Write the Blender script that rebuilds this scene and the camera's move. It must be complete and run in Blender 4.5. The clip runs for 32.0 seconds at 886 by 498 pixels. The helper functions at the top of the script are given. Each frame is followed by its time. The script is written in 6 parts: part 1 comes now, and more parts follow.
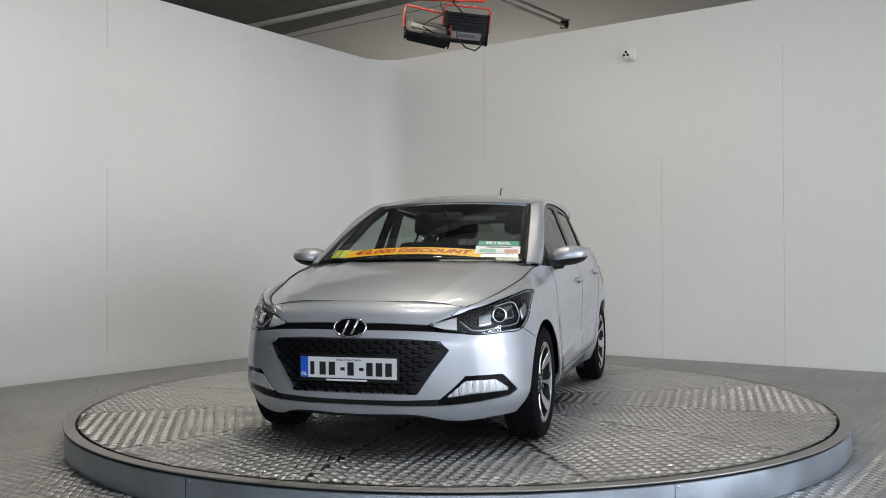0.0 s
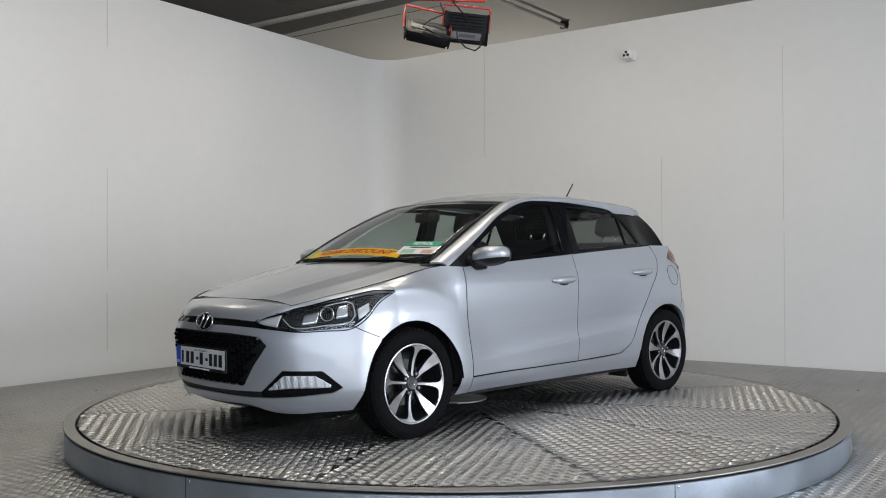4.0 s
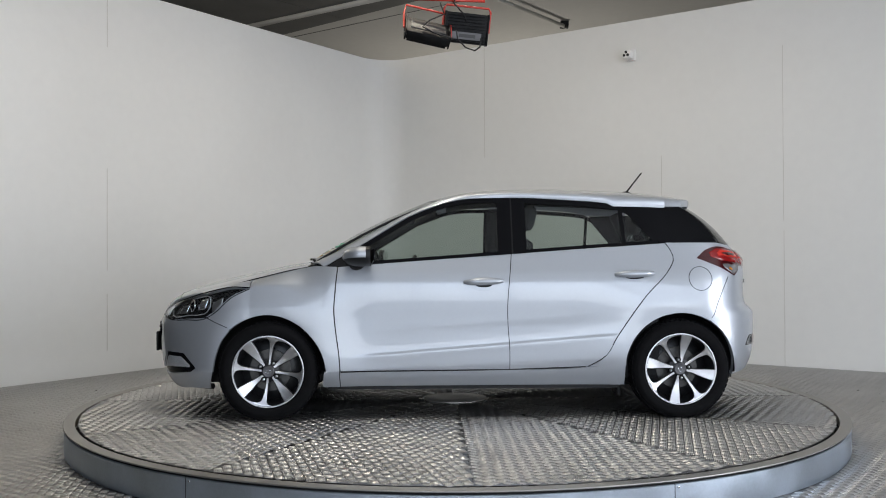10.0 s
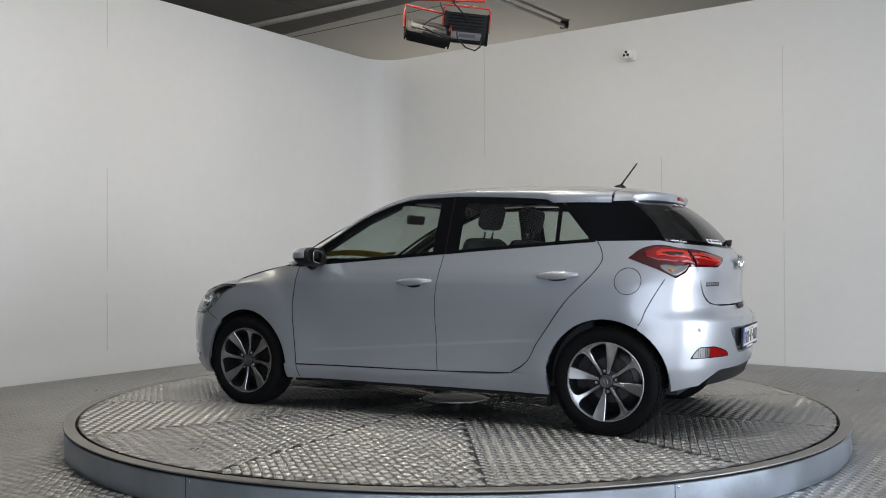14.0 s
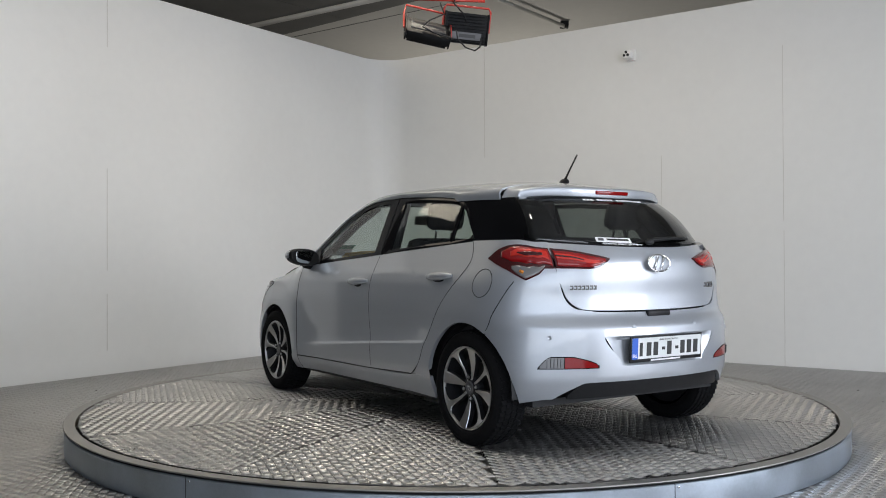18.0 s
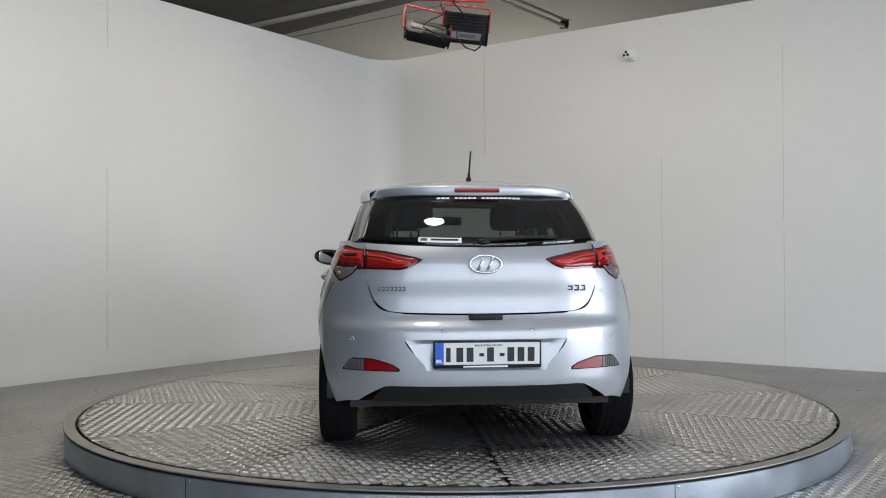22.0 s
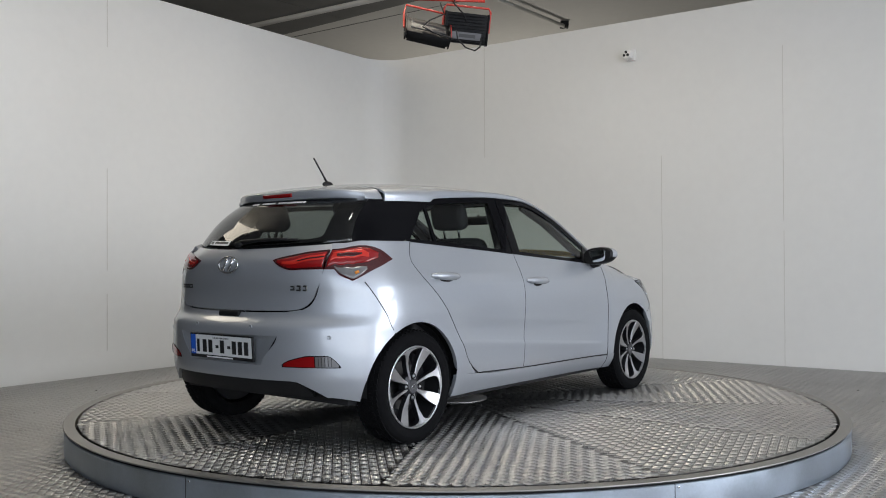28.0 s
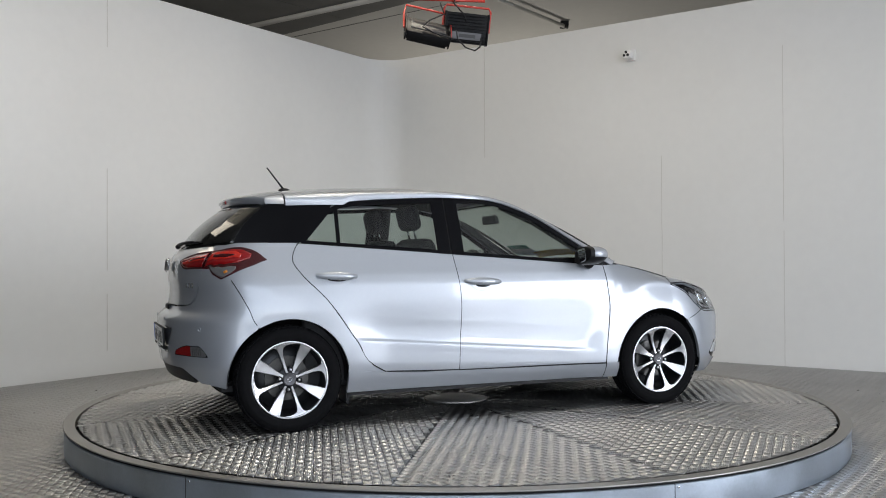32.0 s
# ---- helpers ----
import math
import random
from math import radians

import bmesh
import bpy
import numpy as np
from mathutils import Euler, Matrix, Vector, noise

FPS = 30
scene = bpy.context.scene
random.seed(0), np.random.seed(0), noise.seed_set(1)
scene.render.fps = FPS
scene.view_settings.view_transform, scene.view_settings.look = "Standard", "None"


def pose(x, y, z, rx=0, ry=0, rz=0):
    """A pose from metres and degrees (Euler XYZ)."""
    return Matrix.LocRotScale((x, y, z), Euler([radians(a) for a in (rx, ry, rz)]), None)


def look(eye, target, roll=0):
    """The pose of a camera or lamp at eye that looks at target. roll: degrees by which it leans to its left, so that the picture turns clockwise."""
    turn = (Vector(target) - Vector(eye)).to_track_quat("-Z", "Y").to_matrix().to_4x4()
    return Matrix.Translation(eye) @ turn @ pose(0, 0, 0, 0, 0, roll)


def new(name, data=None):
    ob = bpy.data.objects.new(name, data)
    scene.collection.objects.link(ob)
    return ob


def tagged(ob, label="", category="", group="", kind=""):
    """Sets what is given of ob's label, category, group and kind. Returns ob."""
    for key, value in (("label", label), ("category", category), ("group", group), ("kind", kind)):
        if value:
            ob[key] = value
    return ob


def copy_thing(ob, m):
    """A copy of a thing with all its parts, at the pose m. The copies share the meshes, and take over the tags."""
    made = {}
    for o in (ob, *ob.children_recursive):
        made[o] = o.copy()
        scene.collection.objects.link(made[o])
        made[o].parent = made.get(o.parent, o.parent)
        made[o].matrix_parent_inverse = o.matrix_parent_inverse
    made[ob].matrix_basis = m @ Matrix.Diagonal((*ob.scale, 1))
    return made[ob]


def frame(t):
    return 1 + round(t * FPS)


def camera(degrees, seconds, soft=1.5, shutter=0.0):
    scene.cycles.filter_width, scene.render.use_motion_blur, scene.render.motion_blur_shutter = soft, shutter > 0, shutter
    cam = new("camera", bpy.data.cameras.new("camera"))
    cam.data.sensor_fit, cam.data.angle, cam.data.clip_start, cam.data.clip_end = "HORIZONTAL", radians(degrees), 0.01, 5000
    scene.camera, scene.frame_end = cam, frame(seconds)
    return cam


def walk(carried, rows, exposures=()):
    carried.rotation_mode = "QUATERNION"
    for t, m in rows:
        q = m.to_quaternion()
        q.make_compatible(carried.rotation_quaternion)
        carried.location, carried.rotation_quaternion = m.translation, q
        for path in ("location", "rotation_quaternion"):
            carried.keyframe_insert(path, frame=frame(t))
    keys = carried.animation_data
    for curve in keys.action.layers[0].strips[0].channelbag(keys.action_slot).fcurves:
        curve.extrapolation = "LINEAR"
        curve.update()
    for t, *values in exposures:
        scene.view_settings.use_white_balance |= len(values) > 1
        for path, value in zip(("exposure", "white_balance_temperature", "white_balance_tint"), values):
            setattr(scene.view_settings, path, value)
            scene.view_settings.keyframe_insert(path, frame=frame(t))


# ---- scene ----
# camera: one fixed stand in front of the turntable
cam = camera(52.53, 32.0, 1.0)
POSE = look((0, -6.455, 0.991), (-0.0775, -0.4557, 1.0664), -0.25)
walk(cam, [(0.0, POSE), (32.0, POSE)])

# the turntable's heading in degrees at t seconds
TURN_START, TURN_RATE = 253.87, -7.2002
FLOOR = -0.165          # hall floor under the turntable's top, which is z = 0

# ---- light ----
world = bpy.data.worlds.new("world")
scene.world = world
world.use_nodes = True
wn = world.node_tree.nodes
sky = wn.new("ShaderNodeTexSky")
sky.sky_type, sky.sun_disc = "NISHITA", False
sky.sun_elevation, sky.sun_rotation = radians(40), radians(120)
wn["Background"].inputs[1].default_value = 0.12
world.node_tree.links.new(sky.outputs[0], wn["Background"].inputs[0])
scene.view_settings.exposure = 0.0


def opening_light(name, eye, target, sx, sy, power, colour):
    d = bpy.data.lights.new(name, "AREA")
    d.shape, d.size, d.size_y, d.energy, d.color = "RECTANGLE", sx, sy, power, colour
    ob = new(name, d)
    ob.matrix_world = look(eye, target)
    return ob


# daylight through the glazed front behind the stand and the door beside it; a warm high-bay lamp
opening_light("glazing_daylight", (1.5, -9.85, 2.1), (1.5, 0, 2.1), 9.2, 4.1, 365, (0.80, 0.87, 1.0))
opening_light("door_daylight", (8.85, -6.1, 2.1), (0, -6.1, 2.1), 6.0, 4.1, 745, (0.82, 0.88, 1.0))
bay = bpy.data.lights.new("high_bay_lamp", "SPOT")
bay.spot_size, bay.spot_blend, bay.shadow_soft_size, bay.energy, bay.color = radians(168), 0.3, 0.30, 140, (1.0, 0.95, 0.86)
new("high_bay_lamp", bay).matrix_world = look((-0.48, -1.75, 4.8), (-0.48, -1.75, 0))
# warm area lights: an added fill over the turntable, a row in the bay beyond the west partition that shines over its
# top
for eye, aim, sx, sy, watts in (((-0.1, 0.9, 4.95), (-0.1, 0.9, 0), 1.5, 0.15, 60), ((-5.4, 3.0, 4.75), (2.0, 4.3, 2.6), 4.0, 1.2, 70)):
    strip = bpy.data.lights.new("warm_light", "AREA")
    strip.shape, strip.size, strip.size_y, strip.energy, strip.color = "RECTANGLE", sx, sy, watts, (1.0, 0.90, 0.74)
    new("warm_light", strip).matrix_world = look(eye, aim)

# unseen fill light added behind the partition to brighten the ceiling
ceiling_fill = bpy.data.lights.new("ceiling_fill_light", "POINT")
ceiling_fill.energy, ceiling_fill.shadow_soft_size, ceiling_fill.color = 330, 0.4, (1.0, 0.95, 0.86)
new("ceiling_fill_light", ceiling_fill).location = (1.5, 12.5, 1.4)

# ---- materials ----


def material(name, colour, rough=0.5, metal=0.0, **kw):
    """A node material with a grain, wear and bump of its own."""
    m = bpy.data.materials.new(name)
    m.use_nodes = True
    nt = m.node_tree
    b = nt.nodes["Principled BSDF"]
    b.inputs["Base Color"].default_value = (*colour, 1)
    b.inputs["Roughness"].default_value = rough
    b.inputs["Metallic"].default_value = metal
    for key, value in kw.get("inputs", {}).items():
        b.inputs[key].default_value = value
    vary, scale, bump = kw.get("vary", 0.0), kw.get("scale", 8.0), kw.get("bump", 0.0)
    if vary or bump or kw.get("rough_vary"):
        tc = nt.nodes.new("ShaderNodeTexCoord")
        n1 = nt.nodes.new("ShaderNodeTexNoise")
        n1.inputs["Scale"].default_value, n1.inputs["Detail"].default_value = scale, 4
        n2 = nt.nodes.new("ShaderNodeTexNoise")
        n2.inputs["Scale"].default_value, n2.inputs["Detail"].default_value = scale * 14, 3
        add = nt.nodes.new("ShaderNodeMath")
        add.operation = "MULTIPLY_ADD"
        add.inputs[1].default_value = 0.45
        nt.links.new(tc.outputs["Object"], n1.inputs["Vector"])
        nt.links.new(tc.outputs["Object"], n2.inputs["Vector"])
        nt.links.new(n2.outputs["Fac"], add.inputs[0])
        nt.links.new(n1.outputs["Fac"], add.inputs[2])
        if vary:
            ramp = nt.nodes.new("ShaderNodeMapRange")
            ramp.inputs[1].default_value, ramp.inputs[2].default_value = 0.45, 1.0
            ramp.inputs[3].default_value, ramp.inputs[4].default_value = 1 - vary, 1 + vary
            mul = nt.nodes.new("ShaderNodeVectorMath")
            mul.operation = "SCALE"
            mul.inputs[0].default_value = colour
            nt.links.new(add.outputs[0], ramp.inputs[0])
            nt.links.new(ramp.outputs[0], mul.inputs["Scale"])
            nt.links.new(mul.outputs[0], b.inputs["Base Color"])
        if kw.get("rough_vary"):
            rr = nt.nodes.new("ShaderNodeMapRange")
            rr.inputs[1].default_value, rr.inputs[2].default_value = 0.45, 1.0
            rr.inputs[3].default_value = max(0.02, rough - kw["rough_vary"])
            rr.inputs[4].default_value = min(1, rough + kw["rough_vary"])
            nt.links.new(add.outputs[0], rr.inputs[0])
            nt.links.new(rr.outputs[0], b.inputs["Roughness"])
        if bump:
            bp = nt.nodes.new("ShaderNodeBump")
            bp.inputs["Strength"].default_value, bp.inputs["Distance"].default_value = 0.6, bump
            nt.links.new(add.outputs[0], bp.inputs["Height"])
            nt.links.new(bp.outputs[0], b.inputs["Normal"])
    return m


M_WALL = material("white_wall_paint", (0.79, 0.783, 0.757), 0.6, vary=0.03, scale=0.7, bump=0.0008, rough_vary=0.1)
M_FILLER = material("joint_filler", (0.62, 0.60, 0.56), 0.8, vary=0.1)
M_HALL = material("hall_cladding", (0.12, 0.12, 0.118), 0.8, vary=0.06, scale=0.6, bump=0.001)
M_CEIL = material("ceiling_panel", (0.60, 0.59, 0.565), 0.8, vary=0.05, scale=0.5, bump=0.001)
M_STEELBEAM = material("beam_paint", (0.16, 0.16, 0.155), 0.6, vary=0.1, scale=2)
M_PIPE = material("pipe_paint", (0.62, 0.61, 0.58), 0.5, vary=0.05, scale=3)
# tread plates: same worn aluminium as their bars, darkened here as if shaded
M_TREAD = material("shaded_aluminium_tread_plate", (0.21, 0.206, 0.20), 0.30, 1.0, vary=0.10, scale=2.2, rough_vary=0.10)
M_TREADFLOOR = material("shaded_worn_tread_plate", (0.20, 0.196, 0.19), 0.32, 1.0, vary=0.10, scale=1.4, rough_vary=0.10)
M_RIM = material("galvanised_steel", (0.44, 0.495, 0.56), 0.42, 1.0, vary=0.14, scale=5, rough_vary=0.1)
M_RIMTOP = material("rim_top_steel", (0.36, 0.345, 0.32), 0.5, 1.0, vary=0.15, scale=4, rough_vary=0.1)
M_CHROME = material("chrome", (0.80, 0.80, 0.81), 0.08, 1.0)
M_BLACK = material("black_rubber_gap", (0.012, 0.012, 0.012), 0.8)


# ---- mesh helpers ----
def part(name, bm, mat, parent=None, label="", smooth=True, angle=None):
    me = bpy.data.meshes.new(name)
    if isinstance(bm, tuple):
        me.from_pydata(bm[0], [], bm[1])
    else:
        bm.to_mesh(me)
        bm.free()
    for m in (mat if isinstance(mat, (list, tuple)) else [mat]):
        me.materials.append(m)
    me.update()
    if smooth:
        me.polygons.foreach_set("use_smooth", [True] * len(me.polygons))
        if angle:
            me.set_sharp_from_angle(angle=radians(angle))
    ob = new(name, me)
    if parent:
        ob.parent = parent
    if label:
        ob["label"] = label
    return ob


def box(bm, x0, x1, y0, y1, z0, z1, bevel=0.0, m=None):
    r = bmesh.ops.create_cube(bm, size=1.0)
    vs = r["verts"]
    bmesh.ops.scale(bm, vec=(x1 - x0, y1 - y0, z1 - z0), verts=vs)
    bmesh.ops.translate(bm, vec=((x0 + x1) / 2, (y0 + y1) / 2, (z0 + z1) / 2), verts=vs)
    if bevel:
        es = list({e for v in vs for e in v.link_edges})
        r = bmesh.ops.bevel(bm, geom=es, offset=bevel, segments=2, affect="EDGES", profile=0.5)
        vs = list({v for f in r["faces"] for v in f.verts} | {v for v in vs if v.is_valid})
    if m is not None:
        bmesh.ops.transform(bm, matrix=m, verts=vs)
    return vs


def tube(bm, pts, r, seg=10, closed=False):
    """A round bar along points."""
    pts = [Vector([float(q) for q in p]) for p in pts]
    rings, n = [], len(pts)
    up = None
    for i, p in enumerate(pts):
        a = pts[i - 1] if i > 0 or closed else p
        b = pts[(i + 1) % n] if i < n - 1 or closed else p
        d = (b - a).normalized()
        if up is None:
            up = Vector((0, 0, 1)) if abs(d.z) < 0.9 else Vector((1, 0, 0))
        s = d.cross(up).normalized()
        up = s.cross(d).normalized()
        rr = float(r[i]) if isinstance(r, (list, tuple)) else r
        rings.append([bm.verts.new(p + rr * (math.cos(2 * math.pi * k / seg) * s + math.sin(2 * math.pi * k / seg) * up)) for k in range(seg)])
    for i in range(n if closed else n - 1):
        a, b = rings[i], rings[(i + 1) % n]
        for k in range(seg):
            bm.faces.new((a[k], a[(k + 1) % seg], b[(k + 1) % seg], b[k]))
    if not closed:
        bm.faces.new(rings[0][::-1])
        bm.faces.new(rings[-1])


def lathe(bm, prof, seg=48, axis="z", m=None, a0=0.0, a1=2 * math.pi):
    """Turn (radius, height) points round an axis."""
    full = abs(a1 - a0 - 2 * math.pi) < 1e-6
    n = seg if full else seg + 1
    rings = []
    for k in range(n):
        a = a0 + (a1 - a0) * k / seg
        c, s = math.cos(a), math.sin(a)
        ring = []
        for r, h in prof:
            p = Vector((r * c, r * s, h)) if axis == "z" else Vector((r * c, h, r * s))
            ring.append(bm.verts.new(m @ p if m else p))
        rings.append(ring)
    for k in range(n if full else n - 1):
        a, b = rings[k], rings[(k + 1) % n]
        for i in range(len(prof) - 1):
            if prof[i][0] < 1e-9 and prof[i + 1][0] < 1e-9:
                continue
            vs = [a[i], b[i], b[i + 1], a[i + 1]]
            try:
                bm.faces.new(vs)
            except ValueError:
                pass
    bmesh.ops.remove_doubles(bm, verts=bm.verts, dist=1e-6)
    return rings


def thing(name, label, category, group="", kind=""):
    return tagged(new(name), label, category, group, kind)
# ---- the hall: two white partition walls with a rounded corner, steel floor, roof ----
WL_N, WL_C = Vector((-0.8269, 0.5624, 0)), 4.474      # left wall: normal and distance from the origin
WR_N, WR_C = Vector((0.5680, 0.8231, 0)), 4.703       # right wall
WALL_TOP, CORNER_R = 3.84, 0.44


def meet(n1, c1, n2, c2):
    d = n1.x * n2.y - n1.y * n2.x
    return Vector(((c1 * n2.y - c2 * n1.y) / d, (n1.x * c2 - n2.x * c1) / d, 0))


def wall_path(off, far_l=5.4, far_r=9.0, steps=16):
    """Plan of the two walls and the rounded corner; off: outwards from the room."""
    ctr = meet(WL_N, WL_C - CORNER_R, WR_N, WR_C - CORNER_R)
    r = CORNER_R + off
    dl, dr = Vector((-0.5624, -0.8269, 0)), Vector((0.8231, -0.5680, 0))
    pts = [ctr + WL_N * r + dl * far_l]
    a0, a1 = math.atan2(WL_N.y, WL_N.x), math.atan2(WR_N.y, WR_N.x)
    for k in range(steps + 1):
        a = a0 + (a1 - a0) * k / steps
        pts.append(ctr + Vector((math.cos(a), math.sin(a), 0)) * r)
    pts.append(ctr + WR_N * r + dr * far_r)
    return pts


def wall_mesh(name, pin, pout, label):
    bm = bmesh.new()
    rows = []
    for a, b in zip(pin, pout):
        rows.append([bm.verts.new((p.x, p.y, z)) for p, z in ((a, FLOOR - 0.02), (a, WALL_TOP - 0.006), (a + (b - a) * 0.06, WALL_TOP), (b, WALL_TOP), (b, FLOOR - 0.02))])
    for a, b in zip(rows, rows[1:]):
        for i in range(4):
            bm.faces.new((a[i], a[i + 1], b[i + 1], b[i]))
    bm.faces.new(rows[0]), bm.faces.new(rows[-1][::-1])
    bmesh.ops.recalc_face_normals(bm, faces=bm.faces)
    return tagged(part(name, bm, M_WALL, angle=30), label, "wall", "", "structure")


pin, pout = wall_path(0.0), wall_path(0.1)
half = len(pin) // 2
wall_left = wall_mesh("wall_west", pin[:half + 1], pout[:half + 1], "white painted partition wall with faint vertical board joints")
wall_right = wall_mesh("wall_north", pin[half:], pout[half:], "white painted partition wall meeting in a rounded corner")


def on_wall(n, c, x):
    """The point of a wall's plan with that x."""
    return Vector((x, (c - n.x * x) / n.y, 0))


def joint(parent, n, c, x, z0, z1, w=0.004):
    bm = bmesh.new()
    p = on_wall(n, c - 0.001, x)
    d = Vector((n.y, -n.x, 0))
    a = math.atan2(d.y, d.x)
    prev = z0
    rnd = random.Random(int(x * 100))
    while prev < z1:
        nxt = min(z1, prev + 0.25)
        j = rnd.uniform(-0.0015, 0.0015)
        box(bm, -w / 2 + j, w / 2 + j, -0.002, 0.002, prev, nxt, 0, Matrix.Translation((p.x, p.y, 0)) @ Matrix.Rotation(a, 4, "Z"))
        prev = nxt
    part("joint", bm, M_FILLER, parent, "thin cracked filler line", smooth=False)


for x, z0, z1 in ((-3.565, 0.08, 0.66), (-3.565, 0.9, 1.95), (-3.565, 3.2, 3.82)):
    joint(wall_left, WL_N, WL_C, x, z0, z1, 0.007)
for x, z0, z1 in ((0.405, 2.35, 3.82), (2.42, FLOOR, 2.2), (3.55, FLOOR, 1.3), (3.55, 1.4, 3.3)):
    joint(wall_right, WR_N, WR_C, x, z0, z1, 0.005)

# hall floor, one sheet
bm = bmesh.new()
bmesh.ops.create_grid(bm, x_segments=1, y_segments=1, size=14)
bmesh.ops.translate(bm, vec=(0, 2, FLOOR), verts=bm.verts)
floor = tagged(part("floor", bm, M_TREADFLOOR, smooth=False), "grey aluminium five-bar tread plate floor", "floor", "", "structure")

# roof and outer walls of the hall
bm = bmesh.new()
box(bm, -12, 9.2, -12, 16, 5.15, 5.35)
ceiling = tagged(part("ceiling", bm, M_CEIL, smooth=False), "grey roof panels of the hall", "ceiling", "", "structure")
for nm, b in (("wall_outer_west", (-12.2, -12, -12, 16, FLOOR, 5.15)), ("wall_outer_back", (-12, 9.2, 16, 16.2, FLOOR, 5.15))):
    bm = bmesh.new()
    box(bm, *b)
    tagged(part(nm, bm, M_HALL, smooth=False), "plain grey outer wall of the hall", "wall", "", "structure")
# outer wall with the open roller door
bm = bmesh.new()
for y0, y1, z0, z1 in ((-10.2, -9.1, FLOOR, 5.15), (-3.1, 16, FLOOR, 5.15), (-9.1, -3.1, 4.2, 5.15)):
    box(bm, 9.0, 9.2, y0, y1, z0, z1)
tagged(part("wall_outer_east", bm, M_HALL, smooth=False), "grey outer wall with a wide door opening", "wall", "", "structure")

bm = bmesh.new()
for x0, x1, z0, z1 in ((-12, -3.15, FLOOR, 5.15), (6.15, 9.0, FLOOR, 5.15), (-3.15, 6.15, 4.2, 5.15)):
    box(bm, x0, x1, -10.2, -10.0, z0, z1)
tagged(part("wall_outer_south", bm, M_HALL, smooth=False), "grey outer wall with a wide glazed opening", "wall", "", "structure")

# frame of the glazed front and of the door beside it
M_FRAME = material("dark_window_frame", (0.03, 0.032, 0.035), 0.45, 0.5, vary=0.06, scale=4)
for nm, m, half_w in (("window_1", Matrix.Translation((1.5, -9.72, 0)), 4.65), ("window_2", Matrix.Translation((8.72, -6.1, 0)) @ Matrix.Rotation(radians(90), 4, "Z"), 3.0)):
    win = tagged(new(nm), "dark metal frame of a wide glazed opening", "window", "", "structure")
    win.matrix_basis = m
    n = round(2 * half_w / 1.65)
    for k in range(n + 1):
        x = -half_w + 2 * half_w * k / n
        bm = bmesh.new()
        box(bm, x - 0.04, x + 0.04, -0.04, 0.04, FLOOR, 4.2, 0.004)
        part("mullion", bm, M_FRAME, win, smooth=False)
    for z, h in ((0.9, 0.035), (2.75, 0.05), (3.45, 0.05)):
        bm = bmesh.new()
        box(bm, -half_w, half_w, -0.035, 0.035, z - h, z + h, 0.004)
        part("transom", bm, M_FRAME, win, smooth=False)

# ---- turntable ----
R_DISC, R_IN, R_OUT = 2.506, 2.524, 2.588
disc = thing("turntable_disc", "round turntable deck of wedge-shaped aluminium tread plates", "turntable")
bm = bmesh.new()
lathe(bm, [(0.0, -0.0075), (R_DISC - 0.003, -0.0075), (R_DISC - 0.003, -0.05), (R_IN, -0.05)], 96)
part("deck_base", bm, M_BLACK, disc)
ring = thing("steel_kerb", "round galvanised steel kerb about the turntable, bolted in sections", "kerb")
bm = bmesh.new()
lathe(bm, [(R_IN, -0.06), (R_IN, -0.003), (R_IN + 0.003, 0.0), (R_OUT + 0.004, 0.0), (R_OUT + 0.006, -0.004), (R_OUT + 0.004, -0.007), (R_OUT - 0.020, -0.007)], 160)
part("top_band", bm, M_RIMTOP, ring, "dull steel top band", angle=40)
# skirt of the rim in bolted sheet sections
cuts = [-172, -119.2, -67.6, -14, 40, 94, 148]
for k, a0 in enumerate(cuts):
    a1 = cuts[(k + 1) % len(cuts)] + (360 if k == len(cuts) - 1 else 0)
    bm = bmesh.new()
    lathe(bm, [(R_OUT - 0.010, -0.020), (R_OUT - 0.003, -0.019), (R_OUT, -0.022), (R_OUT, FLOOR + 0.002), (R_OUT - 0.010, FLOOR + 0.001)], 40, "z", None, radians(a0 + 0.05), radians(a1 - 0.05))
    sk = part("skirt_sheet", bm, M_RIM, ring, "bluish galvanised steel sheet", angle=40)
    for da in (0.45,):
        for z in (-0.035, -0.125):
            bm = bmesh.new()
            a = radians(a0 + da)
            m = Matrix.Translation((R_OUT * math.cos(a), R_OUT * math.sin(a), z)) @ Matrix.Rotation(a, 4, "Z") @ Matrix.Rotation(radians(90), 4, "Y")
            lathe(bm, [(0.0065, -0.001), (0.0065, 0.0015), (0.004, 0.0035), (0.0, 0.004)], 12, "z", m)
            part("screw", bm, M_CHROME, sk)
bm = bmesh.new()
lathe(bm, [(R_OUT - 0.024, -0.006), (R_OUT - 0.024, FLOOR)], 120)
part("inner_drum", bm, M_BLACK, ring)

# bars: the plates' aluminium in a lighter colour that carries their glint
M_BAR = material("lit_worn_tread_bars", (0.56, 0.555, 0.545), 0.34, 1.0, vary=0.10, scale=3, rough_vary=0.08)
M_BARFLOOR = material("lit_scuffed_tread_bars", (0.50, 0.495, 0.485), 0.34, 1.0, vary=0.12, scale=2, rough_vary=0.08)


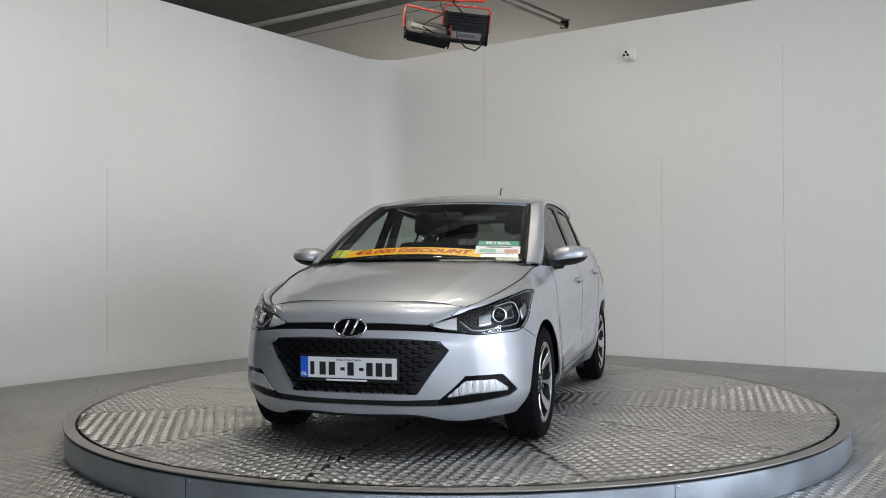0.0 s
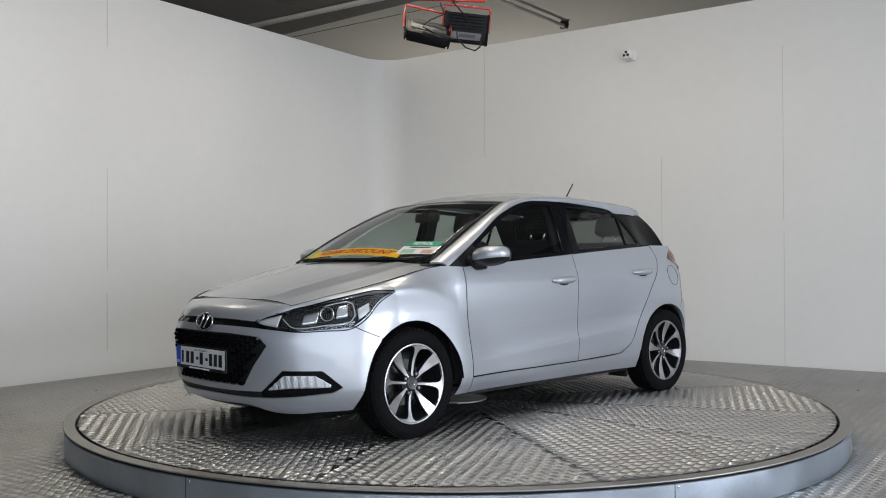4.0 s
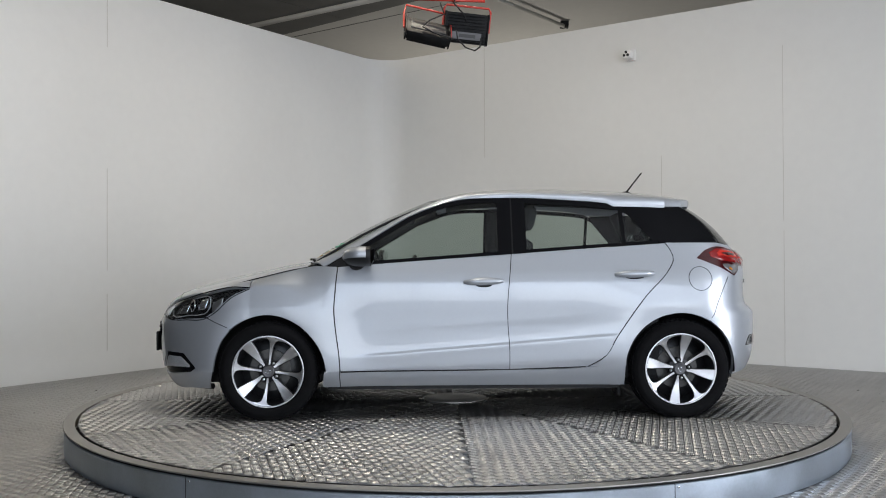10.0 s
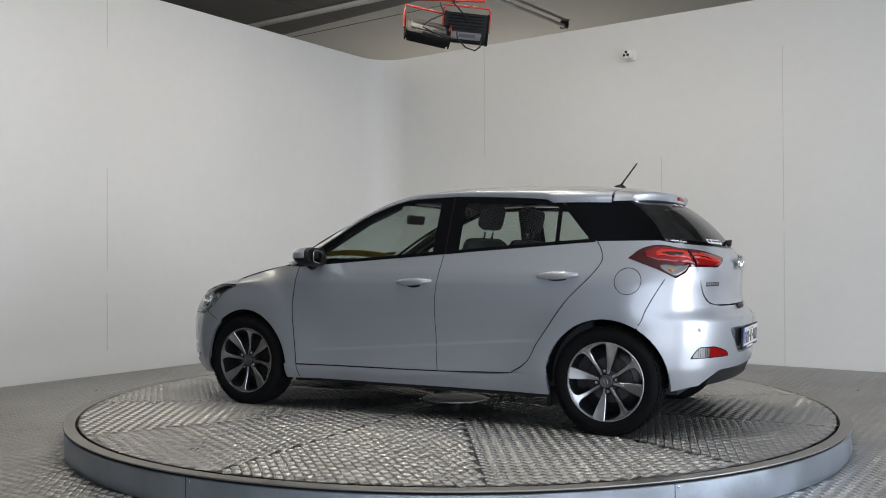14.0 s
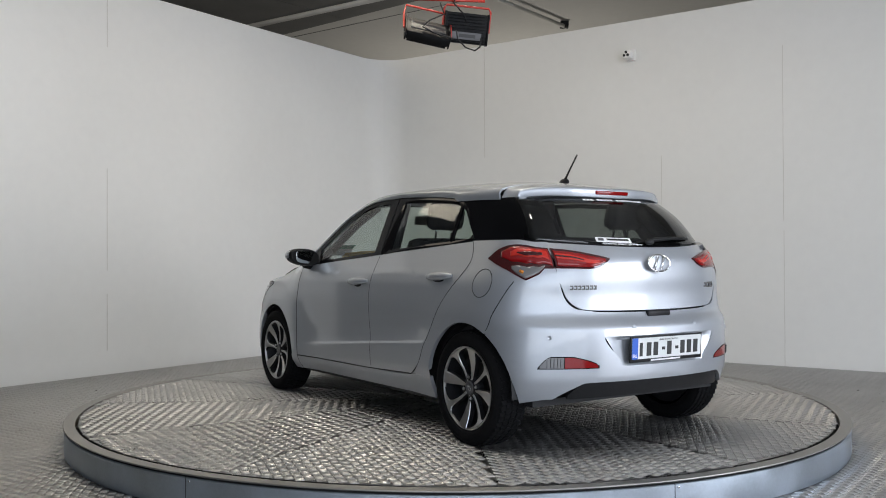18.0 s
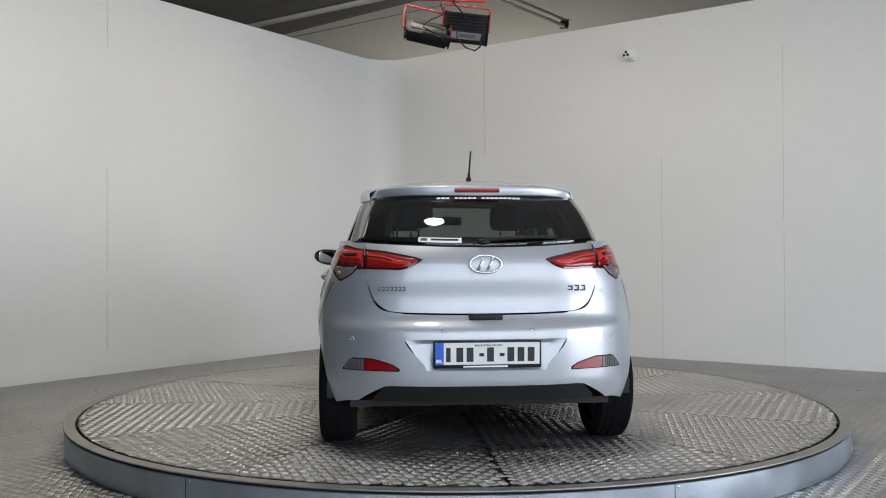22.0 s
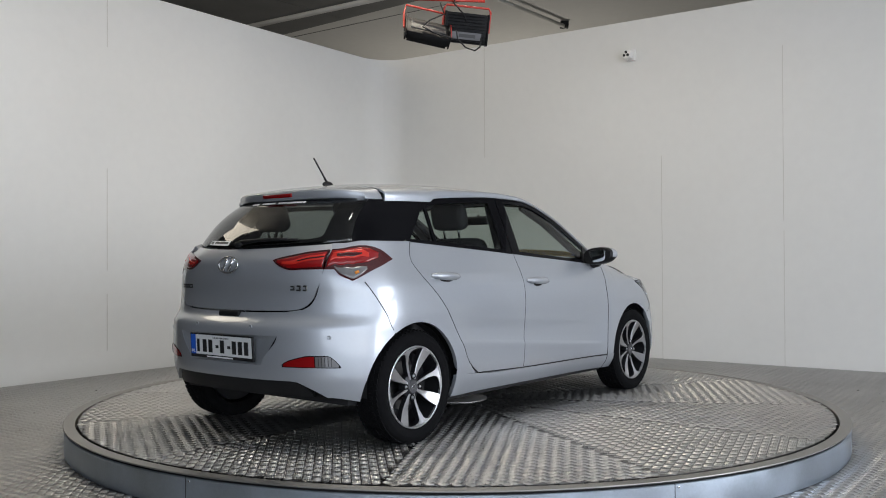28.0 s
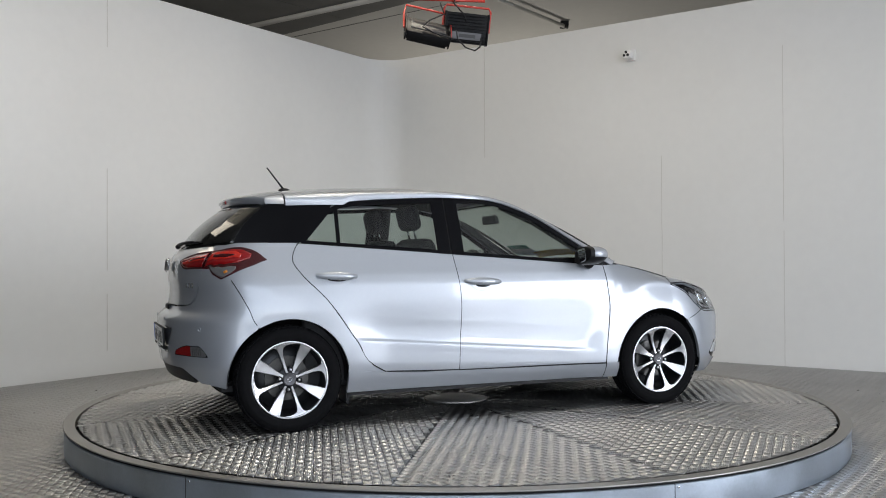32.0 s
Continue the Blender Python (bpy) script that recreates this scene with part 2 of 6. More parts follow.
def tread(keep, half_size, origin, angle, z, cell=0.044, h=0.0046):
    """Verts and faces of five-bar tread: groups of raised bars, turned from cell to cell, in the plan where keep(x, y) holds."""
    n = int(half_size / cell) + 1
    i, j = np.meshgrid(np.arange(-n, n + 1), np.arange(-n, n + 1), indexing="ij")
    i, j = i.ravel(), j.ravel()
    c, s = math.cos(angle), math.sin(angle)
    gx, gy = i * cell, j * cell
    wx, wy = origin[0] + c * gx - s * gy, origin[1] + s * gx + c * gy
    ok = keep(wx, wy)
    i, j, gx, gy = i[ok], j[ok], gx[ok], gy[ok]
    turned = ((i + j) % 2).astype(bool)
    L, w, pitch = 0.0222, 0.0036, 0.0085
    e, m = L * 0.72, 0.55 * w
    bar = np.array([(-L, 0, 0), (-e, -w, 0), (e, -w, 0), (L, 0, 0), (e, w, 0), (-e, w, 0),
                    (-e * 0.95, -m, 0.74 * h), (e * 0.95, -m, 0.74 * h), (e * 0.95, m, 0.74 * h), (-e * 0.95, m, 0.74 * h), (-e * 0.9, 0, h), (e * 0.9, 0, h)])
    tri = np.array([(1, 2, 7), (1, 7, 6), (4, 5, 9), (4, 9, 8), (6, 7, 11), (6, 11, 10), (8, 9, 10), (8, 10, 11),
                    (0, 1, 6), (0, 6, 10), (0, 10, 9), (0, 9, 5), (3, 4, 8), (3, 8, 11), (3, 11, 7), (3, 7, 2)])
    V = np.empty((len(i), 5, 12, 3))
    for k in range(5):
        sc = (0.88, 1.0, 1.0, 1.0, 0.88)[k]
        bx, by = bar[:, 0] * sc, bar[:, 1] + (k - 2) * pitch
        px = np.where(turned[:, None], -by[None], bx[None]) + gx[:, None]
        py = np.where(turned[:, None], bx[None], by[None]) + gy[:, None]
        V[:, k, :, 0] = origin[0] + c * px - s * py
        V[:, k, :, 1] = origin[1] + s * px + c * py
        V[:, k, :, 2] = bar[None, :, 2] + z
    V = V.reshape(-1, 3)
    F = (np.arange(len(i) * 5)[:, None, None] * 12 + tri[None]).reshape(-1, 3)
    return V, F


def raw_mesh(name, V, F, mat, parent=None, label=""):
    me = bpy.data.meshes.new(name)
    me.vertices.add(len(V))
    me.vertices.foreach_set("co", V.astype(np.float32).ravel())
    me.loops.add(F.size)
    me.loops.foreach_set("vertex_index", F.astype(np.int32).ravel())
    me.polygons.add(len(F))
    me.polygons.foreach_set("loop_start", (np.arange(len(F)) * 3).astype(np.int32))
    me.materials.append(mat)
    me.update(calc_edges=True)
    ob = new(name, me)
    if parent:
        ob.parent = parent
    if label:
        ob["label"] = label
    return ob


# twelve wedge plates with their bars
R_CAP = 0.225
for k in range(12):
    a0, a1 = radians(30 * k), radians(30 * (k + 1))
    bm = bmesh.new()
    g = 0.0016
    n = 14
    mid = (a0 + a1) / 2
    off = Vector((math.cos(mid), math.sin(mid), 0)) * g / math.sin(radians(15))
    top = [off + Vector((R_CAP * 0.9 * math.cos(a), R_CAP * 0.9 * math.sin(a), 0)) for a in np.linspace(a1, a0, 5)]
    top += [Vector((R_DISC * math.cos(a), R_DISC * math.sin(a), 0)) for a in np.linspace(a0 + g / R_DISC, a1 - g / R_DISC, n)]
    vt = [bm.verts.new(p) for p in top]
    vb = [bm.verts.new(p + Vector((0, 0, -0.008))) for p in top]
    bm.faces.new(vt)
    for q in range(len(vt)):
        bm.faces.new((vt[q - 1], vb[q - 1], vb[q], vt[q]))
    pl = part("tread_plate", bm, M_TREAD, disc, "wedge of grey aluminium tread plate", smooth=False)

    def keep(x, y, a0=a0, a1=a1):
        r = np.hypot(x, y)
        da = (np.arctan2(y, x) - a0) % (2 * math.pi)
        edge = np.minimum(r * np.sin(np.clip(da, 0, 1)), r * np.sin(np.clip(a1 - a0 - da, 0, 1)))
        return (r < R_DISC - 0.014) & (r > R_CAP + 0.012) & (da < a1 - a0) & (edge > 0.012)
    V, F = tread(keep, R_DISC * 1.42, (0, 0), a0 + radians(45), 0.0)
    tagged(raw_mesh("tread_relief", V, F, M_BAR, pl), kind="stuff")
bm = bmesh.new()
lathe(bm, [(R_CAP, 0.0), (R_CAP, 0.006), (R_CAP - 0.004, 0.009), (0.10, 0.010), (0.0, 0.010)], 64)
part("centre_cover", bm, material("plain_steel_cover", (0.55, 0.53, 0.50), 0.5, 0.8, vary=0.12, scale=9, rough_vary=0.1), disc, "round plain steel cover at the centre", angle=40)


# bars of the hall floor between turntable and walls
def keep_floor(x, y):
    r = np.hypot(x, y)
    inside = (WL_N.x * x + WL_N.y * y < WL_C - 0.02) & (WR_N.x * x + WR_N.y * y < WR_C - 0.02)
    return inside & (r > R_OUT + 0.02) & (np.abs(x) < 0.58 * (y + 6.455)) & (y > -4.2)


V, F = tread(keep_floor, 9.0, (0, 0.5), radians(101), FLOOR)
tagged(raw_mesh("tread_relief", V, F, M_BARFLOOR, floor), kind="stuff")

# crumbs of dirt on the floor plates
rnd = random.Random(5)
bm = bmesh.new()
for k in range(26):
    a, r_ = rnd.uniform(-0.2, math.pi + 0.2), rnd.uniform(2.75, 4.0)
    x, y = r_ * math.cos(a), r_ * math.sin(a)
    if WL_N.x * x + WL_N.y * y > WL_C - 0.1 or WR_N.x * x + WR_N.y * y > WR_C - 0.1:
        continue
    q = rnd.uniform(0.006, 0.014)
    ps = [bm.verts.new((x + q * rnd.uniform(0.6, 1.2) * math.cos(b), y + q * 0.6 * rnd.uniform(0.6, 1.2) * math.sin(b), FLOOR + 0.004)) for b in np.linspace(0, 2 * math.pi, 7)[:-1]]
    tip = bm.verts.new((x, y, FLOOR + 0.010))
    for i in range(6):
        bm.faces.new((ps[i], ps[(i + 1) % 6], tip))
tagged(part("floor_dirt", bm, M_BLACK, floor, "dark crumbs of dirt"), kind="stuff")

# roof over the walls: a dark cladding strip, pipes, a panel joint
def roof_bar(bm, a, b, w0, w1, z0, z1, more=(0.0, 0.0)):
    """A flat bar under the roof along a plan line, from w0 to w1 beside it."""
    a, b = Vector((*a, 0)), Vector((*b, 0))
    d = (b - a).normalized()
    a, b = a - d * more[0], b + d * more[1]
    box(bm, 0, (b - a).length, w0, w1, z0, z1, 0, Matrix.Translation(a) @ Matrix.Rotation(math.atan2(d.y, d.x), 4, "Z"))


beam = thing("roof_beam", "dark grey cladding strip under the roof panels", "beam")
EDGE = ((-3.16, 9.55), (-0.92, 7.72))
for k in range(8):
    bm = bmesh.new()
    a, b = Vector(EDGE[0]), Vector(EDGE[1])
    d = (b - a).normalized()
    p = a + d * (1.55 * k - 6.0)
    q = p + d * 1.535
    roof_bar(bm, (p.x, p.y), (q.x, q.y), -4.5, 0.0, 5.02, 5.12)
    part("cladding_panel", bm, M_STEELBEAM, beam, smooth=False)
bm = bmesh.new()
roof_bar(bm, (-2.95, 10.1), (0.2, 7.86), -0.008, 0.008, 5.144, 5.156, (4, 3))
tagged(part("trim", bm, M_STEELBEAM, smooth=False), "dark joint between roof panels", "trim", "", "structure")
for q0, q1, r, z, more in (((-3.74, 8.94), (-1.58, 7.49), 0.05, 5.0, (4, 5)), ((1.91, 9.14), (0.67, 7.48), 0.032, 5.06, (0.1, 5))):
    a, b = Vector((*q0, z)), Vector((*q1, z))
    d = (b - a).normalized()
    bm = bmesh.new()
    tube(bm, [a - d * more[0], b + d * more[1]], r, 12)
    tagged(part("conduit_pipe", bm, M_PIPE), "pale painted pipe under the roof", "pipe", "roof pipes")
bm = bmesh.new()
box(bm, 1.86, 2.00, 9.12, 9.24, 5.03, 5.15, 0.01)
tagged(part("junction_box", bm, M_BLACK), "small dark box at the end of a roof pipe", "box")

# socket high on the wall
sock = thing("wall_socket", "small white electrical socket box with three dark holes", "socket")
p = on_wall(WR_N, WR_C, 2.11)
ang = math.atan2(-WR_N.x, WR_N.y)
sock.matrix_basis = Matrix.Translation((p.x, p.y, 3.42)) @ Matrix.Rotation(ang, 4, "Z")
M_SOCKET = material("white_plastic", (0.78, 0.77, 0.74), 0.4, vary=0.03, scale=20)
bm = bmesh.new()
box(bm, -0.052, 0.052, -0.135, 0.0, -0.052, 0.048, 0.022)
part("body", bm, M_SOCKET, sock, smooth=True, angle=40)
bm = bmesh.new()
box(bm, -0.040, 0.075, -0.05, 0.0, -0.070, 0.062, 0.012)
part("cable_gland", bm, M_SOCKET, sock, angle=40)
for dx, dz in ((-0.022, -0.014), (0.022, -0.014), (0.0, 0.022)):
    bm = bmesh.new()
    lathe(bm, [(0.017, 0.0), (0.016, -0.004), (0.0, -0.004)], 14, "y", Matrix.Translation((dx, -0.135, dz)))
    part("socket_hole", bm, M_BLACK, sock)


# pair of hung floodlights with red brackets
M_LAMPBODY = material("black_lamp_casting", (0.004, 0.004, 0.0045), 0.5, vary=0.1, scale=25, bump=0.0004, inputs={"Specular IOR Level": 0.2})
M_REDPAINT = material("red_powder_coat", (0.50, 0.045, 0.03), 0.42, vary=0.06, scale=20)
M_FLOODGLASS = material("grey_flood_lens", (0.035, 0.035, 0.036), 0.5, vary=0.05, scale=15)
M_GREYLABEL = material("grey_label", (0.10, 0.10, 0.105), 0.5)


def floodlight(m, face_out):
    ob = thing("floodlight", "black hanging floodlight with a red bracket, switched off" if face_out else "black hanging floodlight seen from its finned back", "floodlight", "hung floodlights")
    ob.matrix_basis = m
    bm = bmesh.new()
    box(bm, -0.17, 0.17, -0.035, 0.035, -0.115, 0.115, 0.012)
    part("housing", bm, M_LAMPBODY, ob, angle=40)
    bm = bmesh.new()
    box(bm, -0.135, 0.135, -0.041, -0.034, -0.055, 0.055, 0.004)
    part("lens", bm, M_FLOODGLASS, ob, "dull grey lens", angle=40)
    bm = bmesh.new()
    for k in range(9):
        z = -0.095 + k * 0.024
        box(bm, -0.15, 0.15, 0.033, 0.058, z - 0.002, z + 0.002)
    part("cooling_fins", bm, M_LAMPBODY, ob, smooth=False)
    for s in (-1, 1):
        bm = bmesh.new()
        box(bm, 0.168 * s - 0.006, 0.168 * s + 0.006, -0.045, 0.045, -0.12, 0.12, 0.004)
        pl = part("end_plate", bm, M_LAMPBODY, ob, angle=40)
        for z in (-0.09, 0.09):
            bm = bmesh.new()
            lathe(bm, [(0.007, 0.0), (0.006, 0.004), (0, 0.005)], 10, "z", Matrix.Translation((0.174 * s, 0.0, z)) @ Matrix.Rotation(radians(90 * s), 4, "Y"))
            part("bolt", bm, M_CHROME, pl)
    return ob


ax = Vector((0.33, 0.04, -0.125)).normalized()
az = Vector((-0.15, 0.14, 0.185))
az = (az - az.dot(ax) * ax * 0.6).normalized()
ay = az.cross(ax).normalized()
f1 = floodlight(Matrix.Translation((-0.20, 0.33, 2.725)) @ Matrix((ax, ay, az)).transposed().to_4x4(), True)
f2 = floodlight(Matrix.Translation((0.095, 0.50, 2.79)) @ Matrix.Rotation(radians(4), 4, "Y") @ Matrix.Rotation(radians(190), 4, "Z") @ Matrix.Rotation(radians(-12), 4, "X"), False)
bm = bmesh.new()
box(bm, -0.115, 0.115, 0.058, 0.062, -0.085, -0.03)
part("label_plate", bm, M_GREYLABEL, f2, "grey maker's plate with an unreadable bar", smooth=False)
bm = bmesh.new()
box(bm, -0.07, 0.06, 0.062, 0.063, -0.07, -0.045)
part("label_bar", bm, M_FLOODGLASS, f2, smooth=False)
for ob, pts in ((f1, [(-0.182, 0.0, -0.01), (-0.19, -0.03, 0.16), (-0.18, -0.06, 0.24), (0.17, -0.06, 0.24), (0.185, -0.03, 0.16), (0.182, 0.0, -0.01)]),
                (f2, [(-0.182, 0.0, -0.02), (-0.182, 0.0, 0.14), (-0.165, 0.0, 0.165), (0.165, 0.0, 0.165), (0.182, 0.0, 0.14), (0.182, 0.0, -0.06)])):
    bm = bmesh.new()
    P = [Vector(p) for p in pts]
    tube(bm, P, 0.0085, 8)
    part("bracket", bm, M_REDPAINT, ob, "bent red steel bracket", angle=50)
for pts in ([(-0.10, 0.34, 2.95), (-0.07, 0.34, 2.86), (-0.18, 0.25, 2.79), (-0.23, 0.24, 2.74), (-0.14, 0.24, 2.69), (0.0, 0.25, 2.65)],
            [(0.02, 0.27, 2.72), (0.03, 0.30, 2.66), (0.09, 0.32, 2.60), (0.16, 0.36, 2.585), (0.20, 0.40, 2.62), (0.21, 0.44, 2.70)],
            [(0.04, 0.34, 3.02), (0.0, 0.35, 2.95), (0.08, 0.42, 2.88), (0.10, 0.46, 2.83)]):
    bm = bmesh.new()
    tube(bm, [Vector(p) for p in pts], 0.006, 6)
    tagged(part("lamp_cable", bm, M_BLACK), "black cable of the floodlights", "cable", "floodlight cables")
bm = bmesh.new()
tube(bm, [(0.0, 0.40, 2.97), (0.0, 0.40, 5.15)], 0.012, 8)
tube(bm, [(-0.30, 0.36, 2.985), (0.24, 0.44, 2.985)], 0.012, 8)
tagged(part("hanging_rod", bm, M_REDPAINT), "red rod from which the floodlights hang", "rod")

# ---- car materials ----
def glass_material(name, tint, ior=1.5, rough=0.0):
    m = bpy.data.materials.new(name)
    m.use_nodes = True
    nt = m.node_tree
    nt.nodes.remove(nt.nodes["Principled BSDF"])
    tr = nt.nodes.new("ShaderNodeBsdfTransparent")
    tr.inputs[0].default_value = (*tint, 1)
    gl = nt.nodes.new("ShaderNodeBsdfGlossy")
    gl.inputs["Roughness"].default_value = rough
    lw = nt.nodes.new("ShaderNodeLayerWeight")
    lw.inputs[0].default_value = 0.5
    pw = nt.nodes.new("ShaderNodeMath")
    pw.operation, pw.inputs[1].default_value = "POWER", 5.0
    nt.links.new(lw.outputs["Facing"], pw.inputs[0])
    fr = nt.nodes.new("ShaderNodeMath")
    f0 = ((ior - 1) / (ior + 1)) ** 2 * 1.8
    fr.operation, fr.inputs[1].default_value, fr.inputs[2].default_value = "MULTIPLY_ADD", 1 - f0, f0
    nt.links.new(pw.outputs[0], fr.inputs[0])
    mx = nt.nodes.new("ShaderNodeMixShader")
    nt.links.new(fr.outputs[0], mx.inputs[0])
    nt.links.new(tr.outputs[0], mx.inputs[1])
    nt.links.new(gl.outputs[0], mx.inputs[2])
    nt.links.new(mx.outputs[0], nt.nodes["Material Output"].inputs[0])
    return m


M_PAINT = material("silver_metallic_paint", (0.46, 0.482, 0.515), 0.45, 0.62, vary=0.012, scale=60, inputs={"Coat Weight": 1.0, "Coat Roughness": 0.05, "Coat IOR": 1.5})
M_TRIM = material("matt_black_plastic", (0.010, 0.010, 0.0105), 0.5, vary=0.1, scale=40, bump=0.0004, inputs={"Specular IOR Level": 0.3})
M_GLOSSBLACK = material("gloss_black_trim", (0.006, 0.006, 0.007), 0.05, inputs={"Specular IOR Level": 0.07})
M_GLASS = glass_material("window_glass", (0.66, 0.72, 0.69), 1.45)
M_REARGLASS = glass_material("rear_window_glass", (0.24, 0.26, 0.25), 1.5)
M_CLEAR = glass_material("clear_lens", (0.88, 0.9, 0.92), 1.45)
M_TYRE = material("tyre_rubber", (0.006, 0.006, 0.0065), 0.85, vary=0.2, scale=30, bump=0.0006, inputs={"Specular IOR Level": 0.1})
M_ALLOY = material("machined_alloy", (0.56, 0.56, 0.57), 0.33, 1.0, vary=0.05, scale=30, rough_vary=0.05)
M_ALLOYDARK = material("dark_painted_alloy", (0.014, 0.0145, 0.016), 0.35, 0.3, vary=0.1, scale=20)
M_STEEL = material("brake_steel", (0.09, 0.088, 0.085), 0.45, 1.0, vary=0.2, scale=30)
M_RED = material("red_lamp_lens", (0.24, 0.005, 0.006), 0.12, inputs={"Coat Weight": 0.5})
M_BRIGHTRED = material("bright_red_light_strip", (0.55, 0.025, 0.015), 0.2, inputs={"Coat Weight": 0.4})
M_DARKRED = material("dark_red_lamp_lens", (0.05, 0.002, 0.003), 0.08, inputs={"Coat Weight": 0.6})
M_LAMPWHITE = material("clear_grey_lamp_lens", (0.21, 0.205, 0.205), 0.16, 0.4, inputs={"Coat Weight": 0.6})
M_HOUSING = material("dark_lamp_housing", (0.007, 0.007, 0.008), 0.25, 0.0)
M_LAMPBRIGHT = material("bright_ribbed_reflector", (0.80, 0.80, 0.80), 0.30, 0.45)
M_REFLECTOR = material("lamp_reflector", (0.82, 0.83, 0.85), 0.12, 1.0)
M_LIGHTGUIDE = material("milky_light_guide", (0.60, 0.61, 0.63), 0.18, 0.5, inputs={"Coat Weight": 0.5})
M_AMBER = material("amber_indicator", (0.62, 0.22, 0.03), 0.2)
M_CABIN = material("dark_grey_cabin_trim", (0.013, 0.013, 0.0145), 0.7, vary=0.15, scale=30, bump=0.0006)
M_SEAT = material("charcoal_seat_cloth", (0.015, 0.015, 0.017), 0.9, vary=0.2, scale=40, bump=0.001)
M_PLATE = material("white_plate", (0.72, 0.73, 0.72), 0.3)
M_PLATEBLUE = material("blue_plate_band", (0.02, 0.11, 0.55), 0.3)
M_INK = material("black_ink", (0.012, 0.012, 0.012), 0.4)
M_YELLOW = material("yellow_banner", (0.85, 0.48, 0.015), 0.45)
M_REDINK = material("red_ink", (0.42, 0.006, 0.008), 0.45)
M_GREEN = material("green_card", (0.01, 0.30, 0.17), 0.45)
M_PAPER = material("white_paper", (0.78, 0.79, 0.77), 0.5)
M_STICKER = material("white_film", (0.85, 0.85, 0.85), 0.4)


# ---- car body shape: x forward, y to the left, z up; metres ----
def smooth_curve(knots):
    """A monotone cubic through (position, value) knots."""
    xs, ys = np.array([k[0] for k in knots], float), np.array([k[1] for k in knots], float)
    h, d = np.diff(xs), np.diff(ys) / np.diff(xs)
    m = np.zeros(len(xs))
    m[0], m[-1] = d[0], d[-1]
    for i in range(1, len(xs) - 1):
        if d[i - 1] * d[i] > 0:
            w1, w2 = 2 * h[i] + h[i - 1], h[i] + 2 * h[i - 1]
            m[i] = (w1 + w2) / (w1 / d[i - 1] + w2 / d[i])

    def f(x):
        x = np.clip(x, xs[0], xs[-1])
        i = np.clip(np.searchsorted(xs, x) - 1, 0, len(xs) - 2)
        t = (x - xs[i]) / h[i]
        return ((2 * t ** 3 - 3 * t ** 2 + 1) * ys[i] + (t ** 3 - 2 * t ** 2 + t) * h[i] * m[i]
                + (-2 * t ** 3 + 3 * t ** 2) * ys[i + 1] + (t ** 3 - t ** 2) * h[i] * m[i + 1])
    return f


X_FRONT, X_REAR, WHEEL_F, WHEEL_R = 1.30, -1.45, 1.188, -1.382
half_width = smooth_curve([(0.15, 0.735), (0.22, 0.785), (0.29, 0.820), (0.35, 0.832), (0.43, 0.8335), (0.50, 0.8318), (0.56, 0.831), (0.62, 0.833),
                           (0.75, 0.839), (0.84, 0.834), (0.90, 0.818), (0.96, 0.793), (1.02, 0.768), (1.12, 0.728)])
crease = smooth_curve([(0.33, 0.0), (0.40, 0.0025), (0.447, 0.0052), (0.452, 0.0042), (0.464, -0.0022), (0.50, -0.0036), (0.60, 0.0)])
nose = smooth_curve([(0.15, 1.90), (0.20, 1.955), (0.26, 1.985), (0.30, 2.0), (0.45, 2.022), (0.56, 2.03), (0.62, 2.012), (0.69, 1.965), (0.75, 1.90), (0.79, 1.835), (0.86, 1.63), (0.95, 1.45)])
tail = smooth_curve([(0.15, -1.88), (0.22, -1.955), (0.30, -1.99), (0.40, -2.02), (0.58, -2.034), (0.640, -2.030), (0.654, -2.022), (0.700, -1.974), (0.722, -1.964), (0.80, -1.955), (0.90, -1.965),
                     (0.98, -1.958), (1.04, -1.925), (1.09, -1.89), (1.2, -1.81)])
front_taper = smooth_curve([(0.5, 1.0), (0.8, 0.992), (1.05, 0.968), (1.3, 0.945)])
P_SUP = 2.5
TIP_X = -1.625         # the spoiler's tip


def narrowing(x, z):
    """How the front wings close in, more so towards the bonnet."""
    return 1 - (1 - front_taper(x)) * (0.55 + 0.45 * np.clip((z - 0.5) / 0.3, 0, 1))



def flare(x, z):
    """The swelling of the body round the wheel arches."""
    r1, r2 = np.hypot(x - WHEEL_F, z - 0.305), np.hypot(x - WHEEL_R, z - 0.305)
    f = 0.036 * np.exp(-(np.maximum(r1 - 0.36, 0) / 0.21) ** 2) + 0.024 * np.exp(-(np.maximum(r2 - 0.36, 0) / 0.19) ** 2)
    return f * np.clip((0.95 - z) / 0.25, 0, 1)


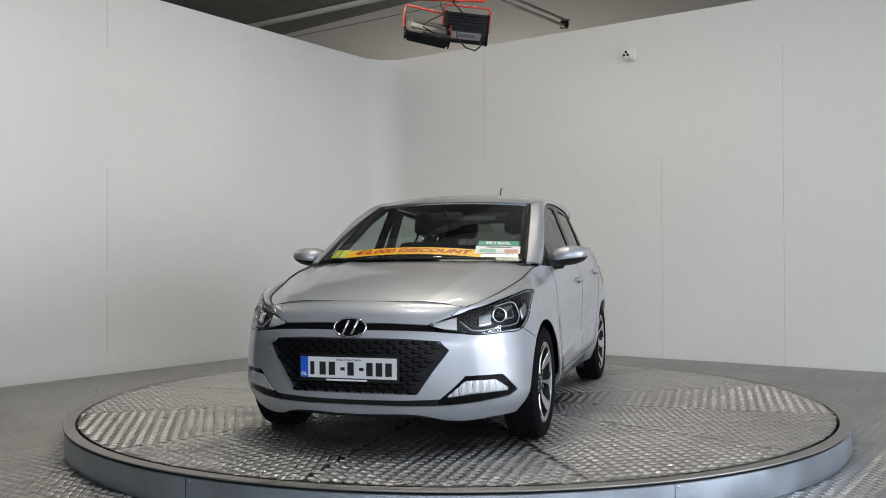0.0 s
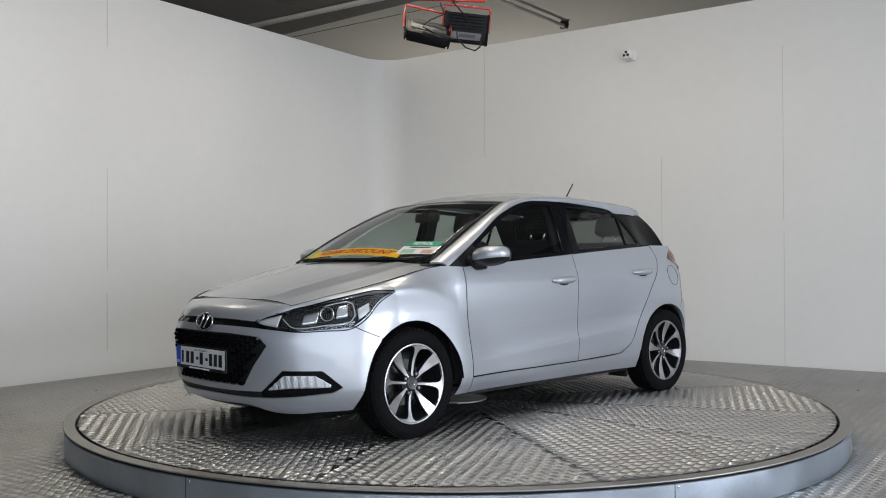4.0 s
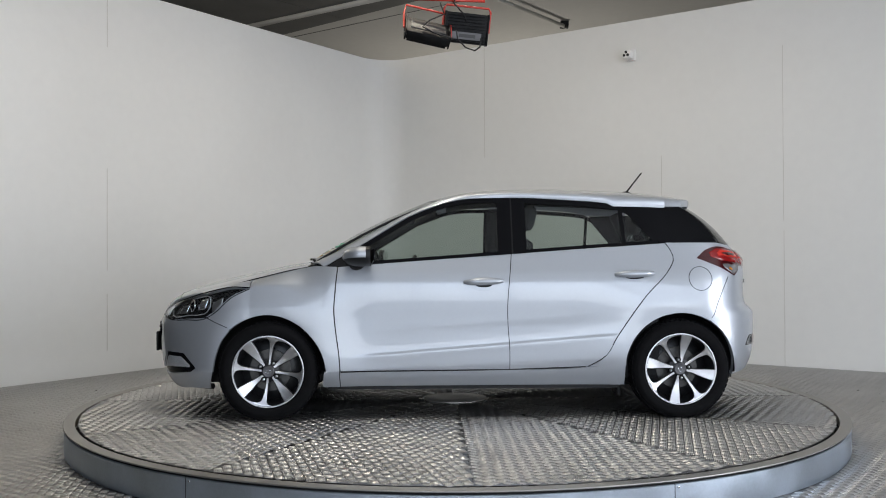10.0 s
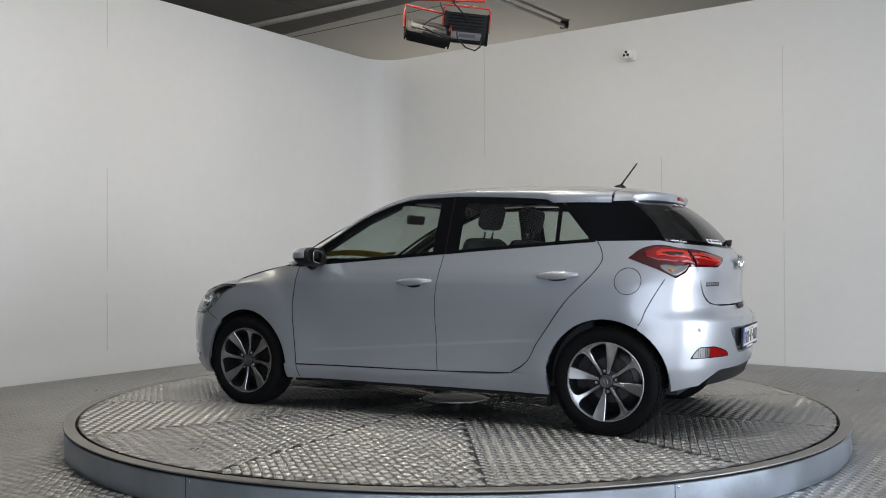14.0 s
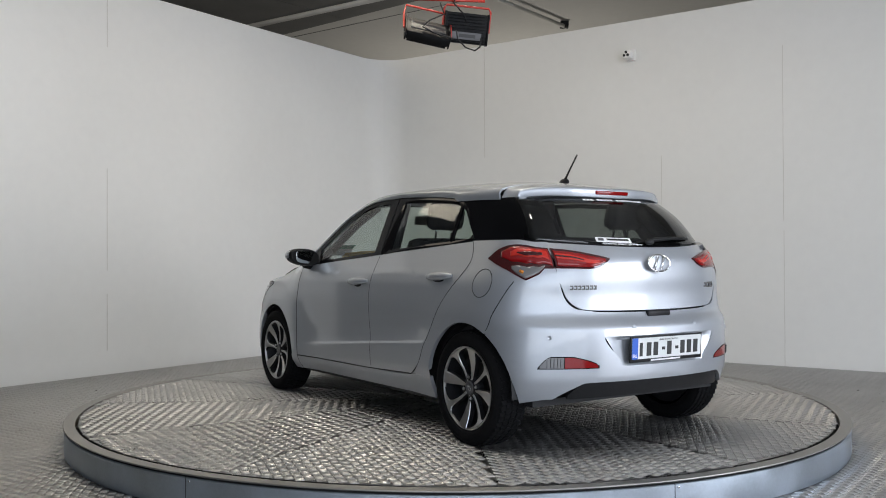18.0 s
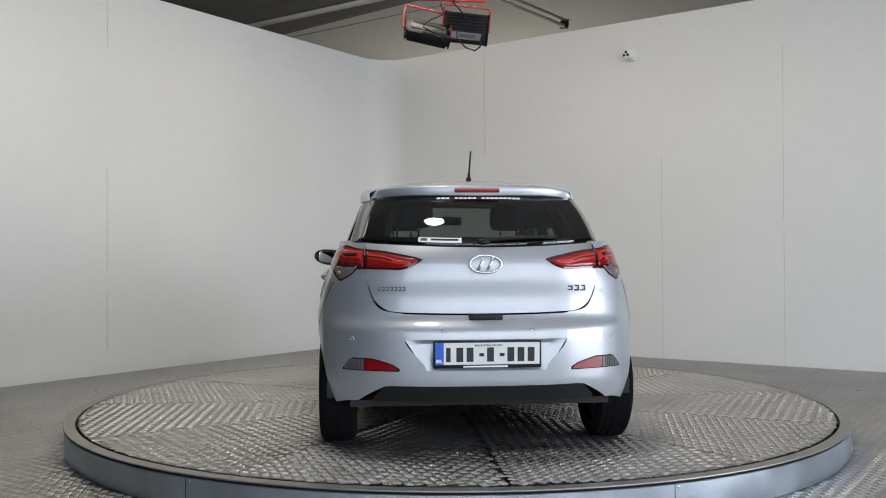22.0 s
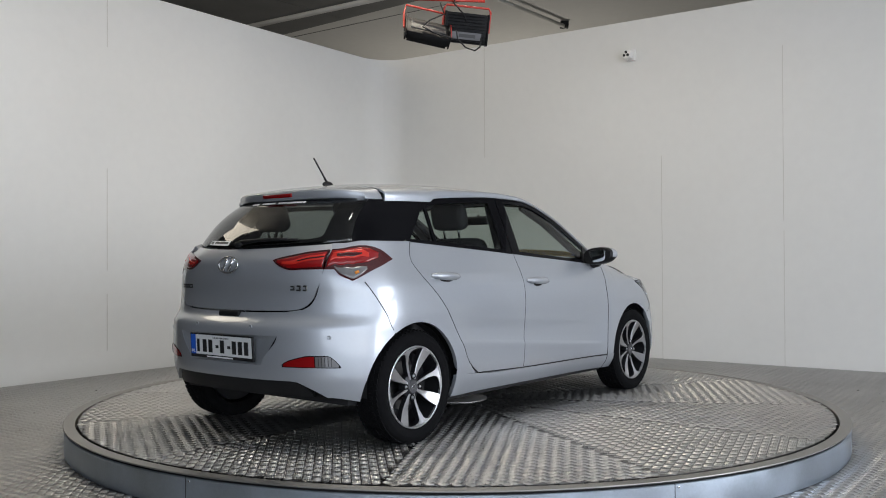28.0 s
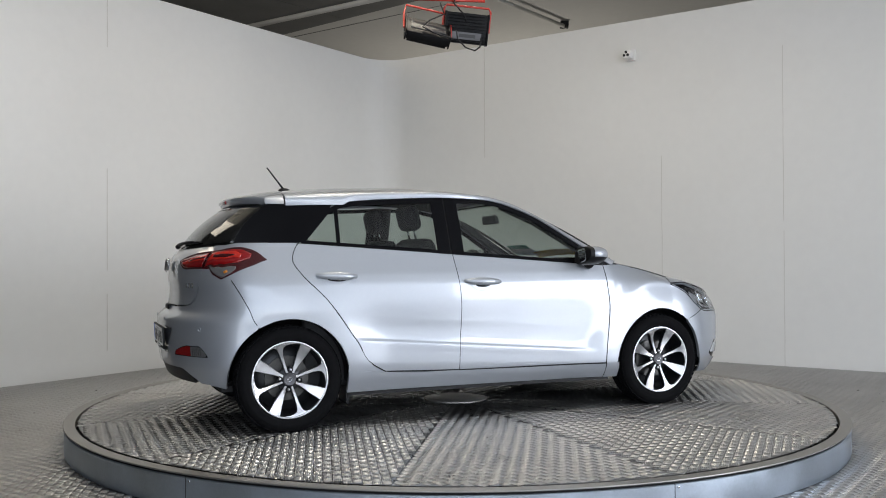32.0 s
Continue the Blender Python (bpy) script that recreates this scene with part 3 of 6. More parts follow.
def shell(u, z):
    """The painted body: u 0 nose centre, 1 front corner, 2 rear corner, 3 tail centre."""
    u, z = np.asarray(u, float), np.asarray(z, float)
    xn = X_FRONT + (X_REAR - X_FRONT) * np.clip(u - 1, 0, 1)
    w = half_width(z + 0.05 * (np.clip(xn, -1.0, 0.7) + 0.1) * np.clip((0.72 - z) / 0.2, 0, 1) * np.clip((z - 0.2) / 0.15, 0, 1))
    # the crease low on the doors, rising to the rear
    w = w + crease(z + 0.078 * (xn + 0.1)) * np.clip((xn + 1.04) / 0.14, 0, 1) * np.clip((0.70 - xn) / 0.22, 0, 1)
    e = 2 / P_SUP
    ph = np.clip(u, 0, 1) * math.pi / 2
    xf = X_FRONT + (nose(z) - X_FRONT) * np.clip(np.cos(ph), 0, 1) ** e
    yf = w * narrowing(X_FRONT, z) * np.sin(ph) ** e
    xs = X_FRONT + (X_REAR - X_FRONT) * np.clip(u - 1, 0, 1)
    ys = w * narrowing(xs, z)
    pr = np.clip(3 - u, 0, 1) * math.pi / 2
    xr = X_REAR + (tail(z) - X_REAR) * np.clip(np.cos(pr), 0, 1) ** e
    yr = w * np.sin(pr) ** e
    x = np.where(u <= 1, xf, np.where(u <= 2, xs, xr))
    y = np.where(u <= 1, yf, np.where(u <= 2, ys, yr))
    y = y + flare(x, z) * np.clip(y / 0.6, 0, 1)
    return np.stack([x, y, z], -1)


def at_x(x, z):
    """Shell coordinates of the side point with that x and height."""
    if x > X_FRONT:
        c = min(1, (x - X_FRONT) / (float(nose(z)) - X_FRONT)) ** (P_SUP / 2)
        return math.acos(c) / (math.pi / 2), z
    if x < X_REAR:
        c = min(1, (x - X_REAR) / (float(tail(z)) - X_REAR)) ** (P_SUP / 2)
        return 3 - math.acos(c) / (math.pi / 2), z
    return 1 + (x - X_FRONT) / (X_REAR - X_FRONT), z


def at_y(y, z, rear=False):
    w = float(half_width(z)) * (1 if rear else float(narrowing(X_FRONT, z)))
    a = math.asin(min(1, (y / w) ** (P_SUP / 2))) / (math.pi / 2)
    return (3 - a if rear else a), z


def line(pts, n, soft=True):
    """n points along a polyline, rounded where soft."""
    p = np.array(pts, float)
    if len(p) == 2:
        soft = False
    d = np.concatenate([[0], np.cumsum(np.maximum(np.linalg.norm(np.diff(p, axis=0), axis=1), 1e-6))])
    t = np.linspace(0, d[-1], n)
    if not soft:
        return np.stack([np.interp(t, d, p[:, k]) for k in range(p.shape[1])], -1)
    m = np.gradient(p, d, axis=0)
    i = np.clip(np.searchsorted(d, t, "right") - 1, 0, len(p) - 2)
    h = (d[i + 1] - d[i])[:, None]
    s = ((t - d[i])[:, None]) / h
    return ((2 * s ** 3 - 3 * s ** 2 + 1) * p[i] + (s ** 3 - 2 * s ** 2 + s) * h * m[i] + (-2 * s ** 3 + 3 * s ** 2) * p[i + 1] + (s ** 3 - s ** 2) * h * m[i + 1])


def grid_mesh(P, fold=0.022, gap=0.0022, closed=False, mirror=False, thick=0.0, flip=False):
    """Verts and faces of a grid of points (rows x columns), its open edges turned inwards by fold. mirror: joined with its twin at y = 0."""
    P = P.copy()
    if mirror:
        Q = P[:, ::-1].copy() * np.array([1, -1, 1])
        P = np.concatenate([P, Q[:, 1:]], 1) if abs(P[0, -1, 1]) < 1e-3 else np.concatenate([Q, P[:, 1:]], 1)
    nr, nc = P.shape[:2]
    if gap:
        def push(a, b):
            v = b - a
            return a + v / np.maximum(np.linalg.norm(v, axis=-1, keepdims=True), 1e-6) * np.minimum(gap, np.linalg.norm(v, axis=-1, keepdims=True) * 0.4)
        P[0], P[-1] = push(P[0], P[1]), push(P[-1], P[-2])
        if not closed:
            P[:, 0], P[:, -1] = push(P[:, 0], P[:, 1]), push(P[:, -1], P[:, -2])
    du = np.gradient(P, axis=1)
    dv = np.gradient(P, axis=0)
    N = np.cross(du, dv)
    N /= np.maximum(np.linalg.norm(N, axis=-1, keepdims=True), 1e-9)
    mid = N[nr // 2, nc // 2]
    ctr = P[nr // 2, nc // 2] - np.array([-0.3, 0, 0.6])
    if mid @ ctr < 0:
        N = -N
        flip = not flip
    verts = P.reshape(-1, 3).tolist()
    faces = []
    idx = np.arange(nr * nc).reshape(nr, nc)
    for r in range(nr - 1):
        for c in range(nc if closed else nc - 1):
            c2 = (c + 1) % nc
            faces.append((idx[r, c], idx[r, c2], idx[r + 1, c2], idx[r + 1, c]))
    if fold:
        loops = [(list(idx[0]), False), (list(idx[-1]), True)] if closed else [(list(idx[0]) + list(idx[1:, -1]) + list(idx[-1, ::-1][1:]) + list(idx[1:-1, 0][::-1]), False)]
        flatN = N.reshape(-1, 3)
        for lp, rev in loops:
            base = len(verts)
            for i in lp:
                verts.append((np.array(verts[i]) - flatN[i] * fold).tolist())
            k = len(lp)
            for j in range(k):
                a, b = lp[j], lp[(j + 1) % k]
                f = (b, a, base + j, base + (j + 1) % k)
                faces.append(f[::-1] if rev else f)
    if flip:
        faces = [f[::-1] for f in faces]
    return verts, [tuple(int(i) for i in f) for f in faces]


def twin(verts, faces):
    return [(x, -y, z) for x, y, z in verts], [f[::-1] for f in faces]


def put(name, vf, mat, parent, label="", both=True, angle=38):
    """The part and, where both, its mirror twin on the other side of the car."""
    made = [part(name, vf, mat, parent[0] if isinstance(parent, list) else parent, label, angle=angle)]
    if both:
        made.append(part(name, twin(*vf), mat, parent[1] if isinstance(parent, list) else parent, label, angle=angle))
    return made


def panel(lo, hi, rows=14, cols=40, soft=(True, True), lift=0.0, surf=None):
    """A patch of the shell between a lower and an upper outline, in shell coordinates."""
    a, b = line(lo, cols, soft[0]), line(hi, cols, soft[1])
    t = np.linspace(0, 1, rows)[:, None, None]
    g = a[None] * (1 - t) + b[None] * t
    P = (surf or shell)(g[..., 0], g[..., 1])
    if lift:
        N = np.cross(np.gradient(P, axis=1), np.gradient(P, axis=0))
        N /= np.maximum(np.linalg.norm(N, axis=-1, keepdims=True), 1e-9)
        if N[rows // 2, cols // 2] @ (P[rows // 2, cols // 2] - np.array([-0.3, 0, 0.6])) < 0:
            N = -N
        P = P + N * lift
    return P


def arch(xc, a0, a1, n=15, r=0.352):
    """Wheel arch outline in shell coordinates, from angle a0 to a1 (degrees, 0 forward)."""
    return [at_x(xc + r * math.cos(radians(a)), 0.305 + (r + 0.008 * math.sin(radians(a))) * math.sin(radians(a))) for a in np.linspace(a0, a1, n)]


# side window surface, leaning inwards with height
side_taper = smooth_curve([(-1.75, 0.175), (-1.5, 0.112), (-1.36, 0.078), (-1.2, 0.044), (-0.7, 0.010), (-0.2, 0.0), (0.3, 0.006), (0.65, 0.025), (0.95, 0.06)])


def side_glass(x, z):
    x, z = np.asarray(x, float), np.asarray(z, float)
    y = 0.775 - 0.36 * (z - 1.0) - 0.10 * np.clip(z - 1.0, 0, 1) ** 2 - side_taper(x)
    return np.stack([x, y, z], -1)


belt = smooth_curve([(-1.75, 1.098), (-1.30, 1.094), (-0.80, 1.062), (-0.33, 1.028), (0.04, 1.003), (0.49, 0.972), (0.86, 0.947)])
wintop = smooth_curve([(-1.30, 1.100), (-1.19, 1.222), (-1.08, 1.330), (-0.93, 1.358), (-0.70, 1.375), (-0.36, 1.390), (-0.07, 1.386), (0.03, 1.372), (0.29, 1.284), (0.53, 1.142), (0.845, 0.951)])
rail_z = smooth_curve([(-1.62, 1.375), (-1.40, 1.392), (-1.10, 1.410), (-0.70, 1.424), (-0.36, 1.428), (-0.10, 1.418), (0.12, 1.378), (0.35, 1.275), (0.60, 1.145), (0.80, 1.040), (0.925, 0.978)])
rail_y = smooth_curve([(-1.62, 0.505), (-1.40, 0.545), (-1.10, 0.578), (-0.70, 0.590), (-0.36, 0.592), (-0.10, 0.580), (0.12, 0.556), (0.35, 0.580), (0.60, 0.622), (0.80, 0.655), (0.925, 0.680)])
roof_top = smooth_curve([(-1.72, 1.372), (-1.62, 1.392), (-1.39, 1.436), (-1.14, 1.460), (-0.88, 1.475), (-0.61, 1.483), (-0.38, 1.480), (-0.10, 1.460), (0.10, 1.425), (0.215, 1.394)])
hood_top = smooth_curve([(0.90, 0.992), (1.05, 0.978), (1.23, 0.945), (1.45, 0.902), (1.66, 0.850), (1.80, 0.804), (1.865, 0.776)])
hood_edge_y = smooth_curve([(0.90, 0.725), (1.05, 0.725), (1.23, 0.716), (1.32, 0.700), (1.50, 0.662), (1.66, 0.622), (1.78, 0.555), (1.86, 0.48)])
hood_edge_z = smooth_curve([(0.90, 0.958), (1.05, 0.932), (1.23, 0.890), (1.32, 0.868), (1.50, 0.826), (1.66, 0.792), (1.78, 0.757), (1.86, 0.735)])

car = thing("car", "silver metallic five-door hatchback with alloy wheels on the turntable", "car")


def build_body():
    # sill between the wheels
    lo = [at_x(x, 0.205) for x in np.linspace(0.742, -1.035, 12)]
    hi = [at_x(x, z) for x, z in ((0.742, 0.300), (0.4, 0.302), (-0.31, 0.308), (-0.77, 0.320), (-0.84, 0.328), (-0.90, 0.330), (-1.035, 0.332))]
    put("sill", grid_mesh(panel(lo, hi, 10, 50)), M_PAINT, car)
    # front wing: upright strips from arch and sill to the bonnet line, and on under the lamp
    def join(*grids):
        V, F = [], []
        for v_, f_ in grids:
            F += [tuple(i + len(V) for i in q) for q in f_]
            V += v_
        return V, F
    door_front = smooth_curve([(0.20, 0.743), (0.306, 0.743), (0.40, 0.748), (0.55, 0.768), (0.68, 0.780), (0.80, 0.773), (0.953, 0.760)])

    def front_low(x):
        d = abs(x - WHEEL_F)
        if x < 0.837:
            return 0.305
        if x < 1.425:
            return 0.305 + math.sqrt(max(0.352 ** 2 - d * d, 0))
        return 0.572 + (x - 1.425) / 0.15 * 0.067
    G = []
    nr, nc = 30, 56
    for r in np.linspace(0, 1, nr):
        row_ = []
        for c in np.linspace(0, 1, nc):
            x0 = 0.752 + (1.302 - 0.752) * c
            xh = max(0.90, x0)
            hi_z = float(hood_edge_z(xh)) if x0 > 0.90 else 0.953 + (float(hood_edge_z(0.90)) - 0.953) * (x0 - 0.752) / 0.148
            z = front_low(x0) + (hi_z - front_low(x0)) * r
            x = float(door_front(z)) * (1 - c) + 1.302 * c
            p = shell(*at_x(x, z))
            k = min(1, max(0, (x0 - 0.76) / 0.30))
            k = k * k * (3 - 2 * k)
            r0 = 0.52 + 0.27 * min(1, max(0, (x0 - 0.95) / 0.33))
            want = float(hood_edge_y(xh)) + 0.003
            q = max(0, (r - r0) / (1 - r0)) ** 1.9
            p[1] = p[1] + (min(want, p[1]) - p[1]) * q * k
            row_.append(p)
        G.append(row_)
    g1 = grid_mesh(np.array(G), gap=0.0, fold=0)
    under = smooth_curve([(1.30, 0.826), (1.42, 0.772), (1.511, 0.690), (1.58, 0.645)])
    xs = np.linspace(1.302, 1.578, 20)
    G = [[shell(*at_x(x, front_low(x) + (float(under(x)) - front_low(x)) * r)) for x in xs] for r in np.linspace(0, 1, 14)]
    g2 = grid_mesh(np.array(G), gap=0.0, fold=0)
    lo = [at_x(x, 0.205) for x in np.linspace(0.745, 0.850, 6)]
    hi = [at_x(x, 0.306) for x in np.linspace(0.745, 0.838, 6)]
    g3 = grid_mesh(panel(lo, hi, 8, 12, (False, False)), gap=0.0, fold=0)
    put("front_wing", join(g1, g2, g3), M_PAINT, car)
    # doors
    front_edge = [(0.738, 0.306), (0.745, 0.40), (0.765, 0.55), (0.777, 0.68), (0.770, 0.80), (0.757, 0.953)]
    mid_edge = [(-0.313, 0.310), (-0.312, 0.45), (-0.302, 0.60), (-0.303, 0.75), (-0.318, 0.90), (-0.332, 1.031)]
    doors = []
    lo = [at_x(x, z) for x, z in front_edge]
    hi = [at_x(x, z) for x, z in mid_edge]
    G = panel(lo, hi, 40, 110).transpose(1, 0, 2)
    doors.append(put("front_door", grid_mesh(G), M_PAINT, car))
    rear_edge = [(-0.80, 0.326), (-0.885, 0.375), (-0.98, 0.51), (-1.165, 0.765), (-1.320, 0.930), (-1.352, 0.985), (-1.345, 1.035), (-1.312, 1.095)]
    rear_lo = [at_x(x, z) for x, z in mid_edge]
    G = panel(rear_lo, [at_x(x, z) for x, z in rear_edge], 40, 110, (True, True)).transpose(1, 0, 2)
    doors.append(put("rear_door", grid_mesh(G), M_PAINT, car))
    # inner skin behind the door's lower rear corner
    lo = [at_x(x, 0.30) for x in np.linspace(-0.70, -0.98, 6)]
    hi = [at_x(x, z) for x, z in ((-0.70, 0.40), (-0.80, 0.42), (-0.90, 0.46), (-0.98, 0.52))]
    put("door_shut_face", grid_mesh(panel(lo, hi, 8, 16, (True, True), lift=-0.010), fold=0), M_PAINT, car)
    # rear quarter: upright strips from sill and arch up to the door's edge and the belt
    def arch_z(x, xc=WHEEL_R, r=0.352):
        d = abs(x - xc)
        return 0.305 + (math.sqrt(max(r * r - d * d, 0)) if d < r else -0.1)
    door_rear = smooth_curve([(-1.355, 0.985), (-1.325, 0.930), (-1.17, 0.765), (-0.985, 0.51), (-0.885, 0.368), (-0.84, 0.330)])
    seam = smooth_curve([(-1.74, 0.945), (-1.705, 0.880), (-1.634, 0.75), (-1.568, 0.61)])

    def strips(xs, low, high, rows=20):
        lo_, hi_ = [at_x(x, low(x)) for x in xs], [at_x(x, high(x)) for x in xs]
        t = np.linspace(0, 1, rows)[:, None, None]
        g = np.array(lo_)[None] * (1 - t) + np.array(hi_)[None] * t
        return shell(g[..., 0], g[..., 1])

    def rear_low(x):
        if x > -1.033:
            return 0.205 if x < -0.9 else 0.30
        return arch_z(x) if x > -1.568 else float(seam(x))
    xs1 = list(np.linspace(-1.036, -1.355, 40))
    xs2 = list(np.linspace(-1.355, -1.735, 40))
    V1, F1 = grid_mesh(strips(xs1, rear_low, lambda x: float(door_rear(x))), gap=0.0)
    V2, F2 = grid_mesh(strips(xs2, rear_low, lambda x: 1.097 - 0.016 * max(0, (-1.655 - x) / 0.08) ** 1.2), gap=0.0)
    tri = np.array([[shell(*at_x(-1.355 + (0.040 * k * q), 0.985 + 0.112 * k)) for q in np.linspace(0, 1, 5)] for k in np.linspace(0, 1, 8)])
    V3, F3 = grid_mesh(tri, gap=0.0, fold=0)
    low3 = np.array([[shell(*at_x(x, 0.329 + (max(float(door_rear(x)), 0.331) - 0.329) * k)) for x in np.linspace(-0.843, -1.037, 12)] for k in np.linspace(0, 1, 6)])
    V4, F4 = grid_mesh(low3, gap=0.0, fold=0)
    V, F = [], []
    for v_, f_ in ((V1, F1), (V2, F2), (V3, F3), (V4, F4)):
        F += [tuple(i + len(V) for i in q) for q in f_]
        V += v_
    put("rear_quarter", (V, F), M_PAINT, car)
    # belt between quarter and tailgate, above the lamp
    lo = [at_x(-1.72, 1.02), at_x(-1.78, 1.02), at_y(0.60, 1.02, True)]
    hi = [at_x(-1.72, 1.0845), at_x(-1.77, 1.080), at_y(0.60, 1.078, True)]
    put("shoulder", grid_mesh(panel(lo, hi, 6, 16), gap=0.0, fold=0), M_PAINT, car)
    return doors


doors = build_body()


def build_front():
    # bumper as rows between horizontal outlines, from under the lip to the bonnet line
    def row(pts):
        return [at_y(y, z) if k == "y" else at_x(y, z) for k, y, z in pts]
    end_x = [(1.560, 0.20), (1.542, 0.25), (1.53, 0.29), (1.505, 0.42), (1.44, 0.555), (1.592, 0.655)]

    lip = panel(row([("y", 0, 0.215), ("y", 0.34, 0.215), ("y", 0.46, 0.182), ("y", 0.60, 0.182), ("x", 1.72, 0.186), ("x", 1.56, 0.195)]),
                row([("y", 0, 0.262), ("y", 0.44, 0.262), ("y", 0.56, 0.270), ("x", 1.78, 0.282), ("x", 1.69, 0.295), ("x", 1.535, 0.300)]), 10, 50)
    put("bumper_lip", grid_mesh(lip, gap=0.0, mirror=True, fold=0.008), M_PAINT, car, both=False)
    # panel beside the fog lamp, between arch and intake
    G = panel(row([("x", 1.535, 0.30), ("x", 1.515, 0.40), ("x", 1.475, 0.50), ("x", 1.425, 0.572), ("x", 1.575, 0.638)]),
              row([("x", 1.69, 0.295), ("x", 1.645, 0.325), ("x", 1.736, 0.414), ("y", 0.561, 0.414), ("y", 0.60, 0.618)]), 26, 44, (True, False))
    put("bumper_corner", grid_mesh(G, gap=0.0), M_PAINT, car)
    G = panel(row([("y", 0.44, 0.300), ("y", 0.50, 0.350), ("y", 0.561, 0.413)]), row([("y", 0.335, 0.322), ("y", 0.415, 0.435), ("y", 0.495, 0.545)]), 10, 20, (True, False))
    put("bumper_cheek", grid_mesh(G, gap=0.0), M_PAINT, car)
    G = panel(row([("y", 0.45, 0.590), ("y", 0.495, 0.545), ("y", 0.561, 0.413)]), row([("y", 0.40, 0.636), ("y", 0.50, 0.627), ("y", 0.60, 0.618)]), 12, 24, (False, True))
    put("bumper_bridge", grid_mesh(G, gap=0.0), M_PAINT, car)
    # bar between the two grilles, bar under the main grille
    G = panel(row([("y", 0, 0.604), ("y", 0.25, 0.603), ("y", 0.45, 0.590)]), row([("y", 0, 0.642), ("y", 0.25, 0.641), ("y", 0.40, 0.636)]), 8, 30)
    put("grille_bar", grid_mesh(G, gap=0.0, mirror=True), M_PAINT, car, both=False)
    G = panel(row([("y", 0, 0.292), ("y", 0.25, 0.294), ("y", 0.44, 0.300)]), row([("y", 0, 0.325), ("y", 0.2, 0.325), ("y", 0.335, 0.322)]), 6, 26)
    put("lower_bar", grid_mesh(G, gap=0.0, mirror=True), M_PAINT, car, both=False)
    # nose panel from the slot up to the bonnet
    a = line([(0, 0.677), (0.2, 0.676), (0.40, 0.668)], 30)
    lowP = np.array([shell(*at_y(max(y, 0), z)) for y, z in a])
    ys = np.linspace(0, 0.50, 30)
    xh = 1.852 - 0.16 * (ys / 0.5) ** 2.2 * 0.55
    zh = hood_top(xh) - (hood_top(xh) - hood_edge_z(xh)) * (ys / hood_edge_y(xh)) ** 2.4
    hiP = np.stack([xh, ys, zh], -1)
    t = np.linspace(0, 1, 10)[:, None, None]
    G = lowP[None] * (1 - t) + hiP[None] * t
    bul = 0.026 * np.sin(np.pi * t)
    G = G + bul * np.array([0.72, 0, 0.55])
    G_nose = G
    put("nose_panel", grid_mesh(G, gap=0.001, mirror=True), M_PAINT, car, both=False)
    # bonnet
    s = np.linspace(0, 1, 26)
    v = np.linspace(0, 1, 51)
    rows_ = []
    for i in s:
        xe = 0.925 + (1.80 - 0.925) * i
        yy = v * hood_edge_y(xe)
        xc = 0.985 + (1.854 - 0.985) * i
        x = xc + (xe - xc) * v ** 2.2
        zt = hood_top(x)
        z = zt - (zt - hood_edge_z(xe)) * v ** 2.4
        z = z + (0.008 * np.clip(1 - np.abs(v - 0.62) / 0.16, 0, 1) + 0.005 * np.clip(1 - np.abs(v - 0.80) / 0.09, 0, 1)) * (1 - i * 0.5)
        rows_.append(np.stack([x, yy, z], -1))
    put("bonnet", grid_mesh(np.array(rows_), mirror=True), M_PAINT, car, both=False)
    # dark shut line round the bonnet
    R_ = np.array(rows_)
    for s_ in (1, -1):
        bm = bmesh.new()
        tube(bm, [(p[0], (p[1] + 0.0055) * s_, p[2] + 0.0022) for p in R_[:, -1]], 0.0030, 6)
        tube(bm, [(p[0], p[1] * s_, p[2] - 0.0004) for p in R_[-1]], 0.0020, 6)
        part("bonnet_shut_line", bm, M_TRIM, car)
    # fill between bonnet edge and lamp
    i = np.linspace(0, 1, 20)
    xe = 1.30 + (1.80 - 1.30) * i
    A = np.stack([xe, hood_edge_y(xe), hood_edge_z(xe)], -1)
    lamp_top = [(1.305, 0.829), (1.424, 0.832), (1.55, 0.808), (1.656, 0.782), (1.73, 0.759), (1.80, 0.735), (1.865, 0.708)]
    B = np.array([shell(u, z) for u, z in line([at_x(x, z) for x, z in lamp_top], 20)])
    t = np.linspace(0, 1, 6)[:, None, None]
    G = A[None] * (1 - t) + B[None] * t + np.sin(np.pi * t) * np.array([0.004, 0.006, 0.010])
    put("lamp_brow", grid_mesh(G, gap=0.0012), M_PAINT, car)
    G2 = np.array([A[-1] * (1 - k) + B[-1] * k for k in np.linspace(0, 1, 6)])
    E = G_nose[::-1, -1][[0, 2, 4, 5, 7, 9]]
    t = np.linspace(0, 1, 5)[:, None, None]
    put("lamp_corner", grid_mesh(G2[None] * (1 - t) + E[None] * t + np.sin(np.pi * t) * np.array([0.003, 0.001, 0.003]), gap=0.0, fold=0), M_PAINT, car)

    # main grille: recessed black shape with a honeycomb, and the slot above
    G = panel(row([("y", 0, 0.318), ("y", 0.2, 0.318), ("y", 0.35, 0.312), ("y", 0.51, 0.54)]), row([("y", 0, 0.612), ("y", 0.25, 0.610), ("y", 0.44, 0.600), ("y", 0.51, 0.55)]), 14, 36, (False, False), lift=-0.022)
    grille = put("front_grille", grid_mesh(G, fold=0, gap=0, mirror=True), M_TRIM, car, "black honeycomb grille", both=False)[0]
    bm = bmesh.new()
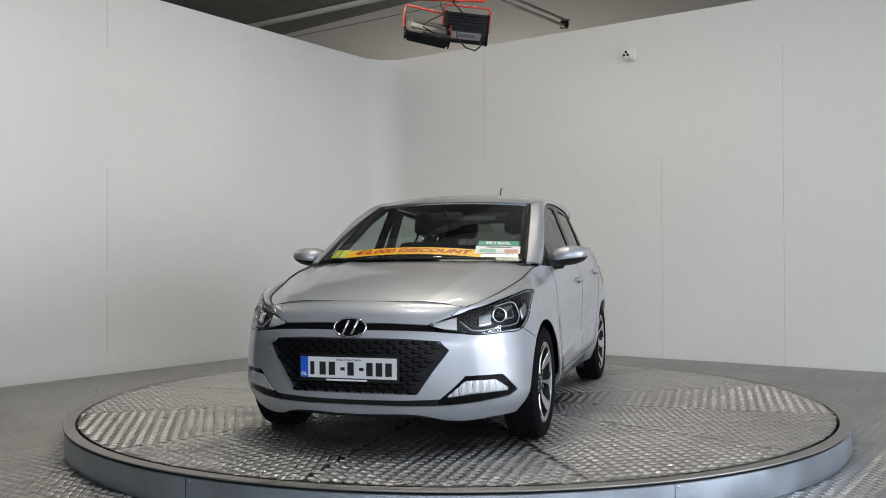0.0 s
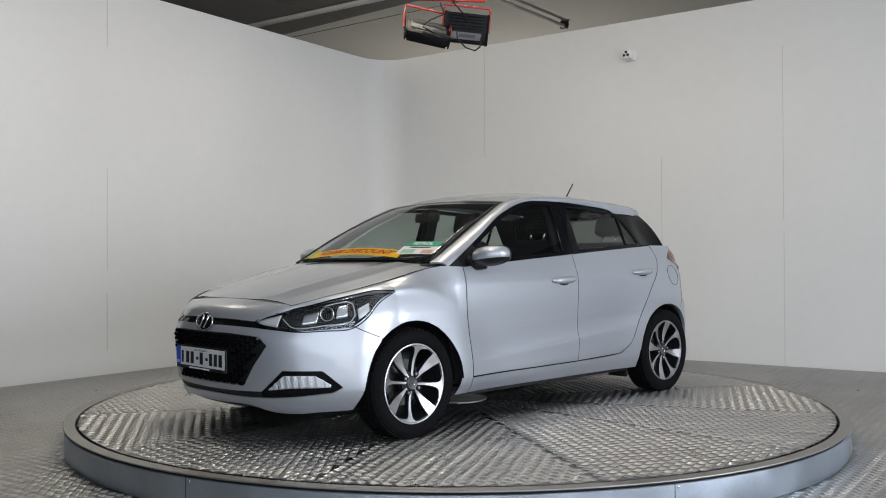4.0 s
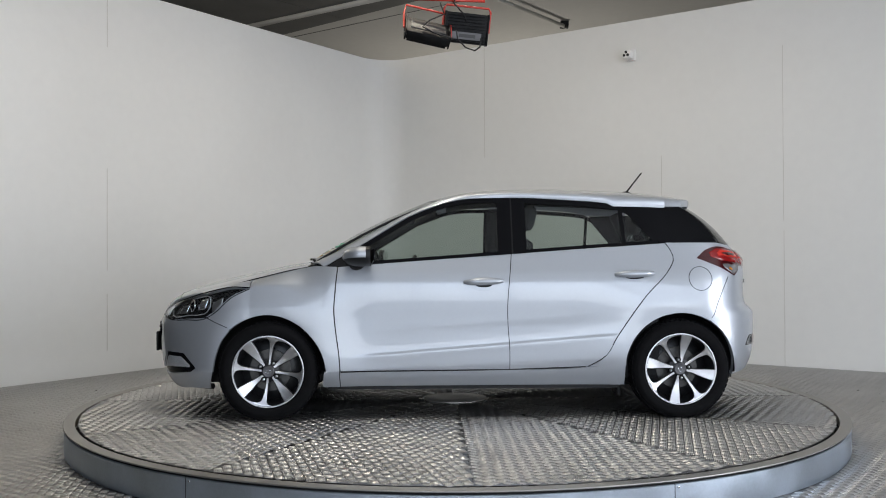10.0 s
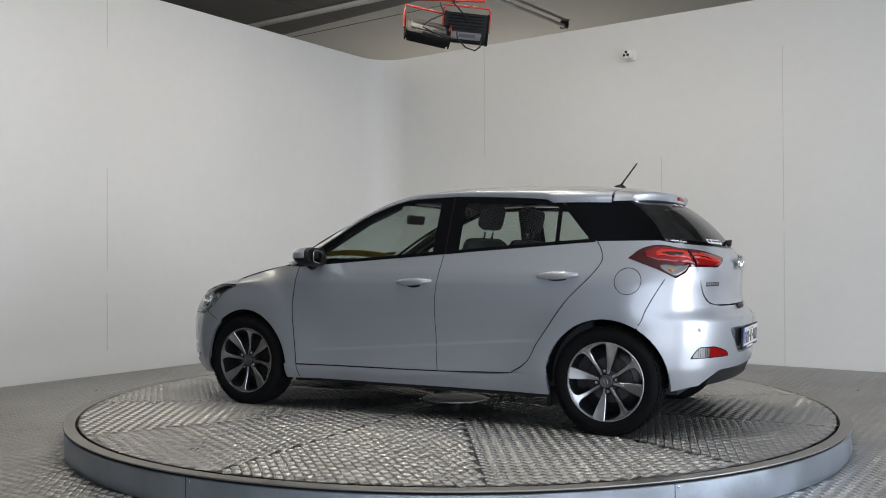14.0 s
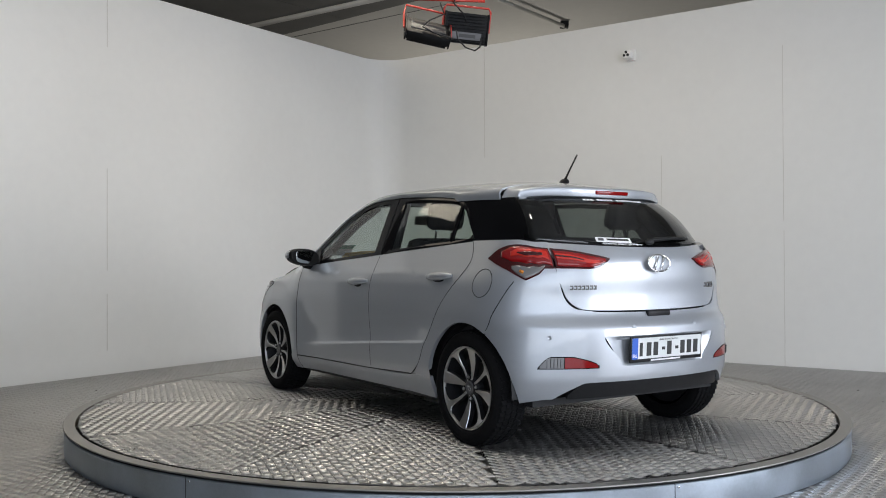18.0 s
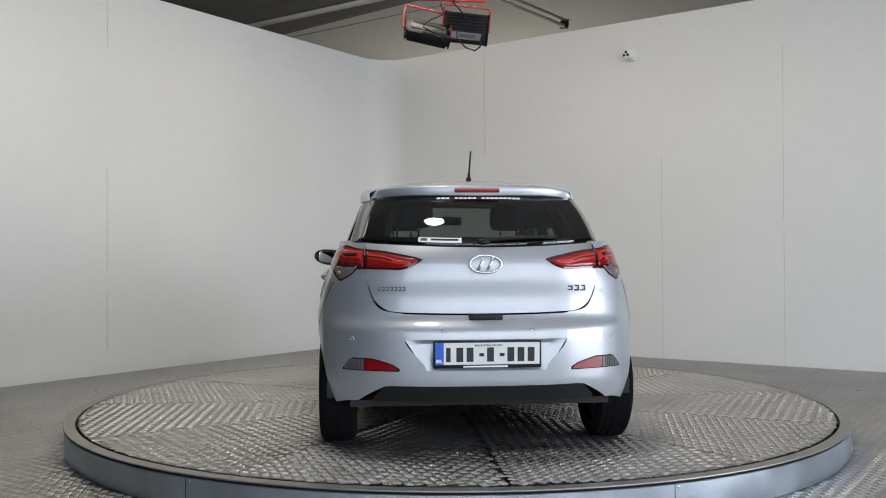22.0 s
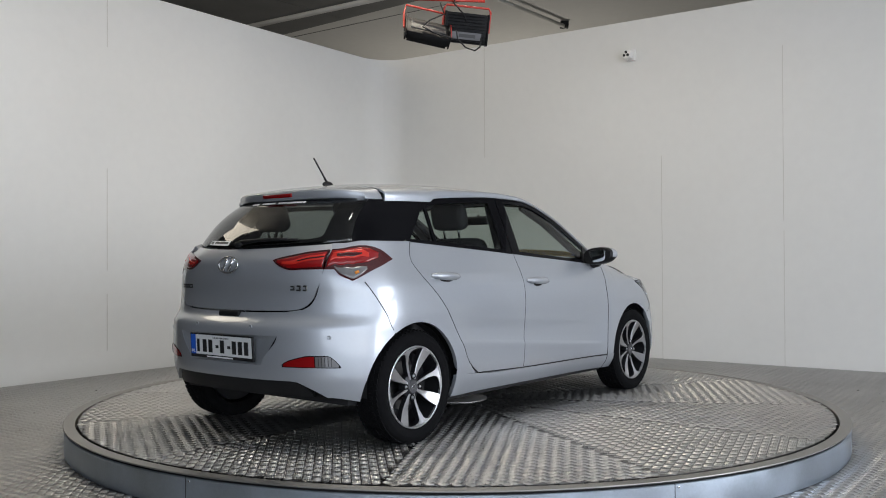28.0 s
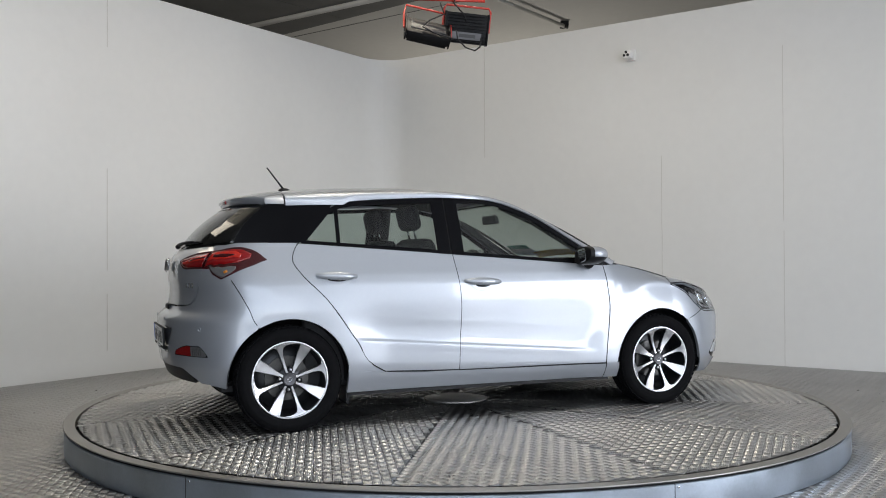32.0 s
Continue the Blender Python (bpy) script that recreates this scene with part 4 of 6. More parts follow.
    for r_ in range(12):
        z = 0.335 + r_ * 0.0225
        w_ = 0.345 + (z - 0.33) / 0.26 * 0.15
        n = int(2 * w_ / 0.062)
        for c in range(-n // 2 - 1, n // 2 + 2):
            y = (c + (r_ % 2) * 0.5) * 0.062
            if abs(y) > w_ - 0.03 or (abs(y) < 0.275 and 0.385 < z < 0.525):
                continue
            p = shell(*at_y(abs(y), z)) + np.array([-0.016, 0, 0])
            p[1] = math.copysign(p[1], y) if y else 0
            ring_ = [(p[0] + (0.012 if k % 2 else 0.012), p[1] + 0.029 * math.cos(k * math.pi / 3), p[2] + 0.0115 * math.sin(k * math.pi / 3)) for k in range(6)]
            inn = [(p[0] - 0.004, p[1] + 0.021 * math.cos(k * math.pi / 3), p[2] + 0.0075 * math.sin(k * math.pi / 3)) for k in range(6)]
            a_, b_ = [bm.verts.new(q) for q in ring_], [bm.verts.new(q) for q in inn]
            for k in range(6):
                bm.faces.new((a_[k], a_[(k + 1) % 6], b_[(k + 1) % 6], b_[k]))
    tagged(part("honeycomb", bm, M_GLOSSBLACK, grille, smooth=False), kind="stuff")
    G = panel(row([("y", 0, 0.640), ("y", 0.2, 0.640), ("y", 0.42, 0.634)]), row([("y", 0, 0.680), ("y", 0.2, 0.679), ("y", 0.42, 0.670)]), 6, 24, lift=-0.012)
    put("upper_slot", grid_mesh(G, fold=0, gap=0, mirror=True), M_GLOSSBLACK, car, "gloss black slot under the bonnet", both=False)
    G = panel(row([("y", 0, 0.255), ("y", 0.45, 0.262), ("y", 0.65, 0.285)]), row([("y", 0, 0.297), ("y", 0.45, 0.300), ("y", 0.62, 0.335)]), 6, 30, lift=-0.012)
    put("lower_intake", grid_mesh(G, fold=0, gap=0, mirror=True), M_TRIM, car, "narrow black lower intake", both=False)
    # undertray lip
    G = panel(row([("y", 0, 0.168), ("y", 0.5, 0.168), ("x", 1.72, 0.16), ("x", 1.56, 0.165)]), row([("y", 0, 0.207), ("y", 0.5, 0.207), ("x", 1.72, 0.19), ("x", 1.56, 0.19)]), 5, 30, lift=-0.03)
    put("undertray", grid_mesh(G, fold=0.02, gap=0, mirror=True), M_TRIM, car, "matt black undertray lip", both=False)

    # fog lamps in black surrounds
    lo = row([("y", 0.43, 0.258), ("y", 0.56, 0.268), ("x", 1.80, 0.278), ("x", 1.69, 0.292), ("x", 1.640, 0.322)])
    hi = row([("y", 0.43, 0.302), ("y", 0.50, 0.356), ("y", 0.561, 0.418), ("x", 1.82, 0.420), ("x", 1.736, 0.418), ("x", 1.640, 0.328)])
    sur = put("fog_surround", grid_mesh(panel(lo, hi, 10, 36, (True, False), lift=-0.010), fold=0.0, gap=0), M_GLOSSBLACK, car, "black fog lamp surround")
    lo = row([("y", 0.476, 0.306), ("y", 0.589, 0.320), ("x", 1.700, 0.326)])
    hi = row([("y", 0.480, 0.312), ("y", 0.563, 0.386), ("x", 1.767, 0.388), ("x", 1.700, 0.340)])
    for p, s_ in zip(sur, (1, -1)):
        for nm, mt, lf in (("reflector", M_LAMPBRIGHT, -0.008), ("lens", M_CLEAR, 0.001)):
            vf = grid_mesh(panel(lo, hi, 8, 64, (False, False), lift=lf), fold=0.004, gap=0)
            if nm == "reflector":
                vs = np.array(vf[0])
                vs[:, 0] += 0.0022 * np.sin(vs[:, 1] * 210) + 0.0012 * np.sin(vs[:, 1] * 470 + vs[:, 2] * 60)
                vf = (vs.tolist(), vf[1])
            ob = part(nm, vf if s_ == 1 else twin(*vf), mt, p, "clear ribbed fog lamp")
            ob.visible_shadow = nm != "lens"

    # headlights: dark housing, bright bezel, projector and clear lens
    lo = row([("y", 0.392, 0.664), ("y", 0.48, 0.640), ("y", 0.59, 0.619), ("x", 1.72, 0.622), ("x", 1.575, 0.637), ("x", 1.511, 0.678), ("x", 1.42, 0.762), ("x", 1.305, 0.818)])
    hi = row([("y", 0.392, 0.672), ("y", 0.431, 0.690), ("y", 0.536, 0.730), ("x", 1.73, 0.757), ("x", 1.656, 0.780), ("x", 1.55, 0.806), ("x", 1.424, 0.830), ("x", 1.305, 0.826)])
    lamps = put("headlight", grid_mesh(panel(lo, hi, 12, 40, (True, True), lift=-0.030), fold=0.0, gap=0), M_HOUSING, car, "clear headlight with a dark housing, projector and light guide")
    lens = grid_mesh(panel(lo, hi, 12, 40, (True, True), lift=0.001), fold=0.026, gap=0.001)
    sheet = panel(lo, hi, 21, 41, (True, True))
    N_ = np.cross(np.gradient(sheet, axis=1), np.gradient(sheet, axis=0))
    N_ /= np.maximum(np.linalg.norm(N_, axis=-1, keepdims=True), 1e-9)
    if N_[10, 20] @ np.array([1.0, 1.0, 0]) < 0:
        N_ = -N_

    def on(k, f, lf):
        """A point of the lamp: k 0 to 40 outwards from the grille, f 0 to 1 upwards."""
        i, j = min(39, int(k)), min(19, int(f * 20))
        a_, b_ = k - i, f * 20 - j
        w_ = ((1 - b_) * (1 - a_), (1 - b_) * a_, b_ * (1 - a_), b_ * a_)
        mix = lambda S: S[j, i] * w_[0] + S[j, i + 1] * w_[1] + S[j + 1, i] * w_[2] + S[j + 1, i + 1] * w_[3]
        return mix(sheet) + mix(N_) * lf

    def patch(k0, k1, f0, f1, lf, rib=0.0, n=26):
        return grid_mesh(np.array([[on(k, f, lf + rib * math.sin(c * math.pi)) for c, k in enumerate(np.linspace(k0, k1, n))] for f in np.linspace(f0, f1, 6)]), fold=0.006, gap=0)

    def guide(path, r, lf, s_):
        bm = bmesh.new()
        P = [on(k, f, lf) for k, f in line(path, 40)]
        tube(bm, [(p[0], p[1] * s_, p[2]) for p in P], r, 8)
        return bm
    for p, s_ in zip(lamps, (1, -1)):
        side = lambda vf: vf if s_ == 1 else twin(*vf)
        part("indicator", side(patch(0.9, 6.8, 0.16, 0.84, -0.006, 0.003)), M_LAMPBRIGHT, p, "clear ribbed indicator")
        part("light_guide", guide([(7.6, 0.62), (9.0, 0.42), (10.4, 0.24), (12, 0.17), (16, 0.17), (20, 0.19), (24, 0.20), (26.4, 0.26), (27.3, 0.42), (26.8, 0.64), (25.4, 0.80), (22, 0.87), (18, 0.87)], 0.0032, -0.012, s_), M_LIGHTGUIDE, p, "bent light guide strip")
        part("inner_reflector", side(patch(13.2, 17.2, 0.32, 0.74, -0.020, 0.004, 14)), M_REFLECTOR, p, "ribbed main beam reflector")
        part("outer_reflector", side(patch(22.2, 25.2, 0.38, 0.78, -0.018, 0.002, 10)), M_REFLECTOR, p, "bright outer reflector")
        part("side_reflector", side(patch(28.0, 31.5, 0.14, 0.50, -0.010, 0.003, 12)), M_ALLOY, p, "ribbed side reflector")
        for f_ in (0.50, 0.66, 0.82):
            part("housing_rib", guide([(27.8, f_), (33, f_ + 0.04)], 0.0022, -0.012, s_), M_TRIM, p)
        c = on(19.7, 0.58, -0.020)
        bm = bmesh.new()
        m_ = Matrix.Translation((c[0], c[1] * s_, c[2])) @ Matrix.Rotation(radians(34 * s_), 4, "Z") @ Matrix.Rotation(radians(84), 4, "Y")
        lathe(bm, [(0.030, -0.012), (0.036, 0.004), (0.040, 0.010), (0.036, 0.013), (0.031, 0.008), (0.029, 0.004)], 28, "z", m_)
        proj_ = part("projector", bm, M_CHROME, p, "round projector with a chrome ring")
        bm = bmesh.new()
        lathe(bm, [(0.0285, 0.002), (0.025, 0.011), (0.015, 0.017), (0.0, 0.019)], 24, "z", m_)
        part("projector_lens", bm, M_GLOSSBLACK, proj_)
        rim_ = [(k, 0.0) for k in np.linspace(0, 40, 30)] + [(k, 1.0) for k in np.linspace(40, 0, 30)]
        bm = bmesh.new()
        P = [on(k, f, -0.001) for k, f in rim_]
        tube(bm, [(q[0], q[1] * s_, q[2]) for q in P], 0.0035, 6, True)
        part("lamp_edge", bm, M_GLOSSBLACK, p)
        ob = part("lens", side(lens), M_CLEAR, p)
        ob.visible_shadow = False


build_front()


def build_greenhouse():
    # strip from the wing over the doors to the tailgate: pillar and roof rail
    n = 70
    x = np.concatenate([np.linspace(0.925, 0.1, 34), np.linspace(0.07, -1.358, n - 34)])
    up = np.stack([x, rail_y(x), rail_z(x)], -1)
    xl = np.concatenate([np.linspace(0.85, 0.03, 34), np.linspace(0.0, -1.352, n - 34)])
    back = smooth_curve([(-1.62, 1.322), (-1.40, 1.326), (-1.20, 1.332), (-1.05, 1.335)])
    low_z = np.where(xl > -1.0, wintop(xl) + 0.003, back(xl))
    low = side_glass(xl, low_z)
    low[:, 1] += 0.012
    t = np.linspace(0, 1, 8)[:, None, None]
    out = np.zeros((n, 3))
    out[:, 1], out[:, 2] = 0.018, 0.012
    G = low[None] * (1 - t) + up[None] * t + np.sin(np.pi * t) * out[None]
    put("roof_rail", grid_mesh(G, gap=0.0, fold=0.012), M_PAINT, car)
    # roof skin
    xs = np.linspace(0.12, -1.356, 40)
    v = np.linspace(0, 1, 20)
    rows_ = []
    for xx in xs:
        k = np.clip((xx + 0.1) / 0.22, 0, 1)
        xc = xx + 0.09 * k
        X_ = xc + (xx - xc) * v ** 2
        yy = v * rail_y(xx)
        zt, zr = roof_top(xc), rail_z(xx)
        rows_.append(np.stack([X_, yy, zt - (zt - zr) * v ** 2.6], -1))
    put("roof", grid_mesh(np.array(rows_), gap=0.0015, fold=0.01, mirror=True), M_PAINT, car, both=False)
    # spoiler, its tip swept forward to the sides, with its underside and end faces
    vs_ = np.linspace(0, 1, 24)
    x_tip = TIP_X + 0.160 * vs_ ** 2.4
    y_edge = 0.552 - 0.022 * vs_ ** 4
    cols_ = []
    for v_, xt, ye in zip(vs_, x_tip, y_edge):
        col = []
        for s_ in np.linspace(0, 1, 9):
            x_ = -1.3578 + (xt + 1.3578) * s_
            zt, zr = float(roof_top(max(x_, -1.72))), float(rail_z(max(x_, -1.62))) - 0.010 * s_
            col.append((x_, v_ * ye, zt - (zt - zr) * v_ ** 2.6))
        xe, ze = col[-1][0], col[-1][2]
        for dx, dz in ((-0.006, -0.004), (-0.009, -0.012), (-0.008, -0.036), (-0.002, -0.052), (0.008, -0.057), (0.02, -0.057)):
            col.append((xe + dx, v_ * ye, ze + dz * (1 - 0.15 * v_)))
        cols_.append(col)
    last = np.array(cols_[-1])
    foot = last.copy()
    foot[9:, 0] = last[8, 0] - 0.004
    foot[:, 2] = 1.337
    foot[:, 1] = side_glass(foot[:, 0], foot[:, 2])[:, 1] + 0.008
    mid_ = last * 0.5 + foot * 0.5 + np.array([0.0, 0.004, 0.002])
    R_ = np.concatenate([np.array(cols_), mid_[None], foot[None]]).transpose(1, 0, 2)
    put("spoiler", grid_mesh(R_, gap=0.0, fold=0.0, mirror=True), M_PAINT, car, both=False)
    bm = bmesh.new()
    box(bm, -0.012, 0.012, -0.122, 0.122, -0.011, 0.011, 0.005, Matrix.Translation((TIP_X - 0.003, 0, float(roof_top(TIP_X)) - 0.024)) @ Matrix.Rotation(radians(-18), 4, "Y"))
    part("high_brake_light", bm, M_RED, car, "red high-level brake light in the spoiler")

    # windscreen
    def screen(v, s, off=0.0):
        v, s = np.asarray(v, float), np.asarray(s, float)
        b = np.stack([1.005 - 0.085 * v ** 2, 0.678 * v, 0.983 - 0.006 * v ** 2], -1)
        t_ = np.stack([0.212 - 0.085 * v ** 2, 0.553 * v, 1.396 - 0.022 * v ** 2], -1)
        s1 = s[..., None]
        p = b * (1 - s1) + t_ * s1 + np.sin(np.pi * s1) * np.array([0.012, 0, 0.024])
        return p + off * np.array([0.46, 0, 0.89])
    vv, ss = np.meshgrid(np.linspace(-1, 1, 30), np.linspace(0, 1, 16))
    ws = part("windscreen", grid_mesh(screen(vv, ss), fold=0.005, gap=0.001), M_GLASS, car, "clear laminated windscreen")
    ws.visible_shadow = False
    # black printed border of the windscreen
    ang = np.linspace(0, 2 * np.pi, 80, endpoint=False)

    def rsq(a, k=0.16):
        c, s_ = np.cos(a), np.sin(a)
        m_ = (np.abs(c) ** (2 / k) + np.abs(s_) ** (2 / k)) ** (-k / 2)
        return c * m_, s_ * m_
    c, s_ = rsq(ang)
    G = np.stack([screen(c * f, 0.5 + 0.5 * s_ * g + h, -0.004) for f, g, h in ((1.0, 1.0, 0), (0.945, 0.90, 0.012))])
    part("black_border", grid_mesh(G, fold=0, gap=0, closed=True), M_GLOSSBLACK, ws)
    # scuttle and wipers
    G = []
    for dx, dz in ((0.03, -0.012), (0.0, -0.004), (-0.035, 0.004)):
        v_ = np.linspace(-1, 1, 24)
        G.append(np.stack([1.008 - 0.085 * v_ ** 2 + dx, 0.70 * v_, 0.981 - 0.012 * v_ ** 2 + dz], -1))
    part("scuttle", grid_mesh(np.array(G), fold=0.01, gap=0), M_TRIM, car, "black plastic scuttle below the windscreen")
    for y0, y1 in ((0.50, -0.10), (-0.08, -0.60)):
        bm = bmesh.new()
        tube(bm, [screen(y / 0.678, 0.012, 0.016).tolist() for k, y in enumerate(np.linspace(y0, y1, 8))], 0.007, 6)
        tube(bm, [screen(y / 0.678, 0.022, 0.008).tolist() for k, y in enumerate(np.linspace(y0, y1, 8))], 0.006, 6)
        w = part("wiper", bm, M_TRIM, car, "black windscreen wiper")

    # side windows: frame ring and pane for each
    def ring_pane(outline, inset, frame_name, pane_mat, parents, pane_rows=None):
        o = np.array(outline, float)
        c = o.mean(0)
        # inset each edge by moving it along its normal
        d = np.roll(o, -1, 0) - o
        nrm = np.stack([-d[:, 1], d[:, 0]], -1)
        nrm /= np.linalg.norm(nrm, axis=1, keepdims=True)
        if ((c - o) * nrm).sum() < 0:
            nrm = -nrm
        inner = []
        for k in range(len(o)):
            n1, n0 = nrm[k], nrm[k - 1]
            i1, i0 = inset[k], inset[k - 1]
            A_ = np.array([n0, n1])
            if abs(np.linalg.det(A_)) < 0.05:
                inner.append(o[k] + n1 * i1)
            else:
                inner.append(o[k] + np.linalg.solve(A_, np.array([i0, i1])))
        inner = np.array(inner)
        m_ = 14
        O_ = np.concatenate([o[k] + (np.roll(o, -1, 0)[k] - o[k]) * np.linspace(0, 1, m_, endpoint=False)[:, None] for k in range(len(o))])
        I_ = np.concatenate([inner[k] + (np.roll(inner, -1, 0)[k] - inner[k]) * np.linspace(0, 1, m_, endpoint=False)[:, None] for k in range(len(o))])
        a, b = side_glass(O_[:, 0], O_[:, 1]), side_glass(I_[:, 0], I_[:, 1])
        a[:, 1] += 0.003
        b[:, 1] += 0.001
        G = np.stack([a, (a + b) / 2 + np.array([0, 0.001, 0]), b])
        fr = put(frame_name, grid_mesh(G, fold=0, gap=0, closed=True), M_GLOSSBLACK, parents, "black window frame")
        return inner, fr

    def pane(inner_lo, inner_hi, mat, parents, name="window_pane"):
        a, b = line(inner_lo, 16, False), line(inner_hi, 16, False)
        t_ = np.linspace(0, 1, 8)[:, None, None]
        g = a[None] * (1 - t_) + b[None] * t_
        P = side_glass(g[..., 0], g[..., 1])
        P[..., 1] -= 0.006
        obs = put(name, grid_mesh(P, fold=0.0, gap=0), mat, parents, "tinted window pane")
        for ob in obs:
            ob.visible_shadow = False

    fx = [0.845, 0.53, 0.29, 0.10, 0.0, -0.10, -0.335]
    out = [(x_, float(wintop(x_))) for x_ in fx] + [(-0.335, float(belt(-0.335)))] + [(x_, float(belt(x_)) - 0.001) for x_ in (0.0, 0.45)]
    inn, _ = ring_pane(out, [0.03, 0.03, 0.03, 0.028, 0.028, 0.028, 0.085, 0.022, 0.022, 0.022], "window_frame", M_GLASS, doors[0])
    # the mirror corner is a solid black triangle
    tri = [(0.835, 0.951), (0.61, 1.09), (0.55, 0.972)]
    g = np.array([[tri[0], tri[0]], [tri[2], tri[1]]])
    P = np.array([[side_glass(*(np.array(tri[0]) * (1 - k) + (np.array(tri[2]) * (1 - j) + np.array(tri[1]) * j) * k)) for k in np.linspace(0.02, 1, 6)] for j in np.linspace(0, 1, 5)])
    P[..., 1] += 0.006
    put("mirror_corner", grid_mesh(P, fold=0.01, gap=0), M_TRIM, doors[0], "black triangle at the foot of the mirror")
    lo = [inn[0], inn[-1], inn[-2], inn[-3]]
    hi = [inn[0] + (inn[1] - inn[0]) * 0.05, *inn[1:7]]
    pane(lo, hi, M_GLASS, doors[0])
    rx = [-0.345, -0.70, -0.93, -1.03, -1.12, -1.20, -1.285]
    out = [(x_, float(wintop(x_))) for x_ in rx] + [(-1.285, float(belt(-1.285)))] + [(x_, float(belt(x_)) - 0.001) for x_ in (-0.80, -0.345)]
    inn, _ = ring_pane(out, [0.03, 0.03, 0.03, 0.03, 0.03, 0.03, 0.01, 0.022, 0.022, 0.085], "window_frame", M_GLASS, doors[1])
    pane([inn[-1], inn[-2], inn[7]], [inn[0], *inn[1:6], inn[6]], M_GLASS, doors[1])
    bar = np.array([[side_glass(x_, z_) for x_ in np.linspace(a_, a_ - 0.022, 3)] for z_, a_ in zip(np.linspace(1.075, 1.315, 8), np.linspace(-1.046, -1.042, 8))])
    bar[..., 1] += 0.002
    put("window_divider", grid_mesh(bar, fold=0.012, gap=0), M_GLOSSBLACK, doors[1])
    # black pillar cover between the doors
    pil = np.array([[side_glass(x_, z_) for x_ in np.linspace(-0.285, -0.395, 4)] for z_ in np.linspace(1.0, 1.392, 8)])
    pil[..., 1] -= 0.004
    put("pillar_cover", grid_mesh(pil, fold=0.01, gap=0), M_TRIM, car, "black cover of the pillar between the doors")
    # rear window
    def rear_glass(v, s, off=0.0):
        v, s = np.asarray(v, float), np.asarray(s, float)
        b = np.stack([-1.905 + 0.225 * np.abs(v) ** 2.6, 0.640 * v, 1.064 + 0.030 * np.abs(v) ** 2], -1)
        t2 = np.stack([-1.602 + 0.145 * np.abs(v) ** 2.6, 0.556 * v, 1.348 - 0.014 * np.abs(v) ** 2], -1)
        s1 = s[..., None]
        return b * (1 - s1) + t2 * s1 + np.sin(np.pi * s1) * np.array([-0.018, 0, 0.014]) + off * np.array([-0.76, 0, 0.65])
    # gloss black quarter behind the doors
    lo = [(-1.295, 1.098), (-1.43, 1.100), (-1.56, 1.100), (-1.685, 1.098)]
    hi = [(-1.075, 1.332), (-1.20, 1.332), (-1.33, 1.332), (-1.45, 1.332)]
    a, b = line(lo, 24), line(hi, 24)
    t_ = np.linspace(0, 1, 10)[:, None, None]
    g = a[None] * (1 - t_) + b[None] * t_
    P = side_glass(g[..., 0], g[..., 1])
    P[..., 1] += 0.004
    sg = np.linspace(0, 1, 10)
    edge = rear_glass(np.ones(10), sg)
    kk = np.clip((np.linspace(0, 1, 24) - 0.35) / 0.65, 0, 1) ** 1.8
    P = P + kk[None, :, None] * (edge - P[:, -1])[:, None, :]
    put("quarter_panel_trim", grid_mesh(P, fold=0.015, gap=0.001), M_GLOSSBLACK, car, "gloss black panel behind the rear door")
    return screen, rear_glass


screen, rear_glass = build_greenhouse()


